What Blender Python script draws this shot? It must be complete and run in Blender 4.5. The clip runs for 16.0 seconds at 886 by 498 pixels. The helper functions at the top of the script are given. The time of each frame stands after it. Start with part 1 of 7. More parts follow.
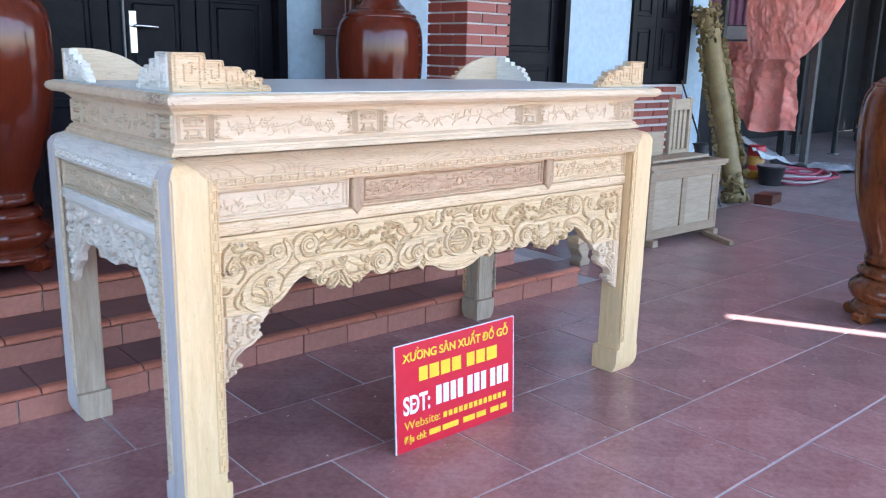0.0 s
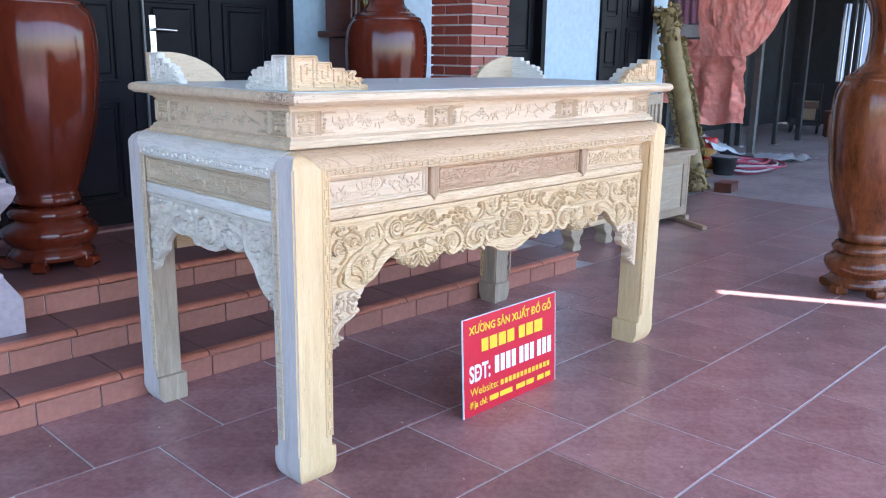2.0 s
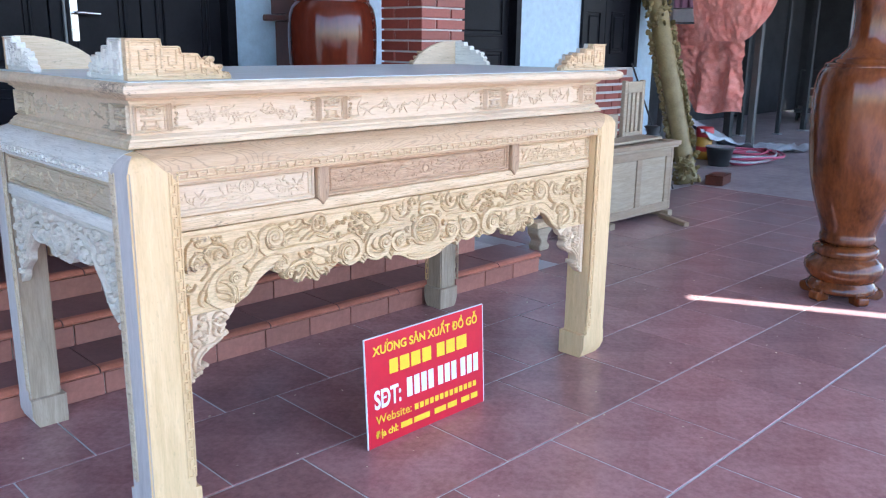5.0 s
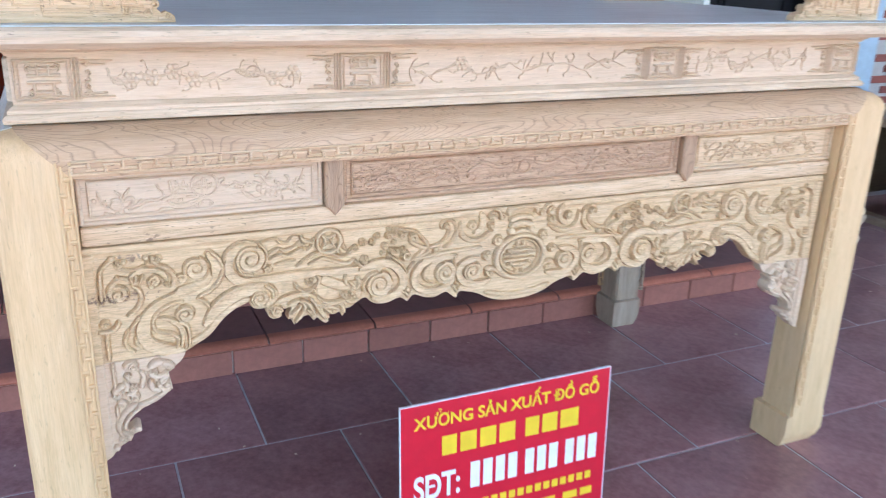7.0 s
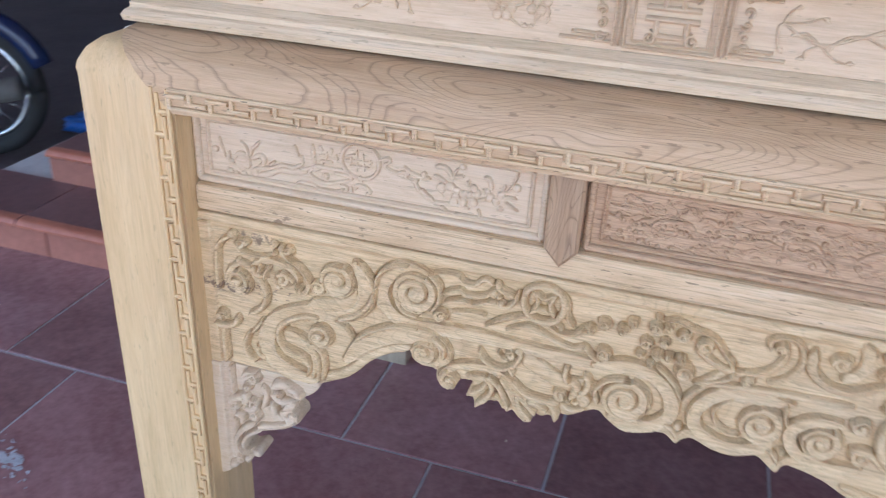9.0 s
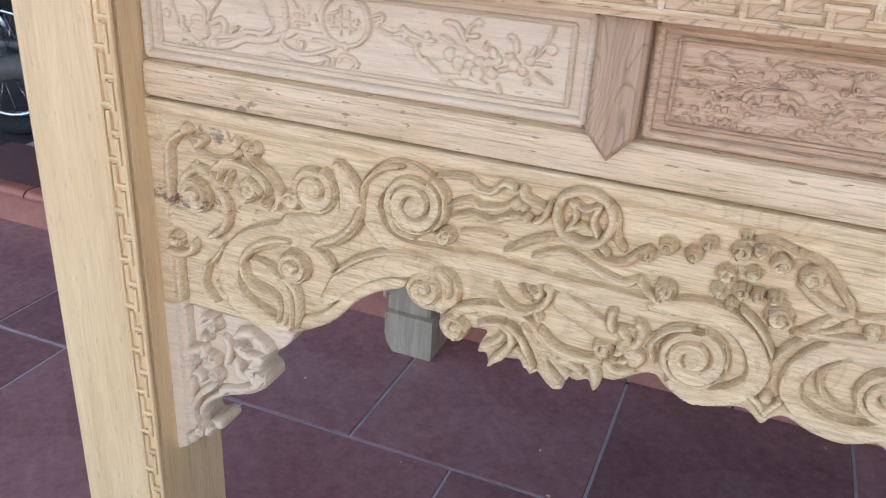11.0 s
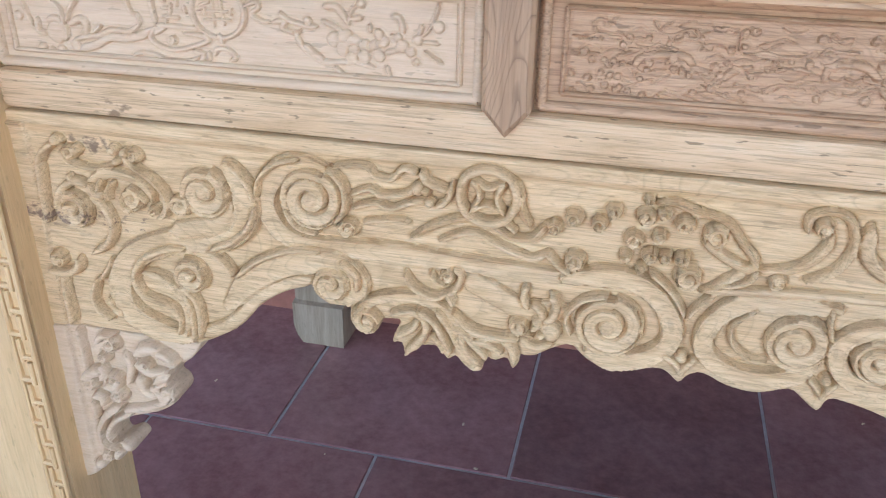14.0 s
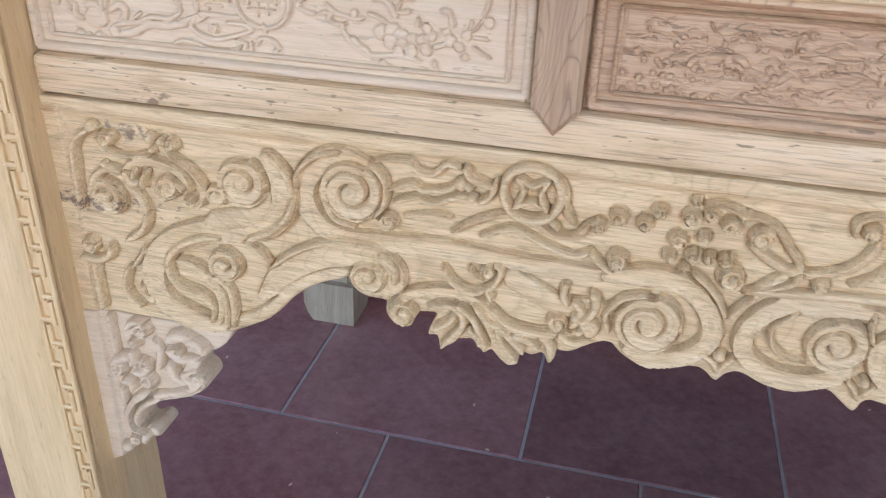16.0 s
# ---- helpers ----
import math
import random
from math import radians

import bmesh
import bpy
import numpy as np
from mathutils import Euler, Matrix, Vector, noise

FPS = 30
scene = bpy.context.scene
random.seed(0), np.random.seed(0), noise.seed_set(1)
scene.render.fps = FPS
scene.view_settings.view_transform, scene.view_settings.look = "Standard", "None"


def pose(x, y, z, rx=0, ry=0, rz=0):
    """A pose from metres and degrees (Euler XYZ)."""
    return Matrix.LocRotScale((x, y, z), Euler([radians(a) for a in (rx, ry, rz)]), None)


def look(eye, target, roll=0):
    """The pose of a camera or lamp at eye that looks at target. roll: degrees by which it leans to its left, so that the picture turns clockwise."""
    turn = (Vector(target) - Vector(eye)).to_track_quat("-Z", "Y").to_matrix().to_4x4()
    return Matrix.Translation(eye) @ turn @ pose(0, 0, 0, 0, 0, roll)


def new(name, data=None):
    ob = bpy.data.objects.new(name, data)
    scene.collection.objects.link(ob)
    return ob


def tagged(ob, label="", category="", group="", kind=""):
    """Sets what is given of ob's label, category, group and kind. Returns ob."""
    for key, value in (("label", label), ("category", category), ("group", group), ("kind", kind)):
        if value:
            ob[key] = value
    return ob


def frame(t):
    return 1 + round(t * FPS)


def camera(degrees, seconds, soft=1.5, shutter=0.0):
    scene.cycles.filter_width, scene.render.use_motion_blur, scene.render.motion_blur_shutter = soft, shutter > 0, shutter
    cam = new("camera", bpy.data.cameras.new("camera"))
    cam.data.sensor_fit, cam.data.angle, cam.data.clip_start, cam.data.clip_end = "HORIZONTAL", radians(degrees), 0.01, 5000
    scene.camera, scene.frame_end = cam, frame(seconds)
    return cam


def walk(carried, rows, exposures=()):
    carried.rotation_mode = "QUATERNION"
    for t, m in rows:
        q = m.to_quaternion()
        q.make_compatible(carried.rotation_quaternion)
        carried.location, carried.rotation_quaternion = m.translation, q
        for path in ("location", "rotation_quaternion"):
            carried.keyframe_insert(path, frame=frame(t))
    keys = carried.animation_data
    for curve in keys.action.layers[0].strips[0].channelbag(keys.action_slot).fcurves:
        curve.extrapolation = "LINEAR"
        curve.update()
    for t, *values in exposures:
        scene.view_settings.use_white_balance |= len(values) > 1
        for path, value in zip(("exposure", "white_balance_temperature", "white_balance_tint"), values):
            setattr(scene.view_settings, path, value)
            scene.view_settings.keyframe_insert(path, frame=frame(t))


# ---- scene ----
cam = camera(55.9, 16.0, soft=1.1, shutter=0.4)
PATH = [
    (0, (1.273, 1.018, 1.4), (2.559, 2.48, 0.945), 1.4),
    (0.5, (1.075, 1.025, 1.409), (2.389, 2.464, 0.957), 1.4),
    (1, (0.857, 1.115, 1.398), (2.227, 2.507, 0.97), 1.3),
    (1.5, (0.743, 1.125, 1.398), (2.137, 2.491, 0.96), 1.1),
    (2, (0.714, 1.121, 1.397), (2.115, 2.474, 0.943), 0.9),
    (2.5, (0.714, 1.125, 1.396), (2.125, 2.466, 0.936), 1.1),
    (3, (0.724, 1.126, 1.392), (2.146, 2.452, 0.925), 1.4),
    (3.5, (0.768, 1.113, 1.399), (2.199, 2.429, 0.929), 1.0),
    (3.7, (0.81, 1.096, 1.404), (2.244, 2.41, 0.938), 0.7),
    (5.8, (1.724, 1.155, 1.385), (2.905, 2.683, 0.864), 0.9),
    (6, (1.856, 1.209, 1.413), (2.937, 2.806, 0.883), 0.2),
    (6.5, (2.106, 1.355, 1.418), (2.986, 3.05, 0.825), 0.9),
    (7, (2.332, 1.578, 1.412), (3.114, 3.295, 0.748), 1.8),
    (7.5, (2.56, 1.769, 1.392), (2.983, 3.594, 0.69), 0.7),
    (8, (2.778, 1.948, 1.398), (2.777, 3.79, 0.619), 1.3),
    (8.5, (2.848, 2.152, 1.382), (2.683, 3.947, 0.515), 4.1),
    (9, (2.935, 2.328, 1.357), (2.429, 4.028, 0.433), 3.0),
    (9.5, (3.081, 2.472, 1.297), (2.233, 4.007, 0.336), 1.3),
    (9.7, (3.077, 2.481, 1.227), (2.226, 4.036, 0.301), 2.4),
    (11.8, (2.877, 2.532, 1.111), (2.325, 4.256, 0.261), 2.6),
    (12, (2.877, 2.532, 1.112), (2.324, 4.254, 0.256), 2.4),
    (12.5, (2.886, 2.531, 1.121), (2.346, 4.25, 0.254), 1.6),
    (13, (2.899, 2.537, 1.119), (2.396, 4.261, 0.24), 1.3),
    (13.5, (2.911, 2.542, 1.117), (2.455, 4.274, 0.227), 1.2),
    (14, (2.923, 2.542, 1.119), (2.513, 4.28, 0.217), 1.0),
    (14.5, (2.929, 2.539, 1.123), (2.552, 4.282, 0.219), 1.0),
    (15, (2.933, 2.531, 1.124), (2.575, 4.28, 0.222), 0.8),
    (15.5, (2.906, 2.528, 1.124), (2.547, 4.266, 0.202), 1.6),
    (16, (2.877, 2.544, 1.137), (2.493, 4.253, 0.173), 2.2),
]
walk(cam, [(t, look(eye, target, roll)) for t, eye, target, roll in PATH], exposures=[(0, 2.34, 5550, 9), (3.7, 2.36, 5500, 9), (5.5, 2.24, 5550, 10), (6, 2.12, 5600, 10), (7, 2.10, 5680, 10), (8, 1.88, 5800, 11), (9, 1.74, 5750, 11), (12, 1.84, 6000, 10), (16, 1.82, 6000, 10)])

# ---- light ----
world = bpy.data.worlds.new("sky_world")
scene.world = world
world.use_nodes = True
sky = world.node_tree.nodes.new("ShaderNodeTexSky")
sky.sky_type, sky.sun_disc = "NISHITA", False
SUN_TO = Vector((0.22, -0.50, 0.84)).normalized()
sky.sun_elevation = math.asin(SUN_TO.z)
sky.sun_rotation = math.atan2(SUN_TO.x, SUN_TO.y)
bg = world.node_tree.nodes["Background"]
world.node_tree.links.new(sky.outputs[0], bg.inputs[0])
bg.inputs[1].default_value = 0.15
sun = new("sun", bpy.data.lights.new("sun", "SUN"))
sun.data.energy, sun.data.angle, sun.data.color = 5.0, radians(0.5), (1.0, 0.95, 0.86)
sun.rotation_euler = SUN_TO.to_track_quat("Z", "Y").to_euler()


# ---- materials ----
def material(name, rough=0.6, metal=0.0):
    m = bpy.data.materials.new(name)
    m.use_nodes = True
    b = m.node_tree.nodes["Principled BSDF"]
    b.inputs["Roughness"].default_value, b.inputs["Metallic"].default_value = rough, metal
    return m, m.node_tree, b


def node(nt, kind, **values):
    n = nt.nodes.new(kind)
    for k, v in values.items():
        n.inputs[k.replace("_", " ")].default_value = v
    return n


def ramp(nt, fac, stops):
    r = nt.nodes.new("ShaderNodeValToRGB")
    while len(r.color_ramp.elements) < len(stops):
        r.color_ramp.elements.new(0.5)
    for e, (p, c) in zip(r.color_ramp.elements, stops):
        e.position, e.color = p, (*c, 1)
    nt.links.new(fac, r.inputs[0])
    return r.outputs[0]


def mix(nt, fac, a, b, blend="MIX"):
    n = nt.nodes.new("ShaderNodeMix")
    n.data_type, n.blend_type = "RGBA", blend
    for socket, v in ((n.inputs[0], fac), (n.inputs[6], a), (n.inputs[7], b)):
        if isinstance(v, (int, float)):
            socket.default_value = v
        elif isinstance(v, tuple):
            socket.default_value = (*v, 1)
        else:
            nt.links.new(v, socket)
    return n.outputs[2]


def bump(nt, b, height, strength, distance=0.01):
    n = node(nt, "ShaderNodeBump", Strength=strength, Distance=distance)
    nt.links.new(height, n.inputs["Height"])
    nt.links.new(n.outputs[0], b.inputs["Normal"])


def coords(nt, scale=(1, 1, 1), rot=(0, 0, 0)):
    t, m = nt.nodes.new("ShaderNodeTexCoord"), nt.nodes.new("ShaderNodeMapping")
    m.inputs["Scale"].default_value, m.inputs["Rotation"].default_value = scale, rot
    nt.links.new(t.outputs["Object"], m.inputs[0])
    return m.outputs[0]


def noise_tex(nt, vec, scale, detail=6, rough=0.6, distort=0.0):
    n = node(nt, "ShaderNodeTexNoise", Scale=scale, Detail=detail, Roughness=rough, Distortion=distort)
    if vec is not None:
        nt.links.new(vec, n.inputs["Vector"])
    return n.outputs[0]


def wood(name, dark, mid, light, along="X", rough=0.62, figure=0.0, stain=0.35, fleck=0.3, pits=0.0, streaks=5.0, deep=9):
    """Sawn raw timber: long streaks along one axis, growth figure, pores and grey stains."""
    m, nt, b = material(name, rough)
    stretch = {"X": (1.0, 9, 9), "Y": (9, 1.0, 9), "Z": (9, 9, 1.0)}[along]
    vec = coords(nt, stretch)
    streak = noise_tex(nt, vec, streaks, 8, 0.72, 0.6)
    col = ramp(nt, streak, [(0.22, dark), (0.5, mid), (0.76, light)])
    fine = {"X": (9, 260, 260), "Y": (260, 9, 260), "Z": (260, 260, 9)}[along]
    pore = noise_tex(nt, coords(nt, fine), 1.2, 5, 0.68)
    col = mix(nt, ramp(nt, pore, [(0.52, (0, 0, 0)), (0.72, (fleck * 0.75,) * 3)]), col, tuple(c * 0.45 for c in dark), "MIX")
    hair = {"X": (20, 620, 620), "Y": (620, 20, 620), "Z": (620, 620, 20)}[along]
    vessel = noise_tex(nt, coords(nt, hair), 1.0, 3, 0.6)
    col = mix(nt, ramp(nt, vessel, [(0.54, (0, 0, 0)), (0.62, (fleck * 0.55,) * 3)]), col, tuple(c * 0.6 for c in dark))
    col = mix(nt, ramp(nt, vessel, [(0.30, (0.22, 0.22, 0.22)), (0.42, (0, 0, 0))]), col, tuple(min(0.92, c * 1.12) for c in light))
    height = pore
    if pits:
        dash = {"X": (48, 210, 210), "Y": (210, 48, 210), "Z": (210, 210, 48)}[along]
        pit = noise_tex(nt, coords(nt, dash), 1.0, 2, 0.5)
        col = mix(nt, ramp(nt, pit, [(0.665, (0, 0, 0)), (0.70, (pits, pits, pits))]), col, tuple(c * 0.28 for c in dark))
    if figure:
        fig = {"X": (2.2, deep, 9), "Y": (9, 2.2, 9), "Z": (8, 8, 4.0)}[along]
        field = noise_tex(nt, coords(nt, fig), 1.0, 2.5, 0.32, 0.5)
        turns = node(nt, "ShaderNodeMath")
        turns.operation, turns.inputs[1].default_value = "MULTIPLY", 42.0
        nt.links.new(field, turns.inputs[0])
        frac = node(nt, "ShaderNodeMath")
        frac.operation = "FRACT"
        nt.links.new(turns.outputs[0], frac.inputs[0])
        ring = ramp(nt, frac.outputs[0], [(0.0, (figure, figure, figure)), (0.07, (figure * 0.6, figure * 0.6, figure * 0.6)), (0.20, (0, 0, 0)), (0.90, (0, 0, 0)), (1.0, (figure * 0.4, figure * 0.4, figure * 0.4))])
        col = mix(nt, ring, col, tuple(c * 0.5 for c in dark))
    blot = noise_tex(nt, coords(nt, {"X": (0.5, 2.4, 2.4), "Y": (2.4, 0.5, 2.4), "Z": (2.4, 2.4, 0.5)}[along]), 2.6, 6, 0.68)
    col = mix(nt, ramp(nt, blot, [(0.52, (0, 0, 0)), (0.78, (stain, stain, stain))]), col, (0.33, 0.30, 0.26), "MIX")
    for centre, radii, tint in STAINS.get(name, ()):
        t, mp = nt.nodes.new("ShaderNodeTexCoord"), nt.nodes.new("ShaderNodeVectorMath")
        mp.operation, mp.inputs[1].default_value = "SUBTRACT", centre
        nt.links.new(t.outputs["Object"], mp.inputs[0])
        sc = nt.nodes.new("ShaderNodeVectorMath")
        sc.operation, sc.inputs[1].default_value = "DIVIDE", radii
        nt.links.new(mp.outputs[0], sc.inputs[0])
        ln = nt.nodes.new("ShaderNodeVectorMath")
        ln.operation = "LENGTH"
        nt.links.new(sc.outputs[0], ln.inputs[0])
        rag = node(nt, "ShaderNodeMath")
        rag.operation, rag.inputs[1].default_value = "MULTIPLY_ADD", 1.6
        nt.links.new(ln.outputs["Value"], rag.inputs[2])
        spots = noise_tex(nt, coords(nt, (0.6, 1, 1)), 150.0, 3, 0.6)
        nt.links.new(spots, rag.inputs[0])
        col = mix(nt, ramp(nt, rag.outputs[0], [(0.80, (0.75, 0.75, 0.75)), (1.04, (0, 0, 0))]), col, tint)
    nt.links.new(col, b.inputs["Base Color"])
    bump(nt, b, height, 0.30, 0.004)
    return m


def mottled(name, a, c, scale, rough=0.6, bump_s=0.1, detail=8, rough2=None, random_by_object=0.0, spec=None, stretch=(1, 1, 1), grain=0.25):
    """A surface of two colours in cloudy patches with a fine grain on it."""
    m, nt, b = material(name, rough)
    big = noise_tex(nt, coords(nt, stretch), scale, detail, 0.62)
    small = noise_tex(nt, coords(nt, stretch), scale * 9, 4, 0.7)
    col = mix(nt, ramp(nt, big, [(0.32, (0, 0, 0)), (0.7, (1, 1, 1))]), a, c)
    col = mix(nt, grain, col, ramp(nt, small, [(0.3, tuple(x * 0.6 for x in a)), (0.7, tuple(min(1, x * 1.25) for x in c))]))
    if random_by_object:
        info = nt.nodes.new("ShaderNodeObjectInfo")
        k = 1 - random_by_object
        col = mix(nt, 1.0, col, ramp(nt, info.outputs["Random"], [(0.0, (k, k, k)), (1.0, (1, 1, 1))]), "MULTIPLY")
    nt.links.new(col, b.inputs["Base Color"])
    if rough2 is not None:
        nt.links.new(ramp(nt, big, [(0.3, (rough,) * 3), (0.75, (rough2,) * 3)]), b.inputs["Roughness"])
    if spec is not None:
        b.inputs["Specular IOR Level"].default_value = spec
    bump(nt, b, small, bump_s, 0.005)
    return m


def plain(name, col, rough=0.5, metal=0.0, emit=None):
    m, nt, b = material(name, rough, metal)
    n = noise_tex(nt, coords(nt), 24, 4)
    nt.links.new(ramp(nt, n, [(0.3, tuple(x * 0.88 for x in col)), (0.7, col)]), b.inputs["Base Color"])
    if emit:
        b.inputs["Emission Color"].default_value, b.inputs["Emission Strength"].default_value = (*emit[0], 1), emit[1]
    return m


# dark knots and damp marks of their own shape
STAINS = {
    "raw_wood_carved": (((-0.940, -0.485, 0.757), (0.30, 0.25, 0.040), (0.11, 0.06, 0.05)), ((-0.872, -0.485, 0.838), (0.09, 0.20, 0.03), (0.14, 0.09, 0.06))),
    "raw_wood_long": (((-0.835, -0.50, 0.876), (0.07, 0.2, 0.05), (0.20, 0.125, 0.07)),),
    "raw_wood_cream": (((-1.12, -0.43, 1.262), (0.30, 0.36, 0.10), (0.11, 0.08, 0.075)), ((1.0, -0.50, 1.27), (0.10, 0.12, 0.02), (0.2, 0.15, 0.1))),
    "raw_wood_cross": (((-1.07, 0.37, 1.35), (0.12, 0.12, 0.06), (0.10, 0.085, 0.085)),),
}
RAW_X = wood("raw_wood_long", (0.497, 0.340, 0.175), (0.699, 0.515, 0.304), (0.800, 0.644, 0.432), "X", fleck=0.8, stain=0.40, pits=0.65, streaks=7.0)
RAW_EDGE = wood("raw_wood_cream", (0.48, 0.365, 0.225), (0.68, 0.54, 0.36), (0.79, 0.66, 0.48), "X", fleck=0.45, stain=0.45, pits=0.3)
# End rails lightened: light from the open side is put into this colour.
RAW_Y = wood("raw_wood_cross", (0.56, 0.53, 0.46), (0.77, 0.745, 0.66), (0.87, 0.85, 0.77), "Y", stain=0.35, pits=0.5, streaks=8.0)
RAW_Z = wood("raw_wood_upright", (0.58, 0.395, 0.19), (0.71, 0.505, 0.262), (0.79, 0.595, 0.335), "Z", stain=0.25, pits=0.2, fleck=0.25, streaks=4.5)
RAW_TAN = wood("raw_wood_tan", (0.38, 0.295, 0.185), (0.58, 0.475, 0.325), (0.69, 0.585, 0.425), "Y", stain=0.35, pits=0.4, streaks=9.0)
RAW_FIG = wood("raw_wood_figured", (0.45, 0.29, 0.16), (0.59, 0.41, 0.24), (0.68, 0.495, 0.31), "X", figure=0.62, pits=0.4, stain=0.22)
RAW_FIGZ = wood("raw_wood_figured_upright", (0.28, 0.17, 0.095), (0.43, 0.285, 0.165), (0.52, 0.365, 0.225), "Z", figure=0.6)
RAW_PINK = wood("raw_wood_reddish", (0.37, 0.23, 0.125), (0.54, 0.36, 0.215), (0.65, 0.46, 0.29), "X", fleck=0.75, figure=0.3, pits=0.55, streaks=13.0)
RAW_PALE = wood("raw_wood_pale", (0.552, 0.409, 0.258), (0.672, 0.524, 0.354), (0.745, 0.607, 0.437), "X", fleck=0.26, stain=0.20, pits=0.3, streaks=14.0)
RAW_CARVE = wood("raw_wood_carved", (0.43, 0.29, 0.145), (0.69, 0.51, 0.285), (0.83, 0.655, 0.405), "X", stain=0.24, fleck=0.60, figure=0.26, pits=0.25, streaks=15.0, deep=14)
# End aprons paler than the front one, with sky light mixed into the tone.
RAW_GREY = wood("raw_wood_lit_end", (0.48, 0.43, 0.34), (0.69, 0.635, 0.53), (0.81, 0.76, 0.65), "Y", stain=0.25, streaks=9.0)
# Cool side light on the legs' outer faces is put into this grey.
RAW_SIDE = wood("raw_wood_side_light", (0.43, 0.395, 0.365), (0.60, 0.56, 0.52), (0.70, 0.66, 0.615), "Z", stain=0.3, streaks=4.0)
# Back legs: darker and greyer than the front pair.
RAW_BACK = wood("raw_wood_grey_brown_upright", (0.22, 0.165, 0.11), (0.40, 0.315, 0.22), (0.52, 0.42, 0.31), "Z", stain=0.4, pits=0.2)
# Greyed top; the pale blue-green lift is the sky's reflection, painted in.
RAW_TOP = wood("raw_wood_greyed_sky_top", (0.48, 0.52, 0.50), (0.62, 0.67, 0.65), (0.74, 0.79, 0.77), "X", rough=0.38, stain=0.4)
TILE = mottled("red_floor_tile", (0.270, 0.126, 0.118), (0.465, 0.258, 0.246), 4.2, 0.26, 0.08, detail=5, random_by_object=0.28, grain=0.33)
GROUT = mottled("cement_grout", (0.42, 0.41, 0.40), (0.58, 0.57, 0.56), 12, 0.85)


def dusty(m, start, full, most):
    """Trodden workshop dust lying on a floor, thicker towards the workshop."""
    nt = m.node_tree
    b = nt.nodes["Principled BSDF"]
    was = b.inputs["Base Color"].links[0].from_socket
    where, axes = nt.nodes.new("ShaderNodeNewGeometry"), nt.nodes.new("ShaderNodeSeparateXYZ")
    nt.links.new(where.outputs["Position"], axes.inputs[0])
    far = nt.nodes.new("ShaderNodeMapRange")
    far.inputs["From Min"].default_value, far.inputs["From Max"].default_value = start, full
    nt.links.new(axes.outputs[0], far.inputs["Value"])
    cloud = ramp(nt, noise_tex(nt, where.outputs["Position"], 2.2, 7, 0.65), [(0.30, (0.35, 0.35, 0.35)), (0.68, (1, 1, 1))])
    amount = mix(nt, 1.0, cloud, far.outputs[0], "MULTIPLY")
    amount = mix(nt, 1.0, amount, (most,) * 3, "MULTIPLY")
    nt.links.new(mix(nt, amount, was, (0.32, 0.255, 0.26)), b.inputs["Base Color"])


dusty(TILE, 4.0, 7.8, 0.85)
dusty(GROUT, 3.2, 7.0, 0.95)
STEP_TILE = mottled("step_tile", (0.34, 0.135, 0.095), (0.49, 0.205, 0.145), 4.0, 0.5, 0.08, random_by_object=0.2)
STEP_NOSE = mottled("step_nosing", (0.40, 0.135, 0.08), (0.56, 0.21, 0.13), 6.0, 0.36, 0.08, random_by_object=0.15)
STEP_TREAD = mottled("step_tread", (0.16, 0.080, 0.074), (0.27, 0.145, 0.135), 4.0, 0.45, 0.06, random_by_object=0.2)
BRICK = mottled("glazed_brick", (0.26, 0.052, 0.036), (0.36, 0.085, 0.055), 7.0, 0.45, 0.08, random_by_object=0.25)
MORTAR = mottled("mortar", (0.50, 0.47, 0.44), (0.62, 0.59, 0.55), 14, 0.9)
PLASTER = mottled("blue_plaster", (0.46, 0.60, 0.72), (0.56, 0.70, 0.80), 2.0, 0.8, 0.1)
PLINTH = mottled("painted_plinth", (0.32, 0.265, 0.28), (0.46, 0.39, 0.41), 4.0, 0.55, 0.1)
GRANITE = mottled("rough_stone_panel", (0.30, 0.22, 0.22), (0.46, 0.36, 0.36), 16.0, 0.7, 0.5)
DOOR_BLACK = mottled("black_door_paint", (0.007, 0.007, 0.010), (0.014, 0.014, 0.018), 5.0, 0.40, 0.05, spec=0.08)
LACQUER = mottled("red_lacquered_wood", (0.085, 0.014, 0.007), (0.16, 0.028, 0.012), 2.5, 0.12, 0.0, stretch=(1, 1, 0.3))
LACQUER2 = mottled("brown_lacquered_wood", (0.035, 0.009, 0.004), (0.24, 0.073, 0.019), 3.0, 0.13, 0.0, detail=4, stretch=(2.2, 2.2, 0.8), grain=0.22)
DARKWOOD = mottled("dark_red_cabinet_wood", (0.06, 0.018, 0.012), (0.12, 0.035, 0.02), 4.0, 0.3, 0.05)
CONCRETE = mottled("dusty_concrete", (0.21, 0.18, 0.185), (0.43, 0.375, 0.375), 1.4, 0.6, 0.15)
YARD = mottled("dark_yard", (0.10, 0.085, 0.075), (0.17, 0.145, 0.125), 2.0, 0.8, 0.2)
# Near-black; gives the added walls the shade of unlit rooms.
DARK = mottled("near_black", (0.018, 0.019, 0.021), (0.045, 0.045, 0.048), 3.0, 0.8)
STEEL = mottled("grey_steel", (0.20, 0.21, 0.22), (0.32, 0.33, 0.34), 6.0, 0.5)
TARP = mottled("red_tarpaulin", (0.88, 0.23, 0.17), (0.96, 0.42, 0.34), 6.0, 0.4, 0.5)
GOLD = mottled("gilt_carving", (0.13, 0.095, 0.035), (0.30, 0.23, 0.09), 16.0, 0.5, 0.4)
CORRUGATED = mottled("roof_sheet", (0.40, 0.42, 0.45), (0.52, 0.54, 0.57), 1.5, 0.6)


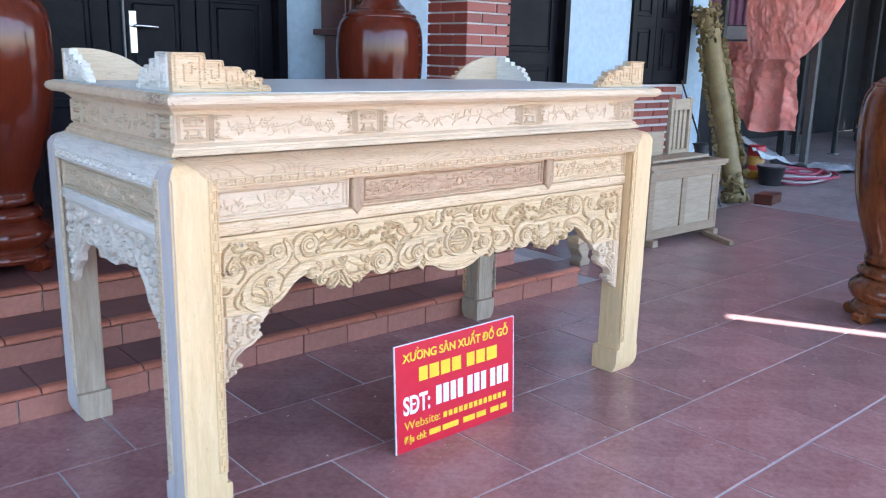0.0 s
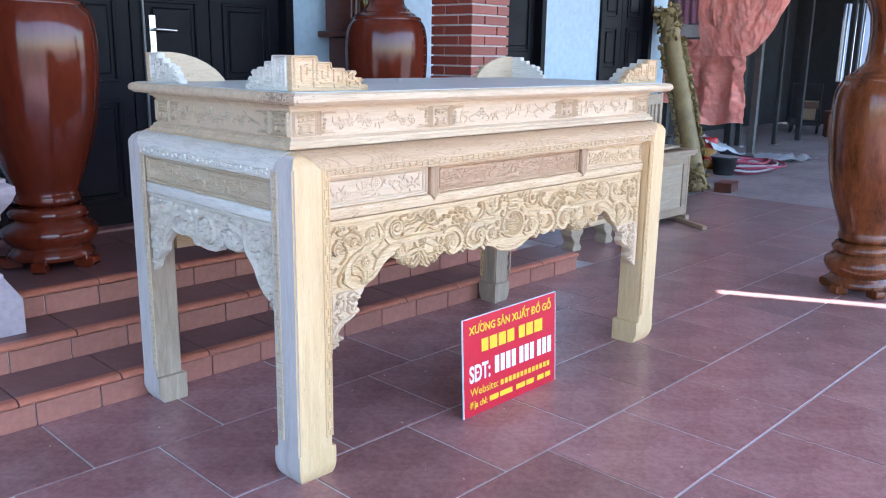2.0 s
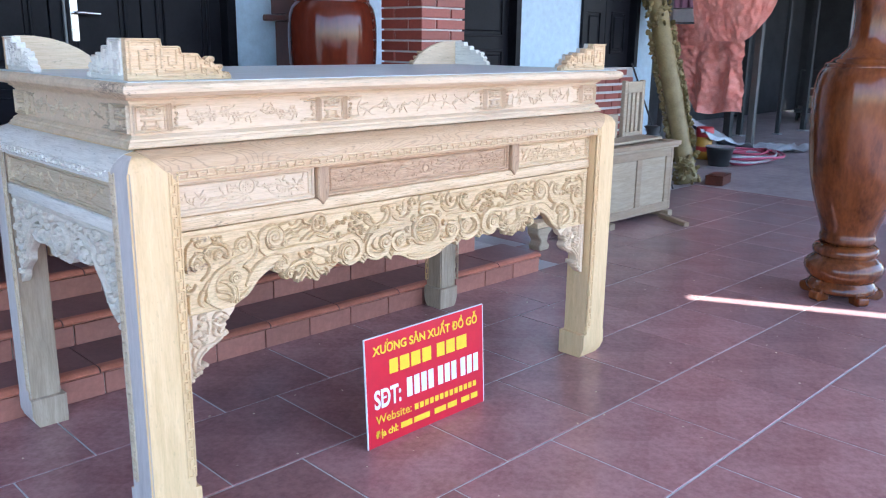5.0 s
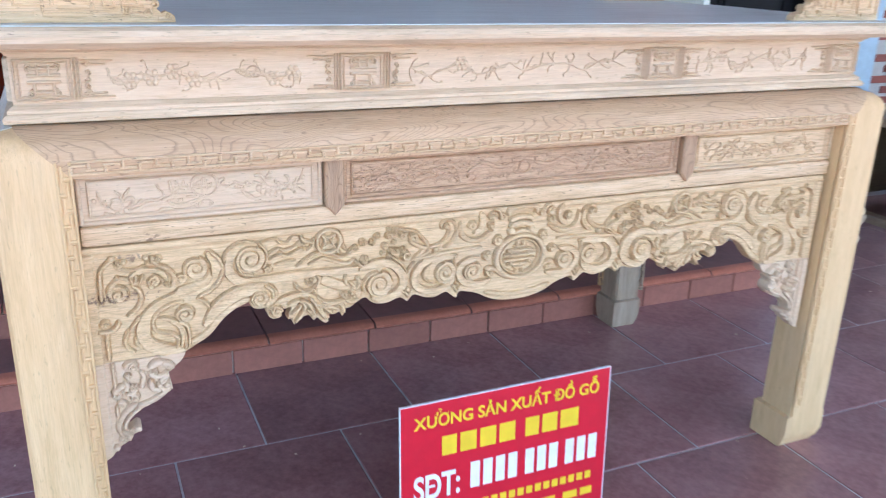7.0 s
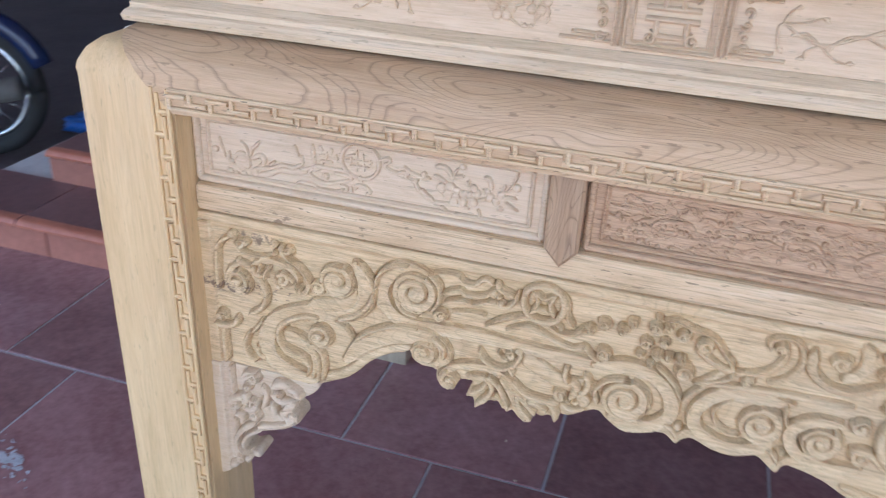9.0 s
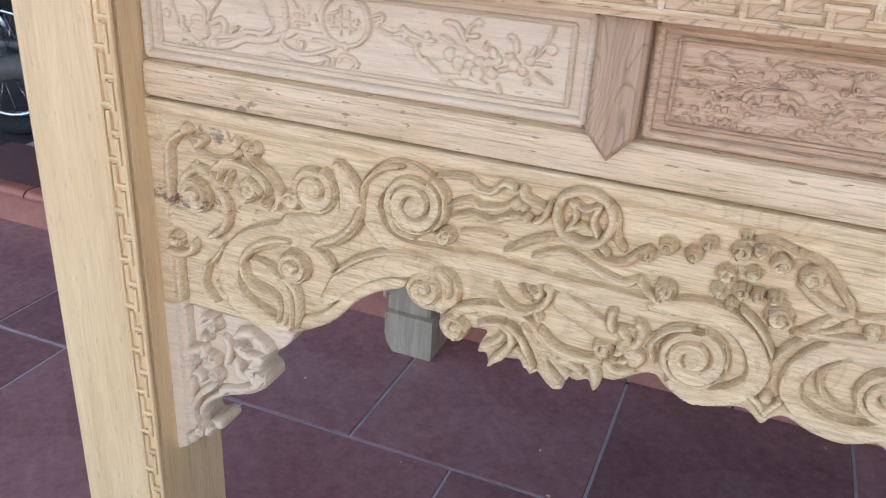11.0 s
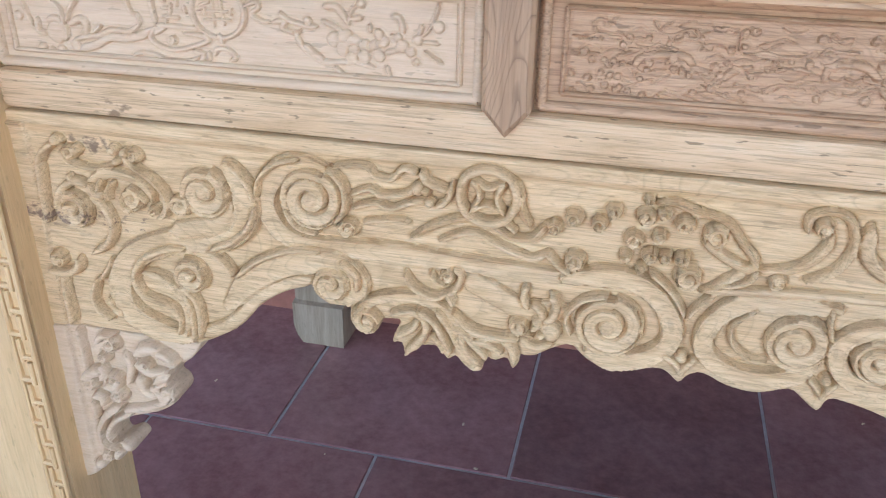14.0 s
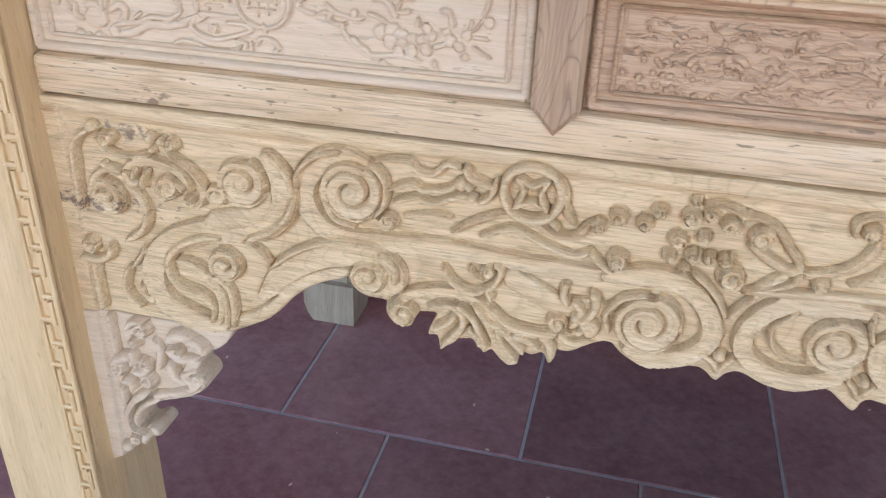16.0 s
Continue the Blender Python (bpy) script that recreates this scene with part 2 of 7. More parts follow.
# ---- building blocks ----
def bbox(bm, x0, x1, y0, y1, z0, z1, bevel=0.0, seg=1):
    made = bmesh.ops.create_cube(bm, size=1, matrix=Matrix.Translation(((x0 + x1) / 2, (y0 + y1) / 2, (z0 + z1) / 2)) @ Matrix.Diagonal((x1 - x0, y1 - y0, z1 - z0, 1)))
    if bevel:
        edges = list({e for v in made["verts"] for e in v.link_edges})
        bmesh.ops.bevel(bm, geom=edges, offset=bevel, segments=seg, affect="EDGES", profile=0.5)
    return bm


def box(*a, **k):
    return bbox(bmesh.new(), *a, **k)


def prism(bm, pts, lo, hi, axis="Y"):
    """A closed outline of (a, b) pairs, drawn out along an axis from lo to hi. Y: (x, z); X: (y, z); Z: (x, y)."""
    place = {"Y": lambda a, b, c: (a, c, b), "X": lambda a, b, c: (c, a, b), "Z": lambda a, b, c: (a, b, c)}[axis]
    f = [bm.verts.new(place(a, b, lo)) for a, b in pts]
    g = [bm.verts.new(place(a, b, hi)) for a, b in pts]
    n = len(pts)
    faces = [bm.faces.new(f), bm.faces.new(g[::-1])]
    faces += [bm.faces.new((f[i], g[i], g[(i + 1) % n], f[(i + 1) % n])) for i in range(n)]
    bmesh.ops.recalc_face_normals(bm, faces=faces)
    return bm


def lathe(bm, profile, n=48, at=(0, 0, 0)):
    """Turns (radius, height) pairs round the upright axis."""
    rings = [[bm.verts.new((at[0] + r * math.cos(2 * math.pi * i / n), at[1] + r * math.sin(2 * math.pi * i / n), at[2] + z)) for i in range(n)] for r, z in profile]
    for a, b in zip(rings, rings[1:]):
        for i in range(n):
            bm.faces.new((a[i], a[(i + 1) % n], b[(i + 1) % n], b[i]))
    bm.faces.new(rings[0][::-1])
    bm.faces.new(rings[-1])
    return bm


def smooth_line(pts, per=8, closed=False):
    """A Catmull-Rom curve through the points."""
    out, n = [], len(pts)
    P = [Vector(p) for p in pts]
    for i in range(n if closed else n - 1):
        if closed:
            a, b, c, d = P[(i - 1) % n], P[i], P[(i + 1) % n], P[(i + 2) % n]
        else:
            a, b, c, d = P[max(i - 1, 0)], P[i], P[i + 1], P[min(i + 2, n - 1)]
        for k in range(per):
            t = k / per
            out.append(0.5 * ((2 * b) + (c - a) * t + (2 * a - 5 * b + 4 * c - d) * t * t + (3 * b - a - 3 * c + d) * t ** 3))
    if not closed:
        out.append(P[-1])
    return out


def tube(bm, pts, radius, n=8):
    """A round rod along 3D points; radius is a number or a function of 0..1."""
    P = [Vector(p) for p in pts]
    rings = []
    for i, p in enumerate(P):
        d = (P[min(i + 1, len(P) - 1)] - P[max(i - 1, 0)]).normalized()
        u = d.cross(Vector((0, 0, 1)))
        if u.length < 1e-3:
            u = d.cross(Vector((1, 0, 0)))
        u.normalize()
        w = d.cross(u)
        r = radius(i / max(1, len(P) - 1)) if callable(radius) else radius
        rings.append([bm.verts.new(p + r * (math.cos(2 * math.pi * k / n) * u + math.sin(2 * math.pi * k / n) * w)) for k in range(n)])
    for a, b in zip(rings, rings[1:]):
        for k in range(n):
            bm.faces.new((a[k], a[(k + 1) % n], b[(k + 1) % n], b[k]))
    bm.faces.new(rings[0][::-1])
    bm.faces.new(rings[-1])
    return bm


def finish(bm, name, smooth_angle=None):
    bmesh.ops.recalc_face_normals(bm, faces=bm.faces)
    me = bpy.data.meshes.new(name)
    bm.to_mesh(me)
    bm.free()
    if smooth_angle is not None:
        me.shade_smooth() if smooth_angle >= 180 else None
        if smooth_angle < 180:
            for p in me.polygons:
                p.use_smooth = True
            me.set_sharp_from_angle(angle=radians(smooth_angle))
    return me


def part(name, bm, mat, parent=None, label="", smooth=None, kind=""):
    me = finish(bm, name, smooth)
    me.materials.append(mat)
    ob = new(name, me)
    ob.parent = parent
    if label or kind:
        tagged(ob, label, kind=kind)
    return ob


def thing(name, at, label, category, group="", rz=0.0, kind=""):
    ob = new(name)
    ob.location, ob.rotation_euler, ob.empty_display_size = at, (0, 0, radians(rz)), 0.1
    return tagged(ob, label, category, group, kind)


def piece(name, mesh, parent, at, rz=0.0):
    """One more object on a shared mesh."""
    ob = new(name, mesh)
    ob.parent, ob.location, ob.rotation_euler = parent, at, (0, 0, rz)
    return ob


# ---- the house: ground, steps, wall, doors, pillars, roof ----
# Yard ground is unseen; its dark colour is chosen to weaken bounced light.
ground = part("ground", box(-60, 80, -60, 60, -0.30, -0.022), YARD)
tagged(ground, "ground out of view, kept dark to cut light bouncing up", "ground", kind="structure")
workshop_floor = part("floor_workshop", box(9.06, 20.2, -2.6, 9.0, -0.0215, -0.0015), CONCRETE)
tagged(workshop_floor, "pale dusty concrete floor of the workshop", "floor", kind="structure")
floor_bed = box(-1.2, 9.055, -1.75, 4.25, -0.02, -0.003)
bbox(floor_bed, 5.27, 9.055, 4.251, 5.895, -0.02, -0.003)
floor = part("floor", floor_bed, GROUT)
tagged(floor, "porch floor of dark red square tiles in running bond", "floor", kind="structure")

STEP_Y, RISE, TREAD = 4.27, 0.12, 0.30
steps = thing("steps", (0, 0, 0), "three steps of red clay tiles with rounded nosing", "steps", kind="structure")
for k in range(3):
    x0, x1 = 0.522 + 0.28 * k, 5.248 - 0.27 * k
    part("core", box(x0, x1, STEP_Y + TREAD * k, 5.85, RISE * k - 0.01 * (k == 0), RISE * (k + 1) - 0.02), MORTAR, steps, "grey mortar core")

part("threshold", box(1.955, 4.155, 5.851, 6.09, 0, 0.3695), STEP_TREAD, steps, "dark tiled door threshold")

wall = thing("wall_back", (0, 0, 0), "pale blue plastered house wall with dark doors", "wall", kind="structure")
WALL_Y = 5.9
for x0, x1, z0 in ((1.25, 1.95, 0), (4.16, 6.05, 0), (6.92, 7.66, 0), (7.66, 7.80, 1.16), (8.75, 9.08, 0)):
    part("wall_panel", box(x0, x1, WALL_Y, WALL_Y + 0.2, z0, 3.9), PLASTER, wall)
part("apron_core", box(7.66, 8.75, WALL_Y + 0.01, WALL_Y + 0.2, 0, 1.158), MORTAR, wall)
for x0, x1 in ((1.95, 4.16), (6.05, 6.92), (7.80, 8.75)):
    part("lintel", box(x0, x1, WALL_Y, WALL_Y + 0.2, 2.6, 3.9), PLASTER, wall)


# Unseen wall, added so no sky light leaks past the door leaves.
tagged(part("wall_interior", box(1.3, 8.9, 6.9, 7.0, 0, 3.89), DARK), "unseen dark wall added to stop sky showing round the doors", "wall", kind="structure")


def door_leaf(parent, x0, x1, z0, z1, y, bolt=False):
    """A dark panelled leaf: stiles and rails with raised panels sunk between."""
    leaf = part("leaf", box(x0, x1, y, y + 0.04, z0, z1, bevel=0.004), DOOR_BLACK, parent)
    rows = ((z0 + 0.14, z0 + 0.74), (z0 + 0.84, z0 + 1.32), (z0 + 1.42, z1 - 0.14)) if z1 - z0 > 1.8 else ((z0 + 0.12, z0 + 0.52), (z0 + 0.62, z1 - 0.12))
    for a, b in rows:
        bm = bmesh.new()
        for p in ((x0 + 0.085, x1 - 0.085, b - 0.02, b), (x0 + 0.085, x1 - 0.085, a, a + 0.02), (x0 + 0.085, x0 + 0.105, a + 0.02, b - 0.02), (x1 - 0.105, x1 - 0.085, a + 0.02, b - 0.02)):
            bbox(bm, p[0], p[1], y - 0.014, y + 0.002, p[2], p[3], bevel=0.004)
        bbox(bm, x0 + 0.13, x1 - 0.13, y - 0.012, y + 0.002, a + 0.045, b - 0.045, bevel=0.010)
        part("door_panel", bm, DOOR_BLACK, leaf)
    return leaf


doors = []
for n, (x0, x1, k) in enumerate(((1.95, 4.16, 4), (6.05, 6.92, 1), (7.80, 8.75, 2))):
    if n < 2:
        d = thing("door_%d" % (n + 1), (0, 0, 0), "closed black-painted panelled wooden door in the house wall", "door", kind="structure")
    else:
        d = thing("window_1", (0, 0, 0), "closed black-painted panelled wooden shutters over a brick apron", "window", kind="structure")
    z0 = (0.36, 0.0, 1.16)[n]
    part("frame", box(x0, x0 + 0.06, WALL_Y - 0.03, WALL_Y + 0.16, z0, 2.6), DOOR_BLACK, d)
    part("frame", box(x1 - 0.06, x1, WALL_Y - 0.03, WALL_Y + 0.16, z0, 2.6), DOOR_BLACK, d)
    part("frame", box(x0 + 0.06, x1 - 0.06, WALL_Y - 0.03, WALL_Y + 0.16, 2.52, 2.6), DOOR_BLACK, d)
    w = (x1 - x0 - 0.12) / k
    for i in range(k):
        door_leaf(d, x0 + 0.06 + w * i + 0.003, x0 + 0.06 + w * (i + 1) - 0.003, z0 + 0.01, 2.51, WALL_Y + 0.05)
    doors.append(d)
CHROME = plain("polished_steel", (0.62, 0.63, 0.64), 0.22, 1.0)
handle = part("lock_plate", box(3.163, 3.207, WALL_Y + 0.030, WALL_Y + 0.0475, 1.36, 1.60, bevel=0.004), CHROME, doors[0], "bright steel lock plate")
part("lever", tube(bmesh.new(), [(3.185, WALL_Y + 0.03, 1.515), (3.185, WALL_Y - 0.025, 1.515), (3.205, WALL_Y - 0.03, 1.515), (3.305, WALL_Y - 0.03, 1.510)], 0.009, 8), CHROME, handle, smooth=60)
part("cylinder", tube(bmesh.new(), [(3.185, WALL_Y + 0.03, 1.42), (3.185, WALL_Y + 0.022, 1.42)], 0.012, 12), CHROME, handle)
part("edge_strip", box(3.126, 3.138, WALL_Y + 0.030, WALL_Y + 0.0475, 0.40, 2.48), plain("grey_strip", (0.16, 0.165, 0.17), 0.5, 0.3), doors[0], "narrow grey strip beside the lock plate")

# Unseen roof; its edges, gap and cover strips are placed to shape the light.
roof = thing("ceiling", (0, 0, 0), "unseen grey sheet porch roof placed to block sky and pass one sun strip", "roof", kind="structure")
GAP, ALONG, RH = Vector((6.50, 0.98)), Vector((0.466, -0.885)), 3.9
ROOF_Y = -1.2  # front edge of the porch roof
ACROSS = Vector((ALONG.y, -ALONG.x))
def roof_side(s):
    """One roof plane, cut along the gap line."""
    e = GAP + ACROSS * s * 0.045
    hit = lambda y: (e.x + ALONG.x * (y - e.y) / ALONG.y, y)
    lo, hi = hit(ROOF_Y), hit(9.2)
    far = (-2.0, 20.3)[1 if ACROSS.x * s > 0 else 0]
    return [lo, hi, (far, 9.2), (far, ROOF_Y)]
for s in (-1, 1):
    part("roof_sheet", prism(bmesh.new(), roof_side(s), RH, RH + 0.06, "Z"), CORRUGATED, roof)
part("roof_sheet", box(-6.2, -2.005, 4.4, 9.2, RH, RH + 0.06), CORRUGATED, roof)
for t0, t1 in ((-11, 0.0), (1.25, 5)):
    quad = [GAP + ALONG * t + ACROSS * d for t, d in ((t0, -0.2), (t1, -0.2), (t1, 0.2), (t0, 0.2))]
    part("cover_strip", prism(bmesh.new(), [tuple(q) for q in quad], RH + 0.062, RH + 0.09, "Z"), CORRUGATED, roof)


def pillar(cx, cy):
    p = thing("pillar", (cx, cy, 0.24), "square porch pillar of glazed red brick on a moulded painted plinth", "pillar", "porch pillars", kind="structure")
    prof = ((0.265, 0.0), (0.265, 0.15), (0.235, 0.20), (0.215, 0.235), (0.215, 0.25), (0.20, 0.26), (0.20, 0.46), (0.225, 0.475), (0.225, 0.50), (0.26, 0.55), (0.275, 0.585), (0.275, 0.615), (0.25, 0.63), (0.25, 0.645))
    bm = bmesh.new()
    rings = [[bm.verts.new((sx * r, sy * r, z)) for sx, sy in ((-1, -1), (1, -1), (1, 1), (-1, 1))] for r, z in prof]
    for a, b in zip(rings, rings[1:]):
        for i in range(4):
            bm.faces.new((a[i], a[(i + 1) % 4], b[(i + 1) % 4], b[i]))
    bm.faces.new(rings[0][::-1])
    bm.faces.new(rings[-1])
    part("plinth", bm, PLINTH, p, "moulded pinkish-white painted plinth")
    for a in range(4):
        m = Matrix.Rotation(a * math.pi / 2, 4, "Z")
        bm = box(-0.17, 0.17, -0.207, -0.199, 0.275, 0.455)
        bm.transform(m)
        part("stone_panel", bm, GRANITE, p, "rough reddish stone panel")
    part("mortar_core", box(-0.168, 0.168, -0.168, 0.168, 0.645, 3.64), MORTAR, p)
    return p


pillars = [pillar(1.625, 4.93), pillar(4.88, 4.93)]

# ---- the carved altar table ----
TX, TY = 3.284, 3.70
HW, HD = 1.098, 0.50
LP = 0.025  # the legs stand proud of the aprons
table = thing("altar_table", (TX, TY, 0), "large carved altar table of unfinished pale wood on red tiles", "table")


def leg(sx, sy):
    """Square leg with a rounded outer shoulder at the top and a hoof-like foot block."""
    bm = bmesh.new()
    w, d = (0.138, 0.125) if sy < 0 else (0.112, 0.112)
    x1, y1 = HW, HD + (LP if sy < 0 else 0.045)
    x0, y0 = x1 - w, y1 - d
    rings = []
    for z, inn, cut in ((0.0, -0.012, 0.022), (0.022, -0.013, 0.008), (0.05, -0.013, 0.0), (0.108, -0.013, 0.0), (0.112, 0.0, 0.0), (1.045, 0.0, 0.0), (1.062, 0.0, 0.004), (1.078, 0.0, 0.013), (1.090, 0.0, 0.028), (1.097, 0.0, 0.05)):
        rings.append([bm.verts.new((sx * x, sy * y, z)) for x, y in ((x0 + inn, y0 + inn), (x1 - cut, y0 + inn), (x1 - cut, y1 - cut), (x0 + inn, y1 - cut))])
    for a, b in zip(rings, rings[1:]):
        for i in range(4):
            bm.faces.new((a[i], a[(i + 1) % 4], b[(i + 1) % 4], b[i]))
    bm.faces.new(rings[0][::-1])
    bm.faces.new(rings[-1])
    edges = [e for e in bm.edges if abs(e.verts[0].co.z - e.verts[1].co.z) > 0.5]
    bmesh.ops.bevel(bm, geom=edges, offset=0.006, segments=2, affect="EDGES")
    ob = part("leg", bm, RAW_Z if sy < 0 else RAW_BACK, table, "front leg with cool side light painted on its outer face" if sy < 0 else "darker grey-brown back leg with cool side light painted on its outer face", smooth=50)
    # outer faces take the copy that carries the side light
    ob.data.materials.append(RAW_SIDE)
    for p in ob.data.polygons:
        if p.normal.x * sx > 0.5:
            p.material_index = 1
    return ob


for sx in (-1, 1):
    for sy in (-1, 1):
        leg(sx, sy)

IN = HW - 0.138
IND = HD - 0.0835
# shoulder rails, rounded over the front, mitred into the legs
def rail(length, reach, half, mat, rot):
    pts = [(half - 0.075, 1.1005), (half - 0.05, 1.0985), (half - 0.028, 1.0915), (half - 0.012, 1.0775), (half - 0.003, 1.060), (half, 1.046), (half, 1.013), (half - 0.075, 1.013)]
    bm = prism(bmesh.new(), [(-a, b) for a, b in pts], -length, length, "X")
    for v in bm.verts:
        v.co.x += math.copysign((v.co.z - 1.013) / 0.0855 * (reach - length), v.co.x)
    bm.transform(Matrix.Rotation(rot, 4, "Z"))
    return part("rail", bm, mat, table, smooth=40)


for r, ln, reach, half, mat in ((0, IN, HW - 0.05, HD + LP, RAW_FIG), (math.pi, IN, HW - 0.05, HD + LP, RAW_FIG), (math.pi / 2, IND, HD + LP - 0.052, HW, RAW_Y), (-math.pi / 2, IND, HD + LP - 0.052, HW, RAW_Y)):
    rail(ln, reach, half + 0.0015, mat, r)

# lower rails
for r, ln, half, mat in ((0, IN, HD, RAW_X), (math.pi, IN, HD, RAW_X), (math.pi / 2, IND, HW, RAW_Y), (-math.pi / 2, IND, HW, RAW_Y)):
    bm = box(-ln, ln, -half + 0.004, -half + 0.05, 0.869, 0.909, bevel=0.008, seg=2)
    bm.transform(Matrix.Rotation(r, 4, "Z"))
    part("rail", bm, mat, table, smooth=40)

# boards closing the box behind the panels
part("shelf_board", box(-HW + 0.045, HW - 0.045, -HD + 0.045, HD - 0.045, 1.092, 1.104), RAW_X, table)

# frieze box with its flaring base mould
FX, FY = HW - 0.055, HD - 0.075
def ring_mould(prof, mat, name, label="", narrow=0.0):
    """A square moulding: (overhang, height) pairs round the frieze box."""
    bm = bmesh.new()
    rings = [[bm.verts.new((sx * (FX + o - narrow), sy * (FY + o), z)) for sx, sy in ((-1, -1), (1, -1), (1, 1), (-1, 1))] for o, z in prof]
    for a, b in zip(rings, rings[1:]):
        for i in range(4):
            bm.faces.new((a[i], a[(i + 1) % 4], b[(i + 1) % 4], b[i]))
    bm.faces.new(rings[0][::-1])
    bm.faces.new(rings[-1])
    return part(name, bm, mat, table, label, smooth=25)


ring_mould(((0.020, 1.1045), (0.022, 1.112), (0.018, 1.118), (0.013, 1.121), (0.013, 1.127), (0.006, 1.132), (0.0, 1.136)), RAW_EDGE, "base_moulding", narrow=0.002)
ring_mould(((0.0, 1.1365), (0.0, 1.222)), RAW_PALE, "frieze")
ring_mould(((0.004, 1.2225), (0.006, 1.228), (0.014, 1.232), (0.016, 1.238)), RAW_EDGE, "neck_moulding")
ring_mould(((0.05, 1.2385), (0.085, 1.242), (0.098, 1.252), (0.100, 1.262), (0.096, 1.272), (0.086, 1.278)), RAW_EDGE, "tabletop", narrow=0.042)
part("top_board", box(-FX - 0.036, FX + 0.036, -FY - 0.078, FY + 0.078, 1.2725, 1.2803), RAW_TOP, table, "greyed boards of the table top with the sky's reflection put into their colour")
# relief carving: half-round ridges laid along curves on a face
DEPTH = 1.6
NARROW = ((-1, 0), (-0.86, 0.74), (0, 1), (0.86, 0.74), (1, 0))
BROAD = ((-1, 0), (-0.92, 0.80), (-0.74, 0.96), (-0.56, 0.70), (-0.2, 0.80), (0.25, 0.92), (0.56, 0.70), (0.74, 0.96), (0.92, 0.80), (1, 0))


def ridge(bm, pts, w, h, base=0.0, taper=(0.35, 0.35), thin=(1.0, 1.0)):
    """pts: (u, z) along the stroke; w half width, h height of the ridge; it stands out towards -y from y = base."""
    P = [Vector(p) for p in pts]
    n = len(P)
    rows = []
    for i, p in enumerate(P):
        d = P[min(i + 1, n - 1)] - P[max(i - 1, 0)]
        d = d.normalized() if d.length > 1e-9 else Vector((1, 0))
        nrm = Vector((-d.y, d.x))
        t = i / max(1, n - 1)
        k = min(1.0, taper[0] + t * 5, taper[1] + (1 - t) * 5) * (thin[0] + (thin[1] - thin[0]) * t)
        rows.append([bm.verts.new((p.x + nrm.x * w * k * a, base - DEPTH * h * (0.55 + 0.45 * k) * b, p.y + nrm.y * w * k * a)) for a, b in (BROAD if w > 0.0055 else NARROW)])
    for a, b in zip(rows, rows[1:]):
        for j in range(len(a) - 1):
            bm.faces.new((a[j], a[j + 1], b[j + 1], b[j]))
    bm.faces.new(rows[0])
    bm.faces.new(rows[-1][::-1])
    return bm


def spiral(cx, cz, r, turns=1.6, a0=0.0, way=1, inner=0.16, per=14):
    n = max(8, int(per * turns))
    out = []
    for i in range(n + 1):
        t = i / n
        rr = r * (1 - t) + r * inner * t
        a = radians(a0) + way * t * turns * 2 * math.pi
        out.append((cx + rr * math.cos(a), cz + rr * math.sin(a)))
    return out


def volute(bm, cx, cz, r, turns, a0, way, base, w=0.0, h=0.008):
    w = w or r * 0.26
    ridge(bm, spiral(cx, cz, r, turns, a0, way), w, h, base, thin=(1.25, 0.5))
    knob(bm, cx, cz, r * 0.16 + 0.001, h * 1.05, base)


def knob(bm, cx, cz, r, h, base, n=8):
    top = bm.verts.new((cx, base - DEPTH * h, cz))
    mid = [bm.verts.new((cx + 0.75 * r * math.cos(k * 2 * math.pi / n), base - DEPTH * h * 0.78, cz + 0.75 * r * math.sin(k * 2 * math.pi / n))) for k in range(n)]
    low = [bm.verts.new((cx + r * math.cos(k * 2 * math.pi / n), base, cz + r * math.sin(k * 2 * math.pi / n))) for k in range(n)]
    for k in range(n):
        bm.faces.new((top, mid[k], mid[(k + 1) % n]))
        bm.faces.new((mid[k], low[k], low[(k + 1) % n], mid[(k + 1) % n]))


# ---- deep carving: a height field laid stroke by stroke, cut to the board's outline ----
class Field:
    """Heights in metres over a face: u to the right, z up, one value every `step`."""

    def __init__(self, u0, u1, z0, z1, step):
        self.nu, self.nz = int(round((u1 - u0) / step)) + 1, int(round((z1 - z0) / step)) + 1
        self.u, self.z = np.linspace(u0, u1, self.nu), np.linspace(z0, z1, self.nz)
        self.h = np.zeros((self.nz, self.nu))
        self.rise, self.cut, self.edge = 1.25, 0.0030, 0.0012

    def window(self, a, b, c, d):
        i0, i1 = np.searchsorted(self.u, (a, b))
        j0, j1 = np.searchsorted(self.z, (c, d))
        U, Z = np.meshgrid(self.u[i0:i1], self.z[j0:j1])
        return (slice(j0, j1), slice(i0, i1)), U, Z


def ease(x):
    x = np.clip(x, 0, 1)
    return x * x * (3 - 2 * x)


def nearest(line, U, Z):
    """Signed distance from a polyline and the share of its length, for each grid point."""
    best, side, share = np.full(U.shape, 9.0), np.zeros(U.shape), np.zeros(U.shape)
    P = np.array([(p[0], p[1]) for p in line])
    for k in range(len(P) - 1):
        dx, dz = P[k + 1] - P[k]
        q = dx * dx + dz * dz + 1e-12
        t = np.clip(((U - P[k, 0]) * dx + (Z - P[k, 1]) * dz) / q, 0, 1)
        ex, ez = U - P[k, 0] - t * dx, Z - P[k, 1] - t * dz
        d = np.hypot(ex, ez)
        m = d < best
        best[m], side[m], share[m] = d[m], np.sign(dx * ez - dz * ex)[m], ((k + t) / (len(P) - 1))[m]
    return best, side, share


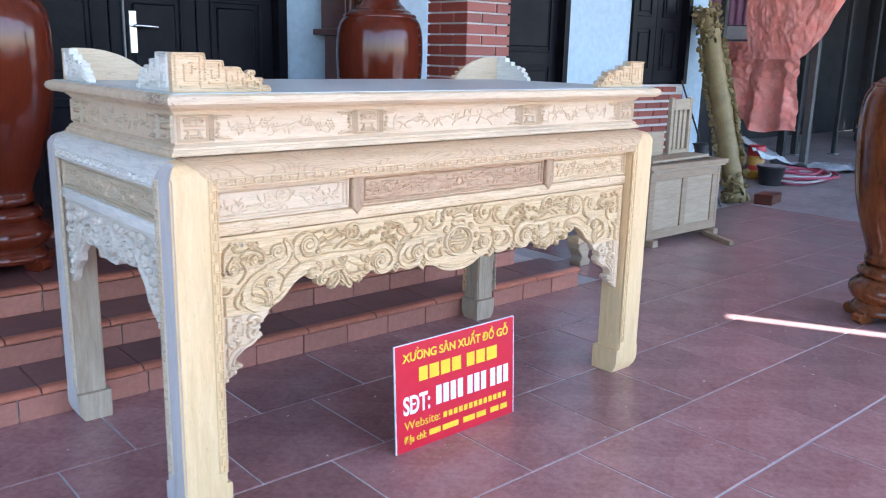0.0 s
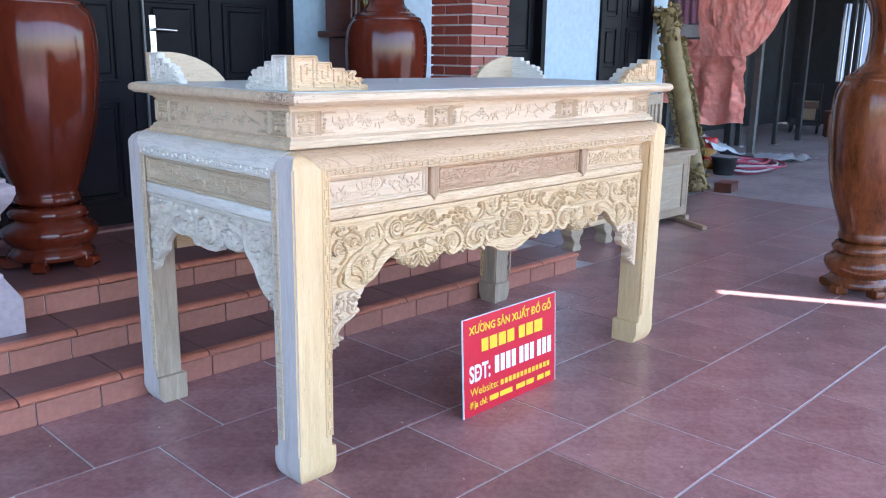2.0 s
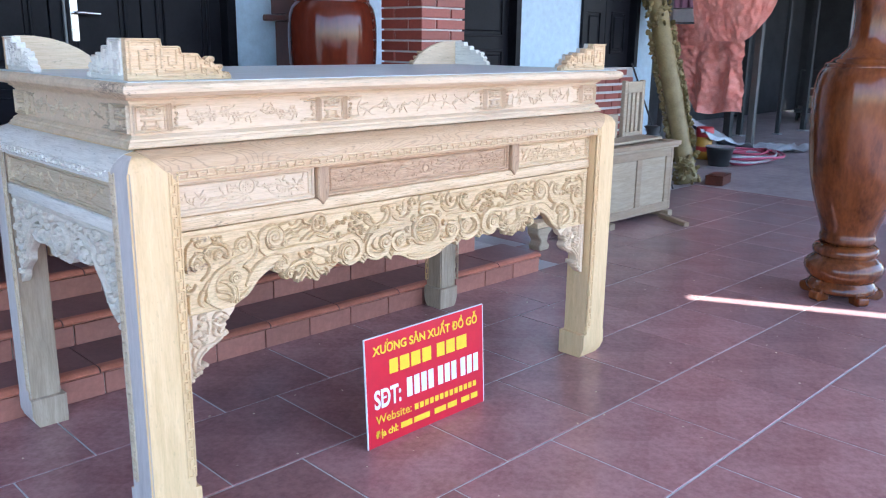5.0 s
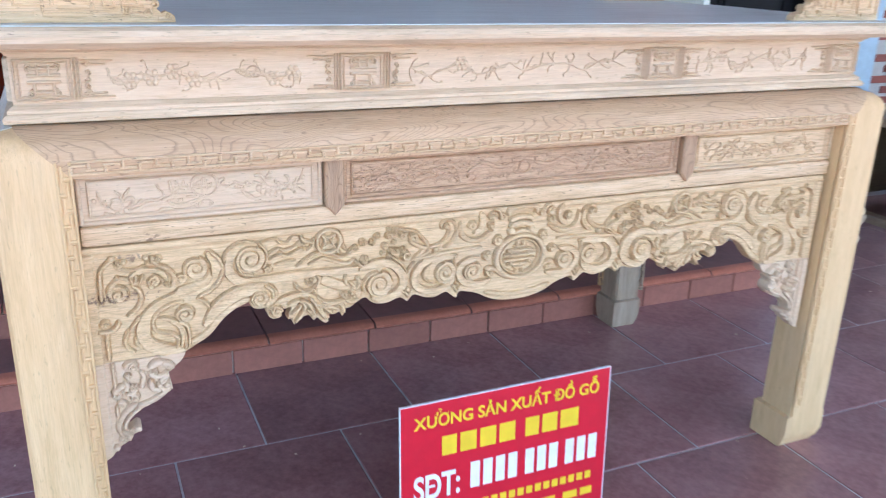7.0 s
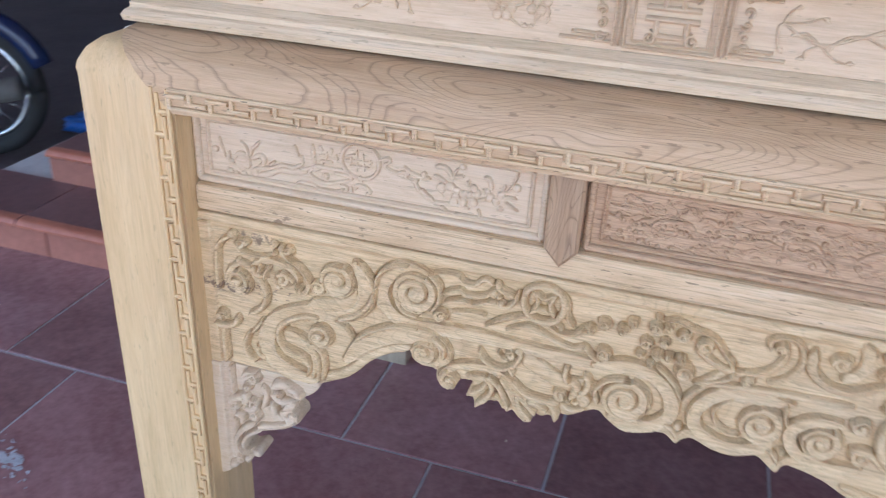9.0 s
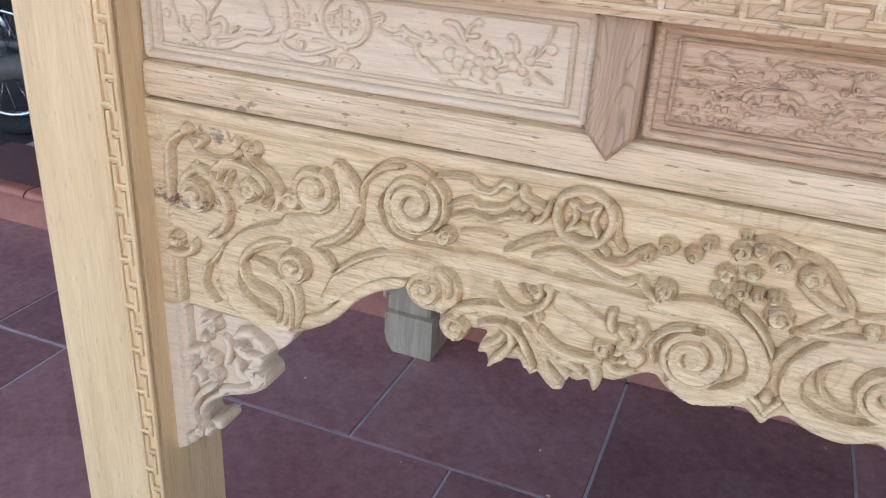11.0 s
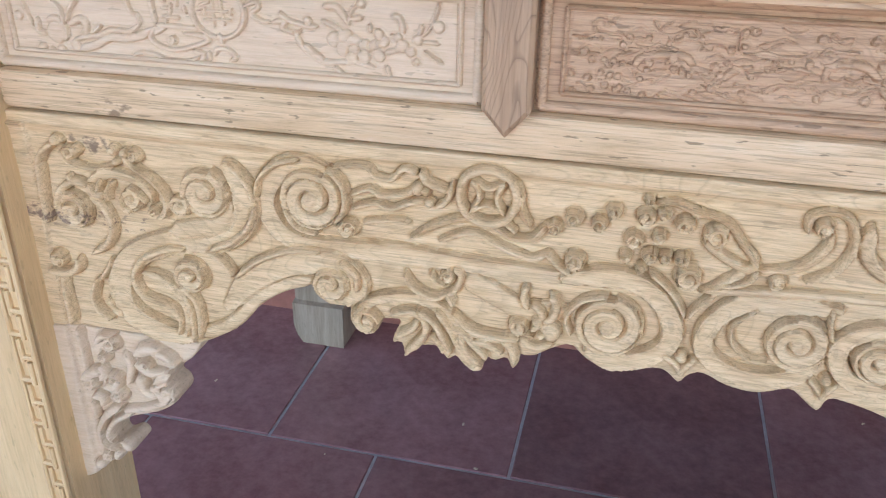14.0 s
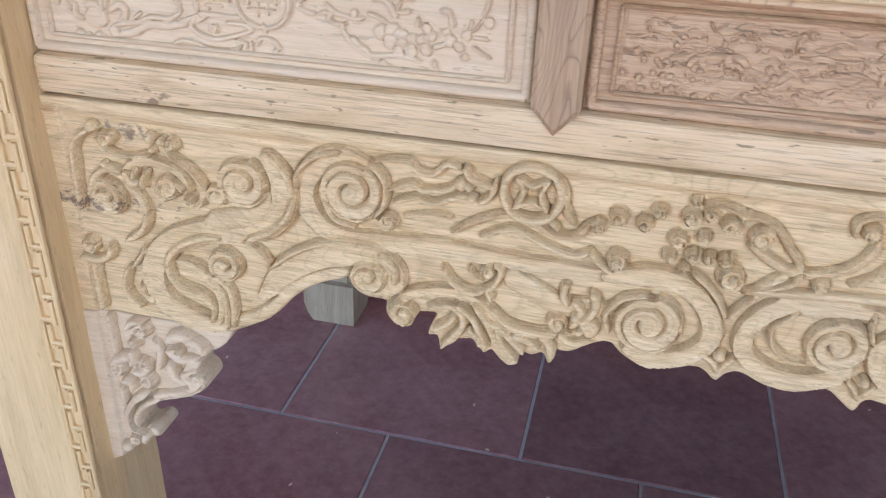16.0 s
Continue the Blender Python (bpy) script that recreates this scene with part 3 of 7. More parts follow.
def band(F, pts, w, h, profile="round", thin=(1, 1)):
    """A ribbon of half width w: rounded, cupped between raised rims (c) or leaning to one side (s)."""
    line = smooth_line(pts, 6)
    us, zs = [p[0] for p in line], [p[1] for p in line]
    win, U, Z = F.window(min(us) - w - 0.006, max(us) + w + 0.006, min(zs) - w - 0.006, max(zs) + w + 0.006)
    if not U.size:
        return
    d, side, t = nearest(line, U, Z)
    ww = w * (thin[0] + (thin[1] - thin[0]) * t) * np.minimum(1, np.minimum(0.45 + 5 * t, 0.45 + 5 * (1 - t)))
    r = d / ww
    if profile == "c":
        top = h * (0.60 + 0.40 * np.minimum(r, 1) ** 2.2)
    elif profile == "s":
        top = h * (0.70 + 0.30 * np.clip(side * r, -1, 1)) * np.sqrt(np.clip(1 - 0.35 * r ** 4, 0.2, 1))
    else:
        top = h * np.sqrt(np.clip(1 - 0.62 * r * r, 0.1, 1))
    H = F.h[win]
    H -= F.cut * np.exp(-(np.maximum(d - ww, 0) / (1.5 * F.edge)) ** 2) * (d > ww)
    m = ease((ww - d) / F.edge + 0.35)
    F.h[win] = H * (1 - m) + F.rise * top * m


def scroll(F, cu, cz, r, turns, a0, way, h):
    """A coiled scroll: the ribbon leans inwards and steps down turn by turn to a raised eye."""
    win, U, Z = F.window(cu - r - 0.005, cu + r + 0.005, cz - r - 0.005, cz + r + 0.005)
    if not U.size:
        return
    d = np.hypot(U - cu, Z - cz)
    a = (way * (np.arctan2(Z - cz, U - cu) - radians(a0)) / (2 * math.pi)) % 1.0
    eye = 0.22 * r
    pitch = (r - eye) / (0.82 * turns)
    k = (r - d) / pitch - a
    edge = r - pitch * a * 0.35
    f = k % 1.0
    lean = np.where(f < 0.14, ease(f / 0.14), 1 - 0.30 * (f - 0.14) / 0.62)
    lean = np.where(f > 0.76, 0.70 * ease((1 - f) / 0.24), lean)
    top = h * (0.18 + 0.82 * lean)
    top = np.where(d < eye, h * (0.75 + 0.35 * np.sqrt(np.clip(1 - (d / eye) ** 2, 0, 1))), top)
    top = np.where(k < 0, h * 0.95 * np.sqrt(np.clip(1 - 0.5 * (k + 1).clip(0, 1) ** 2, 0, 1)), top)
    H = F.h[win]
    H -= F.cut * np.exp(-(np.maximum(d - edge, 0) / (1.5 * F.edge)) ** 2) * (d > edge)
    m = ease((edge - d) / F.edge + 0.35)
    F.h[win] = H * (1 - m) + F.rise * top * m


def boss(F, cu, cz, r, h):
    """A small domed bead."""
    win, U, Z = F.window(cu - r - 0.005, cu + r + 0.005, cz - r - 0.005, cz + r + 0.005)
    if not U.size:
        return
    d = np.hypot(U - cu, Z - cz)
    H = F.h[win]
    H -= F.cut * np.exp(-(np.maximum(d - r, 0) / (1.4 * F.edge)) ** 2) * (d > r)
    m = ease((r - d) / F.edge + 0.35)
    F.h[win] = H * (1 - m) + F.rise * h * np.sqrt(np.clip(1 - 0.7 * (d / r) ** 2, 0.1, 1)) * m


def hoop(F, cu, cz, r, w, h, squash=1.0):
    """A raised ring."""
    win, U, Z = F.window(cu - r - 0.012, cu + r + 0.012, cz - r - 0.012, cz + r + 0.012)
    d = np.abs(np.hypot(U - cu, (Z - cz) / squash) - r)
    H = F.h[win]
    H -= F.cut * np.exp(-(np.maximum(d - w, 0) / (1.5 * F.edge)) ** 2) * (d > w)
    m = ease((w - d) / F.edge + 0.35)
    F.h[win] = H * (1 - m) + F.rise * h * np.sqrt(np.clip(1 - 0.6 * (d / w) ** 2, 0.1, 1)) * m


def tooled(F, seed, depth):
    """Chisel marks and the slight waviness of work done by eye."""
    g = np.random.default_rng(seed)
    for cells, amp in ((26, 1.0), (90, 0.45)):
        k = max(4, int(cells * F.nz / F.nu)) + 2
        c = g.normal(0, depth * amp, (k, cells + 2))
        x, y = np.linspace(0, cells, F.nu), np.linspace(0, k - 2, F.nz)
        i, j = x.astype(int), y.astype(int)
        fx, fy = ease(x - i)[None, :], ease(y - j)[:, None]
        F.h += (c[j][:, i] * (1 - fx) + c[j][:, i + 1] * fx) * (1 - fy) + (c[j + 1][:, i] * (1 - fx) + c[j + 1][:, i + 1] * fx) * fy


def inside(outline, U, Z):
    hit = np.zeros(U.shape, bool)
    for (a, b), (c, d) in zip(outline, outline[1:] + outline[:1]):
        if b != d:
            hit ^= ((b > Z) != (d > Z)) & (U < (c - a) * (Z - b) / (d - b) + a)
    return hit


def cut_relief(F, outline, ground, back):
    """Mesh of the field inside the outline, its rim drawn onto the outline and turned back to `back`."""
    U, Z = np.meshgrid(F.u, F.z)
    q = inside(outline, (U[:-1, :-1] + U[1:, 1:]) / 2, (Z[:-1, :-1] + Z[1:, 1:]) / 2)
    j, i = np.nonzero(q)
    n = F.nu
    quads = np.stack((j * n + i, j * n + i + 1, (j + 1) * n + i + 1, (j + 1) * n + i), 1)
    e = np.concatenate([quads[:, (k, (k + 1) % 4)] for k in range(4)])
    key = np.sort(e, 1)
    code = key[:, 0] * (F.nu * F.nz + 1) + key[:, 1]
    _, first, count = np.unique(code, return_index=True, return_counts=True)
    rim = e[first[count == 1]]
    co = np.stack((U.ravel(), ground - F.h.ravel(), Z.ravel()), 1)
    ids = np.unique(rim)
    px, pz = co[ids, 0].copy(), co[ids, 2].copy()
    best = np.full(len(ids), 9.0)
    for (a, b), (c, d) in zip(outline, outline[1:] + outline[:1]):
        t = np.clip(((px - a) * (c - a) + (pz - b) * (d - b)) / ((c - a) ** 2 + (d - b) ** 2 + 1e-12), 0, 1)
        x, z = a + t * (c - a), b + t * (d - b)
        dist = np.hypot(px - x, pz - z)
        m = dist < best
        best[m] = dist[m]
        co[ids[m], 0], co[ids[m], 2] = x[m], z[m]
    co[ids, 1] = np.minimum(ground + 0.003, co[ids, 1] + 0.0020)
    used, inv = np.unique(quads, return_inverse=True)
    inv = inv.reshape(quads.shape)
    place_of = np.full(F.nu * F.nz, -1)
    place_of[used] = np.arange(len(used))
    verts = co[used]
    rear = verts[place_of[ids]].copy()
    rear[:, 1] = back
    rear_of = np.full(F.nu * F.nz, -1)
    rear_of[ids] = len(verts) + np.arange(len(ids))
    wall = np.stack((place_of[rim[:, 1]], place_of[rim[:, 0]], rear_of[rim[:, 0]], rear_of[rim[:, 1]]), 1)
    me = bpy.data.meshes.new("relief")
    me.from_pydata(np.concatenate((verts, rear)).tolist(), [], np.concatenate((inv, wall)).tolist())
    for p in me.polygons:
        p.use_smooth = True
    me.set_sharp_from_angle(angle=radians(62))
    return me


# front apron: outline of the carved board, one half, from the bracket to the middle
UC, EDGE_L = -0.008, -0.964
SWEEP = [(-0.783, 0.627), (-0.748, 0.646), (-0.727, 0.664), (-0.707, 0.688), (-0.681, 0.707), (-0.653, 0.717), (-0.647, 0.707), (-0.637, 0.699), (-0.622, 0.698), (-0.613, 0.698), (-0.613, 0.683), (-0.606, 0.673), (-0.596, 0.670),
         (-0.585, 0.676), (-0.583, 0.687), (-0.573, 0.691), (-0.561, 0.691)]
FRINGE = [(-0.567, 0.675), (-0.569, 0.664), (-0.560, 0.666), (-0.556, 0.650), (-0.548, 0.662), (-0.536, 0.666), (-0.523, 0.667), (-0.513, 0.654), (-0.505, 0.659), (-0.497, 0.651), (-0.487, 0.644), (-0.478, 0.648), (-0.483, 0.655),
          (-0.475, 0.663), (-0.465, 0.661), (-0.454, 0.666), (-0.448, 0.654), (-0.442, 0.664), (-0.443, 0.671), (-0.428, 0.673), (-0.410, 0.685), (-0.394, 0.691)]
LOBES = [(-0.383, 0.681), (-0.367, 0.672), (-0.341, 0.671), (-0.316, 0.679), (-0.304, 0.676), (-0.293, 0.667), (-0.285, 0.677), (-0.273, 0.681), (-0.250, 0.671), (-0.223, 0.668), (-0.198, 0.677), (-0.185, 0.669), (-0.170, 0.658),
         (-0.163, 0.672), (-0.146, 0.671), (-0.115, 0.662), (-0.083, 0.645), (-0.045, 0.635), (UC, 0.633)]
half_line = [(a, b - 0.0045) for a, b in smooth_line(SWEEP + FRINGE + LOBES, 3)]
outline = [(EDGE_L, 0.8665), (EDGE_L, 0.6212)] + half_line + [(2 * UC - a, b) for a, b in half_line[-2::-1]] + [(2 * UC - EDGE_L, 0.6212), (2 * UC - EDGE_L, 0.8665)]
BRACKET = [(-0.956, 0.404), (-0.938, 0.416), (-0.927, 0.428), (-0.910, 0.437), (-0.906, 0.447), (-0.890, 0.455), (-0.885, 0.465), (-0.893, 0.472), (-0.909, 0.464), (-0.913, 0.474), (-0.903, 0.491), (-0.883, 0.505),
           (-0.856, 0.515), (-0.835, 0.527), (-0.819, 0.544), (-0.820, 0.558), (-0.828, 0.565), (-0.822, 0.577), (-0.825, 0.585), (-0.808, 0.592), (-0.793, 0.605), (-0.785, 0.6206)]
bracket_outline = [(EDGE_L, 0.6206), (EDGE_L, 0.402)] + [tuple(p) for p in smooth_line(BRACKET, 3)]
AY = -HD + 0.0125  # ground of the carving


def board(outline, y0, y1):
    """The plain back of a carved board."""
    return prism(bmesh.new(), outline, y0, y1)


def apron_field(step):
    F = Field(EDGE_L, UC, 0.60, 0.8665, step)
    tooled(F, 4, 0.00035)
    # flush border along the top and the end
    U, Z = np.meshgrid(F.u, F.z)
    F.h += 0.0045 * ease((Z - 0.846) / 0.010) + 0.0045 * ease((-0.940 - U) / 0.006) * (Z <= 0.856)
    # long bodies first, then what lies over them
    band(F, [(-0.627, 0.836), (-0.657, 0.841), (-0.683, 0.825), (-0.692, 0.799), (-0.681, 0.774), (-0.657, 0.760), (-0.617, 0.760), (-0.562, 0.763), (-0.513, 0.761), (-0.456, 0.759), (-0.405, 0.759), (-0.355, 0.758)], 0.0126, 0.0060, "c", thin=(1, 0.55))
    band(F, [(-0.497, 0.746), (-0.470, 0.732), (-0.438, 0.719), (-0.402, 0.725)], 0.0110, 0.0045)
    band(F, [(-0.728, 0.832), (-0.713, 0.808), (-0.714, 0.778), (-0.739, 0.755), (-0.776, 0.748), (-0.815, 0.737), (-0.847, 0.717), (-0.864, 0.685), (-0.856, 0.652), (-0.818, 0.633), (-0.782, 0.636)], 0.0143, 0.0075, "c", thin=(0.9, 1))
    band(F, [(-0.794, 0.756), (-0.775, 0.760), (-0.744, 0.769), (-0.729, 0.791)], 0.0091, 0.0050)
    band(F, [(-0.742, 0.678), (-0.714, 0.710), (-0.682, 0.732), (-0.646, 0.743), (-0.618, 0.741), (-0.604, 0.724), (-0.612, 0.704)], 0.0132, 0.0070, "c")
    band(F, [(-0.782, 0.636), (-0.744, 0.654), (-0.710, 0.688), (-0.678, 0.711), (-0.650, 0.721)], 0.0071, 0.0050)
    band(F, [(-0.405, 0.759), (-0.366, 0.767), (-0.336, 0.761), (-0.313, 0.739), (-0.306, 0.711), (-0.322, 0.690), (-0.354, 0.679), (-0.378, 0.686)], 0.0095, 0.0075, "c")
    band(F, [(-0.175, 0.761), (-0.215, 0.761), (-0.251, 0.756), (-0.273, 0.735), (-0.278, 0.709), (-0.263, 0.691), (-0.231, 0.682), (-0.197, 0.691), (-0.182, 0.709)], 0.0090, 0.0075, "c")
    # great scrolls
    scroll(F, -0.755, 0.802, 0.0276, 1.9, 70, -1, 0.0090)
    scroll(F, -0.645, 0.809, 0.0330, 2.2, 60, -1, 0.0095)
    scroll(F, -0.782, 0.707, 0.0204, 1.8, 110, -1, 0.0090)
    scroll(F, -0.630, 0.720, 0.0198, 1.8, 60, -1, 0.0095)
    scroll(F, -0.363, 0.716, 0.0330, 2.1, 80, -1, 0.0095)
    scroll(F, -0.202, 0.724, 0.0288, 2.1, 100, -1, 0.0095)
    scroll(F, -0.904, 0.766, 0.0221, 1.9, 160, -1, 0.0090)
    band(F, [(-0.333, 0.777), (-0.312, 0.759), (-0.297, 0.736)], 0.0025, 0.0090)
    band(F, [(-0.296, 0.735), (-0.285, 0.752), (-0.267, 0.769), (-0.250, 0.777)], 0.0022, 0.0090)
    band(F, [(-0.724, 0.835), (-0.708, 0.817), (-0.702, 0.800)], 0.0030, 0.0095)
    band(F, [(-0.702, 0.793), (-0.710, 0.773), (-0.728, 0.754), (-0.753, 0.742)], 0.0032, 0.0095)
    band(F, [(-0.627, 0.841), (-0.613, 0.825), (-0.612, 0.803), (-0.621, 0.788)], 0.0028, 0.0095)
    band(F, [(-0.699, 0.806), (-0.696, 0.823), (-0.679, 0.839), (-0.656, 0.846)], 0.0024, 0.0090)
    band(F, [(-0.671, 0.795), (-0.661, 0.779), (-0.639, 0.774)], 0.0024, 0.0090)
    band(F, [(-0.756, 0.739), (-0.741, 0.729), (-0.732, 0.715)], 0.0030, 0.0095)
    band(F, [(-0.730, 0.714), (-0.705, 0.735), (-0.672, 0.751), (-0.640, 0.754)], 0.0027, 0.0090)
    band(F, [(-0.617, 0.746), (-0.603, 0.735), (-0.602, 0.718)], 0.0028, 0.0095)
    band(F, [(-0.240, 0.751), (-0.256, 0.734), (-0.253, 0.714), (-0.237, 0.702), (-0.223, 0.703)], 0.0022, 0.0080)
    band(F, [(-0.395, 0.702), (-0.401, 0.719), (-0.388, 0.739), (-0.366, 0.747)], 0.0025, 0.0090)
    band(F, [(-0.179, 0.760), (-0.178, 0.744), (-0.174, 0.731)], 0.0023, 0.0080)
    # heart-shaped hollow and the striped tail
    band(F, [(-0.785, 0.738), (-0.806, 0.734), (-0.830, 0.721), (-0.845, 0.701), (-0.840, 0.678), (-0.813, 0.669), (-0.798, 0.655), (-0.802, 0.636)], 0.0035, 0.0090)
    band(F, [(-0.833, 0.706), (-0.807, 0.698), (-0.788, 0.677), (-0.784, 0.649), (-0.785, 0.632)], 0.0039, 0.0095)
    band(F, [(-0.812, 0.696), (-0.797, 0.683), (-0.790, 0.661), (-0.793, 0.635)], 0.0035, 0.0080)
    band(F, [(-0.795, 0.692), (-0.780, 0.681), (-0.776, 0.658), (-0.778, 0.636)], 0.0033, 0.0085)
    band(F, [(-0.892, 0.687), (-0.900, 0.666), (-0.896, 0.649), (-0.884, 0.640)], 0.0035, 0.0090)
    band(F, [(-0.880, 0.669), (-0.878, 0.655), (-0.870, 0.648)], 0.0035, 0.0080)
    band(F, [(-0.887, 0.688), (-0.876, 0.703), (-0.870, 0.714)], 0.0026, 0.0070)
    # corner frame and its curls
    band(F, [(-0.933, 0.815), (-0.935, 0.785), (-0.935, 0.750)], 0.0035, 0.0090)
    band(F, [(-0.933, 0.815), (-0.927, 0.826), (-0.914, 0.836), (-0.904, 0.839)], 0.0032, 0.0095)
    boss(F, -0.910, 0.840, 0.0058, 0.0090)
    scroll(F, -0.897, 0.829, 0.0084, 1.3, 40, -1, 0.0090)
    boss(F, -0.889, 0.832, 0.0052, 0.0090)
    band(F, [(-0.906, 0.831), (-0.899, 0.820), (-0.884, 0.815), (-0.865, 0.815), (-0.848, 0.820)], 0.0024, 0.0080)
    band(F, [(-0.879, 0.784), (-0.866, 0.771), (-0.862, 0.751), (-0.872, 0.731), (-0.890, 0.719)], 0.0039, 0.0085)
    band(F, [(-0.923, 0.768), (-0.915, 0.786), (-0.898, 0.798), (-0.881, 0.794)], 0.0039, 0.0080)
    band(F, [(-0.932, 0.688), (-0.933, 0.660), (-0.933, 0.628)], 0.0035, 0.0090)
    scroll(F, -0.934, 0.706, 0.0105, 1.5, 30, 1, 0.0090)
    band(F, [(-0.909, 0.710), (-0.913, 0.698), (-0.928, 0.690), (-0.946, 0.692)], 0.0042, 0.0090)
    band(F, [(-0.879, 0.800), (-0.859, 0.810), (-0.837, 0.809), (-0.820, 0.801), (-0.812, 0.786)], 0.0058, 0.0080, "s")
    band(F, [(-0.839, 0.832), (-0.828, 0.820), (-0.809, 0.808), (-0.798, 0.793), (-0.799, 0.777), (-0.807, 0.771)], 0.0045, 0.0105, "s")
    scroll(F, -0.812, 0.777, 0.0066, 1.4, 60, -1, 0.0100)
    boss(F, -0.847, 0.836, 0.0058, 0.0090)
    boss(F, -0.845, 0.825, 0.0042, 0.0090)
    scroll(F, -0.825, 0.832, 0.0078, 1.3, 120, -1, 0.0090)
    boss(F, -0.835, 0.834, 0.0048, 0.0090)
    scroll(F, -0.835, 0.786, 0.0143, 1.4, 100, -1, 0.0080)
    band(F, [(-0.879, 0.797), (-0.875, 0.788), (-0.865, 0.786)], 0.0039, 0.0080)
    band(F, [(-0.855, 0.801), (-0.861, 0.790), (-0.861, 0.782)], 0.0026, 0.0085)
    band(F, [(-0.867, 0.802), (-0.871, 0.791)], 0.0026, 0.0085)
    band(F, [(-0.846, 0.789), (-0.845, 0.776), (-0.837, 0.772)], 0.0024, 0.0085)
    band(F, [(-0.825, 0.793), (-0.817, 0.785)], 0.0024, 0.0090)
    scroll(F, -0.783, 0.785, 0.0130, 1.3, 60, -1, 0.0070)
    boss(F, -0.903, 0.802, 0.0032, 0.0060)
    # flame ribbons, knot and coin
    band(F, [(-0.621, 0.843), (-0.592, 0.847), (-0.581, 0.838), (-0.566, 0.837), (-0.555, 0.848), (-0.543, 0.845)], 0.0030, 0.0080, thin=(0.7, 1))
    band(F, [(-0.608, 0.816), (-0.587, 0.825), (-0.576, 0.820), (-0.553, 0.824), (-0.539, 0.836)], 0.0033, 0.0080, thin=(0.7, 1))
    band(F, [(-0.605, 0.804), (-0.582, 0.812), (-0.566, 0.808), (-0.543, 0.818), (-0.526, 0.816)], 0.0033, 0.0080, thin=(0.7, 1))
    band(F, [(-0.594, 0.791), (-0.567, 0.796), (-0.551, 0.795)], 0.0022, 0.0060)
    scroll(F, -0.609, 0.784, 0.0105, 1.4, 160, 1, 0.0105)
    band(F, [(-0.538, 0.848), (-0.534, 0.839), (-0.522, 0.834), (-0.512, 0.831)], 0.0035, 0.0095)
    boss(F, -0.541, 0.830, 0.0060, 0.0090)
    boss(F, -0.531, 0.818, 0.0045, 0.0090)
    band(F, [(-0.524, 0.816), (-0.517, 0.820), (-0.511, 0.831), (-0.510, 0.839)], 0.0030, 0.0090)
    boss(F, -0.534, 0.829, 0.0040, 0.0100)
    band(F, [(-0.460, 0.849), (-0.451, 0.836), (-0.448, 0.819), (-0.439, 0.806)], 0.0045, 0.0095, "s", thin=(1, 0.7))
    band(F, [(-0.548, 0.781), (-0.524, 0.797), (-0.499, 0.806), (-0.473, 0.801), (-0.455, 0.793), (-0.437, 0.794), (-0.427, 0.805), (-0.420, 0.812)], 0.0035, 0.0085, "s")
    band(F, [(-0.521, 0.782), (-0.493, 0.793), (-0.472, 0.786), (-0.451, 0.778), (-0.434, 0.775), (-0.422, 0.782)], 0.0030, 0.0075)
    band(F, [(-0.481, 0.805), (-0.463, 0.806), (-0.452, 0.799)], 0.0025, 0.0070)
    scroll(F, -0.418, 0.808, 0.0072, 1.4, 100, -1, 0.0100)
    band(F, [(-0.422, 0.782), (-0.414, 0.773), (-0.403, 0.766)], 0.0030, 0.0085)
    scroll(F, -0.398, 0.777, 0.0105, 1.5, 130, -1, 0.0095)
    band(F, [(-0.439, 0.747), (-0.441, 0.733), (-0.436, 0.724)], 0.0033, 0.0085)
    # cloud chain
    scroll(F, -0.402, 0.819, 0.0086, 1.4, 150, -1, 0.0105)
    scroll(F, -0.380, 0.816, 0.0076, 1.4, 120, -1, 0.0105)
    scroll(F, -0.369, 0.829, 0.0072, 1.4, 60, -1, 0.0105)
    scroll(F, -0.349, 0.805, 0.0090, 1.4, 90, 1, 0.0105)
    scroll(F, -0.342, 0.828, 0.0090, 1.4, 30, -1, 0.0105)
    scroll(F, -0.341, 0.843, 0.0049, 1.4, 60, -1, 0.0105)
    scroll(F, -0.355, 0.788, 0.0063, 1.4, 150, -1, 0.0105)
    scroll(F, -0.335, 0.792, 0.0080, 1.4, 60, -1, 0.0105)
    scroll(F, -0.329, 0.811, 0.0067, 1.4, 200, 1, 0.0105)
    scroll(F, -0.327, 0.832, 0.0067, 1.4, 100, -1, 0.0105)
    scroll(F, -0.309, 0.824, 0.0090, 1.4, 200, -1, 0.0105)
    scroll(F, -0.322, 0.792, 0.0065, 1.4, 60, -1, 0.0105)
    scroll(F, -0.308, 0.792, 0.0075, 1.4, 60, -1, 0.0105)
    scroll(F, -0.300, 0.775, 0.0135, 1.4, 60, 1, 0.0105)
    scroll(F, -0.283, 0.817, 0.0117, 1.4, 30, 1, 0.0105)
    scroll(F, -0.341, 0.780, 0.0049, 1.4, 200, 1, 0.0105)
    scroll(F, -0.301, 0.835, 0.0054, 1.4, 60, -1, 0.0105)
    band(F, [(-0.334, 0.840), (-0.319, 0.842), (-0.302, 0.836), (-0.277, 0.830), (-0.261, 0.812), (-0.248, 0.794), (-0.264, 0.780), (-0.279, 0.768)], 0.0032, 0.0085, "s")
    band(F, [(-0.291, 0.808), (-0.271, 0.796), (-0.252, 0.788), (-0.229, 0.790), (-0.209, 0.799), (-0.197, 0.814), (-0.194, 0.828)], 0.0045, 0.0070, "s")
    band(F, [(-0.289, 0.763), (-0.267, 0.771), (-0.250, 0.779), (-0.245, 0.788)], 0.0024, 0.0080)
    scroll(F, -0.228, 0.781, 0.0080, 1.5, 200, 1, 0.0090)
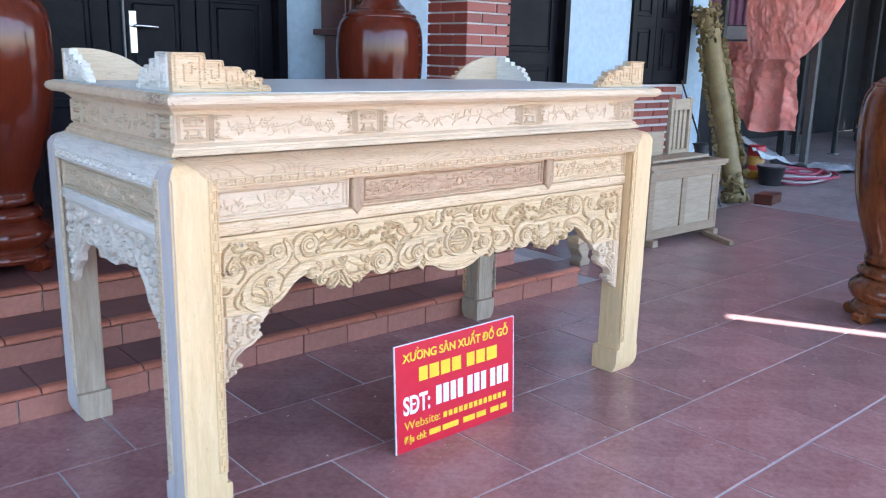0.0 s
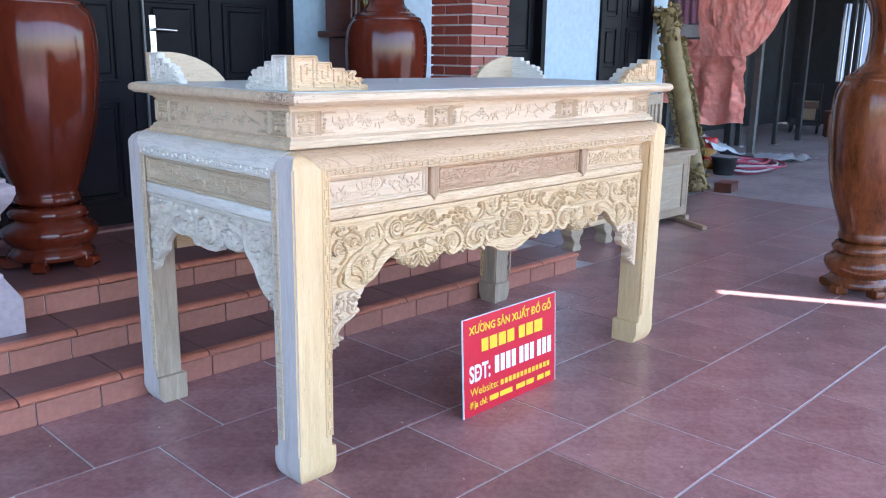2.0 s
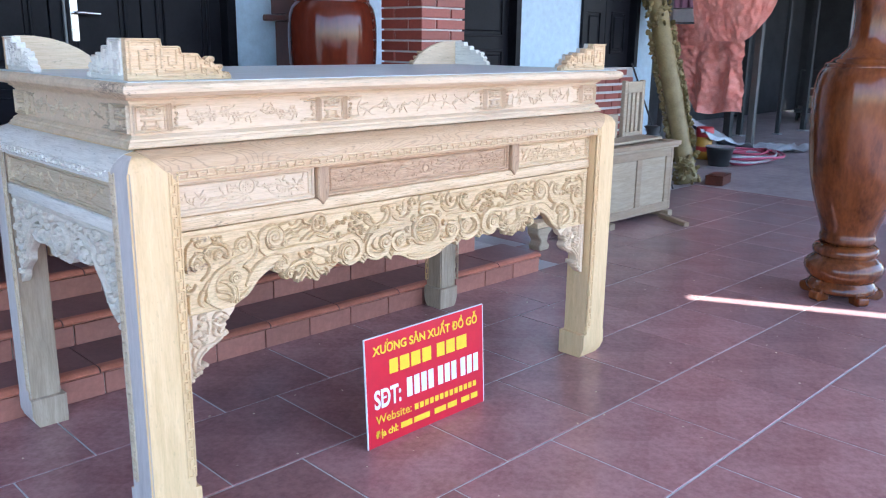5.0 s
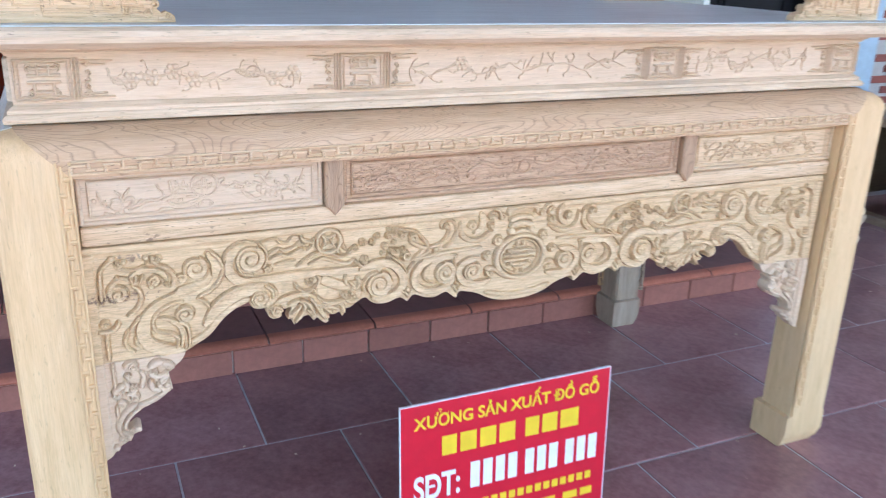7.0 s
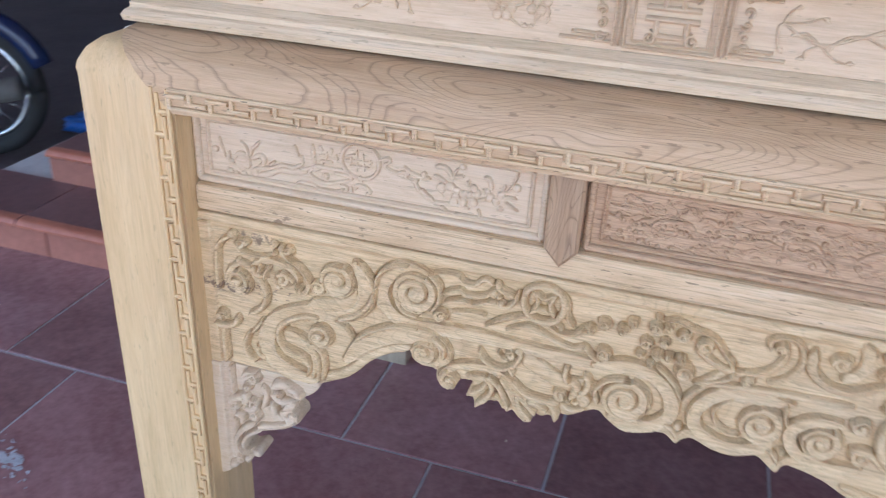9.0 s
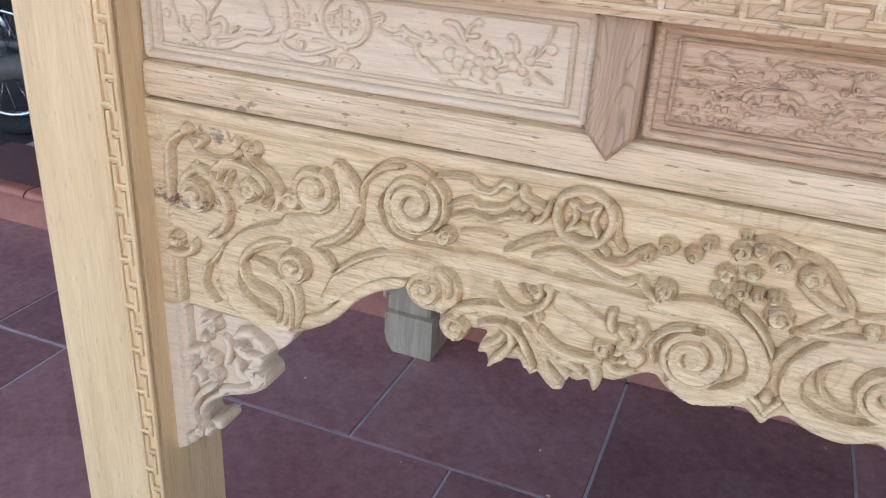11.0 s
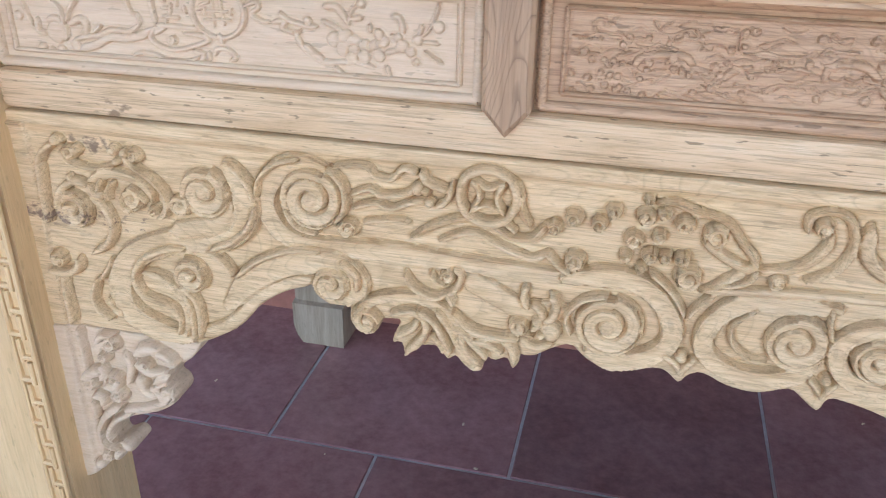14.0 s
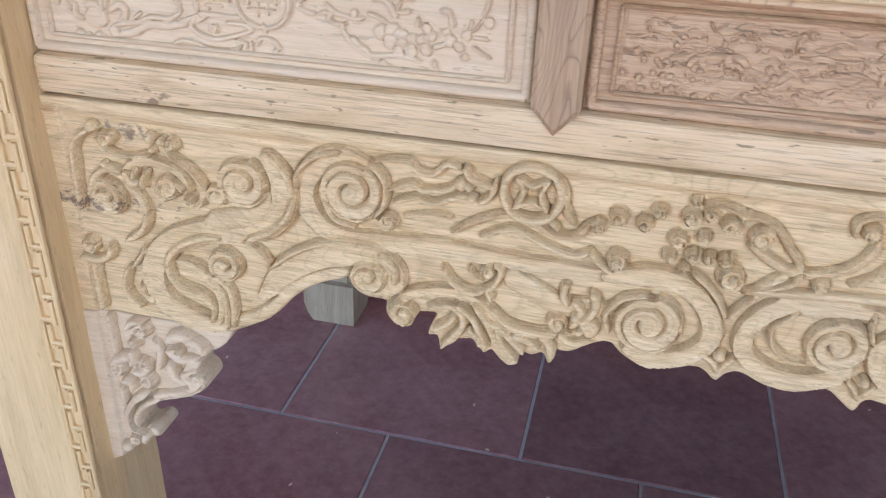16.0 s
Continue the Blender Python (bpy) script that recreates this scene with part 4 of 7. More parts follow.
    # curled hook
    band(F, [(-0.213, 0.830), (-0.212, 0.843), (-0.198, 0.849), (-0.182, 0.841), (-0.176, 0.819), (-0.187, 0.796), (-0.207, 0.785)], 0.0048, 0.0090, "s", thin=(0.8, 0.6))
    scroll(F, -0.202, 0.834, 0.0088, 1.3, 150, -1, 0.0095)
    # fringe of leaves
    band(F, [(-0.608, 0.690), (-0.585, 0.709), (-0.551, 0.718), (-0.520, 0.711), (-0.495, 0.691), (-0.463, 0.686), (-0.431, 0.693)], 0.0055, 0.0080, "c")
    scroll(F, -0.593, 0.685, 0.0156, 1.7, 100, 1, 0.0100)
    band(F, [(-0.568, 0.697), (-0.545, 0.702), (-0.533, 0.688), (-0.539, 0.671), (-0.553, 0.654)], 0.0048, 0.0090, thin=(0.7, 1))
    band(F, [(-0.562, 0.673), (-0.548, 0.682), (-0.541, 0.693)], 0.0036, 0.0090)
    band(F, [(-0.541, 0.705), (-0.524, 0.692), (-0.516, 0.675), (-0.510, 0.660)], 0.0048, 0.0095, thin=(0.6, 1))
    band(F, [(-0.523, 0.708), (-0.509, 0.689), (-0.499, 0.670), (-0.484, 0.651)], 0.0050, 0.0100, thin=(0.6, 1))
    band(F, [(-0.506, 0.690), (-0.488, 0.678), (-0.473, 0.663)], 0.0044, 0.0090)
    band(F, [(-0.528, 0.679), (-0.520, 0.671), (-0.515, 0.662)], 0.0033, 0.0085)
    band(F, [(-0.500, 0.684), (-0.492, 0.666), (-0.478, 0.652)], 0.0033, 0.0090)
    band(F, [(-0.484, 0.680), (-0.467, 0.675), (-0.459, 0.670)], 0.0039, 0.0080)
    band(F, [(-0.457, 0.685), (-0.449, 0.677), (-0.445, 0.662)], 0.0044, 0.0090)
    band(F, [(-0.441, 0.689), (-0.427, 0.682), (-0.412, 0.689)], 0.0039, 0.0080)
    band(F, [(-0.554, 0.744), (-0.546, 0.730), (-0.526, 0.722), (-0.507, 0.731), (-0.500, 0.749), (-0.506, 0.754)], 0.0033, 0.0095)
    scroll(F, -0.513, 0.746, 0.0085, 1.3, 80, -1, 0.0090)
    band(F, [(-0.529, 0.747), (-0.525, 0.739), (-0.515, 0.736)], 0.0022, 0.0080)
    band(F, [(-0.512, 0.725), (-0.507, 0.717)], 0.0033, 0.0090)
    scroll(F, -0.443, 0.703, 0.0105, 1.5, 120, 1, 0.0100)
    band(F, [(-0.431, 0.729), (-0.423, 0.721), (-0.424, 0.709), (-0.431, 0.703)], 0.0040, 0.0100)
    band(F, [(-0.416, 0.740), (-0.410, 0.732), (-0.413, 0.718), (-0.420, 0.710)], 0.0040, 0.0095)
    boss(F, -0.414, 0.701, 0.0099, 0.0090)
    boss(F, -0.427, 0.712, 0.0045, 0.0110)
    boss(F, -0.423, 0.696, 0.0040, 0.0090)
    band(F, [(-0.507, 0.708), (-0.490, 0.692), (-0.463, 0.688), (-0.444, 0.689)], 0.0028, 0.0095)
    # pendants under the lobes
    boss(F, -0.295, 0.694, 0.0060, 0.0090)
    band(F, [(-0.309, 0.692), (-0.299, 0.685), (-0.293, 0.675)], 0.0030, 0.0060)
    band(F, [(-0.282, 0.694), (-0.288, 0.685), (-0.293, 0.675)], 0.0030, 0.0060)
    boss(F, -0.171, 0.691, 0.0049, 0.0090)
    band(F, [(-0.185, 0.689), (-0.176, 0.680), (-0.171, 0.670)], 0.0027, 0.0060)
    band(F, [(-0.160, 0.689), (-0.167, 0.679), (-0.171, 0.670)], 0.0027, 0.0060)
    # beside the medallion
    band(F, [(-0.086, 0.690), (-0.121, 0.685), (-0.155, 0.695), (-0.168, 0.722), (-0.152, 0.742), (-0.118, 0.749)], 0.0083, 0.0070, "c")
    scroll(F, -0.133, 0.718, 0.0248, 2.0, 60, -1, 0.0095)
    scroll(F, -0.096, 0.752, 0.0128, 1.4, 150, 1, 0.0095)
    scroll(F, -0.069, 0.788, 0.0143, 1.4, 200, 1, 0.0095)
    band(F, [(-0.167, 0.839), (-0.165, 0.815), (-0.146, 0.797), (-0.116, 0.794), (-0.085, 0.811)], 0.0060, 0.0090, "s")
    band(F, [(-0.117, 0.859), (-0.111, 0.842), (-0.115, 0.822), (-0.131, 0.811)], 0.0068, 0.0090, "s")
    scroll(F, -0.136, 0.830, 0.0127, 1.3, 200, -1, 0.0080)
    scroll(F, -0.086, 0.849, 0.0128, 1.5, 60, -1, 0.0105)
    scroll(F, -0.089, 0.826, 0.0097, 1.4, 60, -1, 0.0100)
    scroll(F, -0.061, 0.844, 0.0098, 1.4, 120, -1, 0.0100)
    band(F, [(-0.084, 0.865), (-0.070, 0.858), (-0.064, 0.839)], 0.0038, 0.0100)
    band(F, [(-0.045, 0.847), (-0.043, 0.860), (-0.022, 0.866), (0.004, 0.865), (0.016, 0.855)], 0.0056, 0.0110)
    band(F, [(-0.039, 0.832), (-0.015, 0.839), (0.012, 0.839)], 0.0060, 0.0080)
    band(F, [(-0.038, 0.818), (-0.012, 0.824), (0.019, 0.824)], 0.0067, 0.0090)
    boss(F, -0.034, 0.806, 0.0098, 0.0110)
    band(F, [(-0.028, 0.799), (-0.003, 0.806), (0.020, 0.806)], 0.0060, 0.0080)
    scroll(F, -0.088, 0.709, 0.0128, 1.4, 100, 1, 0.0095)
    band(F, [(-0.099, 0.718), (-0.080, 0.718), (-0.056, 0.700), (-0.025, 0.687), (0.007, 0.687)], 0.0053, 0.0090, thin=(1, 0.6))
    band(F, [(-0.095, 0.658), (-0.052, 0.648), (-0.011, 0.646), (0.028, 0.650)], 0.0048, 0.0040)
    band(F, [(-0.284, 0.763), (-0.221, 0.770), (-0.158, 0.773), (-0.111, 0.774)], 0.0038, 0.0050)
    # coin with a curved square inside
    hoop(F, -0.478, 0.830, 0.0255, 0.0040, 0.0095)
    for k in range(4):
        a, b = radians(45 + 90 * k), radians(135 + 90 * k)
        p, q = Vector((math.cos(a), math.sin(a))) * 0.021, Vector((math.cos(b), math.sin(b))) * 0.021
        m = (p + q) * 0.26
        band(F, [(-0.478 + v.x, 0.83 + v.y) for v in (p, m, q)], 0.0026, 0.0080)
    # half of the round character
    hoop(F, UC, 0.741, 0.064, 0.0062, 0.0105, 0.82)
    hoop(F, UC, 0.741, 0.052, 0.0026, 0.0070, 0.82)
    for z, l in ((0.766, 0.016), (0.756, 0.034), (0.745, 0.042), (0.733, 0.042), (0.722, 0.034), (0.714, 0.016)):
        band(F, [(UC - l, z), (UC - l / 2, z), (UC, z)], 0.0030, 0.0075)
    for l, z0, z1 in ((0.008, 0.768, 0.784), (0.008, 0.700, 0.714), (0.024, 0.748, 0.756), (0.024, 0.722, 0.731)):
        band(F, [(UC - l, z0), (UC - l, z1)], 0.0028, 0.0075)
    return F


def both_halves(F):
    """Mirrors the field across its right edge."""
    G = Field(F.u[0], 2 * F.u[-1] - F.u[0], F.z[0], F.z[-1], F.u[1] - F.u[0])
    G.u, G.nu = np.concatenate((F.u, 2 * F.u[-1] - F.u[-2::-1])), 2 * F.nu - 1
    G.z, G.nz = F.z, F.nz
    G.h = np.concatenate((F.h, F.h[:, -2::-1]), 1)
    tooled(G, 9, 0.0002)
    return G


def bracket_field(step):
    F = Field(EDGE_L, -0.78, 0.39, 0.6206, step)
    tooled(F, 6, 0.0003)
    U, Z = np.meshgrid(F.u, F.z)
    F.h += 0.0060 * ease((-0.942 - U) / 0.005)
    # plain strip, then cupped leaves
    band(F, [(-0.929, 0.629), (-0.928, 0.589), (-0.928, 0.543)], 0.0030, 0.0080)
    band(F, [(-0.929, 0.523), (-0.929, 0.496)], 0.0032, 0.0080)
    scroll(F, -0.891, 0.607, 0.0112, 1.3, 100, -1, 0.0105)
    scroll(F, -0.903, 0.588, 0.0082, 1.3, 60, -1, 0.0105)
    scroll(F, -0.927, 0.548, 0.0104, 1.3, 100, -1, 0.0105)
    scroll(F, -0.895, 0.559, 0.0113, 1.3, 60, -1, 0.0105)
    scroll(F, -0.893, 0.537, 0.0105, 1.3, 90, -1, 0.0105)
    scroll(F, -0.851, 0.586, 0.0090, 1.3, 60, 1, 0.0105)
    scroll(F, -0.831, 0.555, 0.0180, 1.3, 150, 1, 0.0105)
    band(F, [(-0.907, 0.607), (-0.900, 0.616), (-0.883, 0.623)], 0.0042, 0.0100)
    band(F, [(-0.933, 0.556), (-0.915, 0.566), (-0.903, 0.557)], 0.0060, 0.0110)
    band(F, [(-0.908, 0.548), (-0.897, 0.547), (-0.887, 0.558)], 0.0045, 0.0090)
    band(F, [(-0.859, 0.601), (-0.840, 0.609), (-0.824, 0.598), (-0.813, 0.594)], 0.0070, 0.0105)
    band(F, [(-0.832, 0.605), (-0.823, 0.603), (-0.817, 0.597)], 0.0049, 0.0110)
    band(F, [(-0.861, 0.587), (-0.848, 0.577), (-0.830, 0.579), (-0.819, 0.588)], 0.0049, 0.0095)
    band(F, [(-0.860, 0.570), (-0.857, 0.552), (-0.844, 0.546)], 0.0060, 0.0105)
    band(F, [(-0.841, 0.566), (-0.827, 0.574), (-0.816, 0.565), (-0.820, 0.547)], 0.0049, 0.0100)
    band(F, [(-0.925, 0.532), (-0.914, 0.529), (-0.915, 0.521)], 0.0048, 0.0090)
    band(F, [(-0.878, 0.594), (-0.872, 0.580), (-0.878, 0.556)], 0.0045, 0.0060)
    band(F, [(-0.909, 0.575), (-0.905, 0.566), (-0.911, 0.557)], 0.0038, 0.0090)
    band(F, [(-0.891, 0.524), (-0.916, 0.503), (-0.929, 0.478), (-0.925, 0.458), (-0.909, 0.454)], 0.0048, 0.0100, "s")
    band(F, [(-0.880, 0.515), (-0.904, 0.498), (-0.916, 0.477), (-0.908, 0.465)], 0.0040, 0.0090)
    band(F, [(-0.889, 0.516), (-0.859, 0.524), (-0.832, 0.539)], 0.0045, 0.0060)
    boss(F, -0.892, 0.466, 0.0088, 0.0100)
    scroll(F, -0.923, 0.443, 0.0088, 1.3, 60, 1, 0.0090)
    boss(F, -0.937, 0.427, 0.0068, 0.0080)
    boss(F, -0.909, 0.446, 0.0068, 0.0090)
    return F


def carved(name, F, outline, mat, flip, label):
    bm = board(outline, AY + 0.010, AY + 0.030)
    bm.transform(flip)
    ob = part(name, bm, mat, table, label)
    me = cut_relief(F, outline, AY, AY + 0.0105)
    me.transform(flip)
    if flip.determinant() < 0:
        me.flip_normals()
    me.materials.append(mat)
    car = new("carving", me)
    car.parent = ob
    tagged(car, kind="stuff")


def long_apron(sy, step):
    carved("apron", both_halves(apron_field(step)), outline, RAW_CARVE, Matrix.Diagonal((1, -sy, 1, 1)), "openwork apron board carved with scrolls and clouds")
    for s in (-1, 1) if sy < 0 else ():
        flip = Matrix.Translation((2 * UC if s > 0 else 0, 0, 0)) @ Matrix.Diagonal((-s, -sy, 1, 1))
        carved("bracket", bracket_field(step), bracket_outline, RAW_PALE, flip, "paler carved bracket under the apron")


long_apron(-1, 0.0013)
long_apron(1, 0.004)

# end aprons
SIDE = [(-IND, 0.552), (-0.389, 0.575), (-0.375, 0.605), (-0.344, 0.630), (-0.314, 0.652), (-0.309, 0.680), (-0.284, 0.703), (-0.259, 0.727), (-0.240, 0.752), (-0.216, 0.740), (-0.190, 0.734), (-0.165, 0.735), (-0.140, 0.743),
        (-0.118, 0.741), (-0.096, 0.736), (-0.080, 0.721), (-0.050, 0.713), (0.0, 0.709)]
side_line = [tuple(p) for p in smooth_line(SIDE, 3)]
side_outline = [(-IND, 0.8665)] + side_line + [(-a, b) for a, b in side_line[-2::-1]] + [(IND, 0.8665)]


def drill(F, cu, cz, r, depth):
    """A small deep hollow between leaves."""
    win, U, Z = F.window(cu - 3 * r, cu + 3 * r, cz - 3 * r, cz + 3 * r)
    F.h[win] -= depth * np.exp(-((U - cu) ** 2 + (Z - cz) ** 2) / (r * r))


def side_field():
    """A peony in a wreath between scrolls, with leafy brackets towards the legs; one half."""
    F = Field(-IND, 0.0, 0.545, 0.8665, 0.0018)
    F.rise, F.cut, F.edge = 1.35, 0.0062, 0.0017
    tooled(F, 14, 0.0004)
    U, Z = np.meshgrid(F.u, F.z)
    F.h += 0.0045 * ease((Z - 0.848) / 0.010)
    band(F, [(-0.040, 0.722), (-0.085, 0.735), (-0.120, 0.755), (-0.165, 0.752), (-0.210, 0.756), (-0.245, 0.772)], 0.0130, 0.0080, "c")
    band(F, [(-0.250, 0.770), (-0.275, 0.740), (-0.310, 0.705), (-0.335, 0.660), (-0.385, 0.612)], 0.0120, 0.0085, "s")
    band(F, [(-0.100, 0.800), (-0.150, 0.822), (-0.200, 0.815), (-0.235, 0.795)], 0.0110, 0.0070, "c")
    band(F, [(-0.240, 0.800), (-0.262, 0.760), (-0.300, 0.722), (-0.330, 0.690)], 0.0040, 0.0100)
    scroll(F, -0.171, 0.770, 0.0260, 1.8, 80, -1, 0.0100)
    scroll(F, -0.118, 0.768, 0.0220, 1.7, 20, 1, 0.0095)
    scroll(F, -0.265, 0.830, 0.0260, 1.8, 160, -1, 0.0100)
    scroll(F, -0.307, 0.812, 0.0210, 1.7, 40, 1, 0.0095)
    scroll(F, -0.283, 0.773, 0.0210, 1.7, 250, -1, 0.0095)
    scroll(F, -0.350, 0.727, 0.0230, 1.6, 90, 1, 0.0100)
    scroll(F, -0.318, 0.748, 0.0150, 1.5, 10, -1, 0.0090)
    scroll(F, -0.369, 0.804, 0.0240, 1.7, 120, 1, 0.0095)
    scroll(F, -0.395, 0.755, 0.0160, 1.5, 220, -1, 0.0090)
    scroll(F, -0.340, 0.667, 0.0170, 1.5, 300, 1, 0.0095)
    scroll(F, -0.378, 0.640, 0.0150, 1.4, 60, -1, 0.0090)
    scroll(F, -0.396, 0.598, 0.0120, 1.3, 90, 1, 0.0090)
    scroll(F, -0.215, 0.836, 0.0170, 1.5, 0, 1, 0.0080)
    scroll(F, -0.072, 0.838, 0.0160, 1.5, 200, 1, 0.0085)
    scroll(F, -0.118, 0.832, 0.0190, 1.6, 330, -1, 0.0090)
    for u, z, l, a in ((-0.335, 0.838, 0.030, 20), (-0.395, 0.838, 0.028, 70), (-0.370, 0.770, 0.026, 200), (-0.400, 0.700, 0.030, 80), (-0.372, 0.690, 0.028, 130), (-0.398, 0.660, 0.022, 60), (-0.360, 0.618, 0.024, 140),
                       (-0.235, 0.770, 0.024, 40), (-0.150, 0.842, 0.026, 160), (-0.145, 0.795, 0.022, 30), (-0.205, 0.790, 0.026, 10)):
        c, n = math.cos(radians(a)), math.sin(radians(a))
        band(F, [(u - l * c / 2, z - l * n / 2), (u - 0.003 * n, z + 0.003 * c), (u + l * c / 2, z + l * n / 2)], 0.0048, 0.0095, "c")
    # wreath and flower
    hoop(F, 0.0, 0.783, 0.056, 0.0042, 0.0090, 0.86)
    for k in range(9):
        a = 2 * math.pi * (k + 0.5) / 9
        boss(F, 0.036 * math.cos(a), 0.783 + 0.030 * math.sin(a), 0.0105, 0.0095)
    for k in range(5):
        a = 2 * math.pi * k / 5 + 0.3
        boss(F, 0.016 * math.cos(a), 0.783 + 0.014 * math.sin(a), 0.0085, 0.0115)
    boss(F, 0.0, 0.783, 0.0070, 0.0135)
    for u, z in ((-0.290, 0.842), (-0.240, 0.822), (-0.338, 0.806), (-0.298, 0.790), (-0.322, 0.775), (-0.345, 0.755), (-0.372, 0.735), (-0.330, 0.700), (-0.365, 0.672), (-0.355, 0.645), (-0.392, 0.622), (-0.145, 0.785),
                 (-0.095, 0.790), (-0.070, 0.806), (-0.062, 0.752), (-0.095, 0.815), (-0.140, 0.815), (-0.190, 0.800), (-0.395, 0.780), (-0.385, 0.825), (-0.045, 0.825), (-0.025, 0.783), (-0.020, 0.765), (-0.018, 0.802)):
        drill(F, u, z, 0.0038, 0.0110)
    return both_halves(F)


for s in (-1, 1):
    turn = Matrix.Rotation(s * math.pi / 2, 4, "Z")
    bm = prism(bmesh.new(), side_outline, -HW + 0.029, -HW + 0.046)
    bm.transform(turn)
    a = part("apron", bm, RAW_GREY, table, "end apron carved with blossoms, bright side light put into its paler wood")
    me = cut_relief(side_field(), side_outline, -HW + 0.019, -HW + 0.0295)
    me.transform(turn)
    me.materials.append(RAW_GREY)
    car = new("carving", me)
    car.parent = a
    tagged(car, kind="stuff")


# key-fret bands
def fret(bm, x0, x1, z0, z1, base, upright=False, h=0.0052, w=0.0029):
    """A running key pattern of raised bars between (x0, z0) and (x1, z1)."""
    lo, hi = (z0, z1) if upright else (x0, x1)
    mid, amp = ((x0 + x1) / 2, (x1 - x0) / 2) if upright else ((z0 + z1) / 2, (z1 - z0) / 2)
    n = max(2, round((hi - lo) / 0.058))
    p = (hi - lo) / n
    hooks = (((0.0, -1), (0.0, 0.34)), ((-0.10, 0.34), (0.40, 0.34)), ((0.5, 1), (0.5, -0.34)), ((0.40, -0.34), (0.90, -0.34)))
    for e in (-1, 1):
        pts = [(lo, mid + e * amp), (hi, mid + e * amp)]
        ridge(bm, [(y, x) for x, y in pts] if upright else pts, w * 0.9, h / DEPTH, base, (1, 1))
    for i in range(n):
        for hook in hooks:
            pts = [(lo + (i + a) * p, mid + b * amp) for a, b in hook]
            if upright:
                pts = [(b, a) for a, b in pts]
            ridge(bm, pts, w, h / DEPTH, base, (1, 1))


def place(bm, k):
    bm.transform(Matrix.Rotation(k * math.pi / 2, 4, "Z"))
    return bm


for k, ln, half_d, mat in ((0, IN, HD + LP, RAW_X), (1, IND, HW, RAW_Y), (2, IN, HD + LP, RAW_X), (-1, IND, HW, RAW_Y)):
    bm = bmesh.new()
    fret(bm, -ln, ln, 1.0205, 1.0435, -half_d - 0.0015)
    part("fret_band", place(bm, k), mat, table, "raised key-fret border", kind="stuff")
    for s in (-1, 1):
        bm = bmesh.new()
        a, b = sorted((s * (ln + 0.003), s * (ln + 0.026)))
        fret(bm, a, b, 0.15, 1.0435, -half_d, True)
        part("fret_band", place(bm, k), RAW_TAN if k in (1, -1) else RAW_Z, table, "raised key-fret border", kind="stuff")


# drawers-like panels with low relief sprays
def spray(bm, x0, x1, z0, z1, base, seed, n=7, h=0.0027):
    """A spray of twigs with curled leaves and blossoms filling a field."""
    rnd = random.Random(seed)
    s = z1 - z0
    stem = [(x0 + (x1 - x0) * i / (2 * n), (z0 + z1) / 2 + 0.16 * s * math.sin(i * 1.9 + seed) + rnd.uniform(-0.1, 0.1) * s) for i in range(2 * n + 1)]
    gap = rnd.choice((2, 3))
    for i in range(0, 2 * n - 1, gap):
        ridge(bm, [tuple(p) for p in smooth_line(stem[i:i + gap + 1], 4)], 0.030 * s, h * 0.8, base, (0.4, 0.2))
    for i in range(2 * n):
        x, z = stem[i]
        kind_of = rnd.random()
        if kind_of < 0.22:
            for k in range(6):
                knob(bm, x + 0.19 * s * math.cos(k * 1.047), z + 0.19 * s * math.sin(k * 1.047), 0.11 * s, h, base, 6)
            knob(bm, x, z, 0.08 * s, h * 1.2, base, 6)
        elif kind_of < 0.5:
            volute(bm, x, z, rnd.uniform(0.16, 0.30) * s, 1.3, rnd.uniform(0, 360), rnd.choice((-1, 1)), base, 0.030 * s, h)
        for k in range(3):
            b2 = rnd.uniform(0, 6.28)
            l = rnd.uniform(0.25, 0.55) * s
            e = (min(max(x + 1.3 * l * math.cos(b2), x0), x1), min(max(z + l * math.sin(b2), z0), z1))
            c = ((x + e[0]) / 2 + rnd.uniform(-0.12, 0.12) * s, (z + e[1]) / 2 + rnd.uniform(-0.12, 0.12) * s)
            ridge(bm, [tuple(p) for p in smooth_line([(x, z), c, e], 3)], 0.022 * s, h * 0.8, base, (0.5, 0.3))
            f = b2 + rnd.choice((-0.9, 0.9))
            t = (min(max(e[0] + 0.15 * s * math.cos(f), x0), x1), min(max(e[1] + 0.15 * s * math.sin(f), z0), z1))
            ridge(bm, [e, ((e[0] + t[0]) / 2, (e[1] + t[1]) / 2 + 0.02 * s), t], 0.05 * s, h, base, (0.3, 0.1))


def bead_frame(bm, x0, x1, z0, z1, base, w=0.004, h=0.004):
    for a, b in (((x0, z0), (x1, z0)), ((x1, z0), (x1, z1)), ((x1, z1), (x0, z1)), ((x0, z1), (x0, z0))):
        ridge(bm, [a, b], w, h, base, (1, 1))


def low_field(u0, u1, seed):
    """A field for shallow panel carving."""
    F = Field(u0, u1, 0.9275, 0.9935, 0.0009)
    F.rise, F.cut, F.edge = 1.45, 0.0017, 0.0008
    tooled(F, seed, 0.00012)
    return F


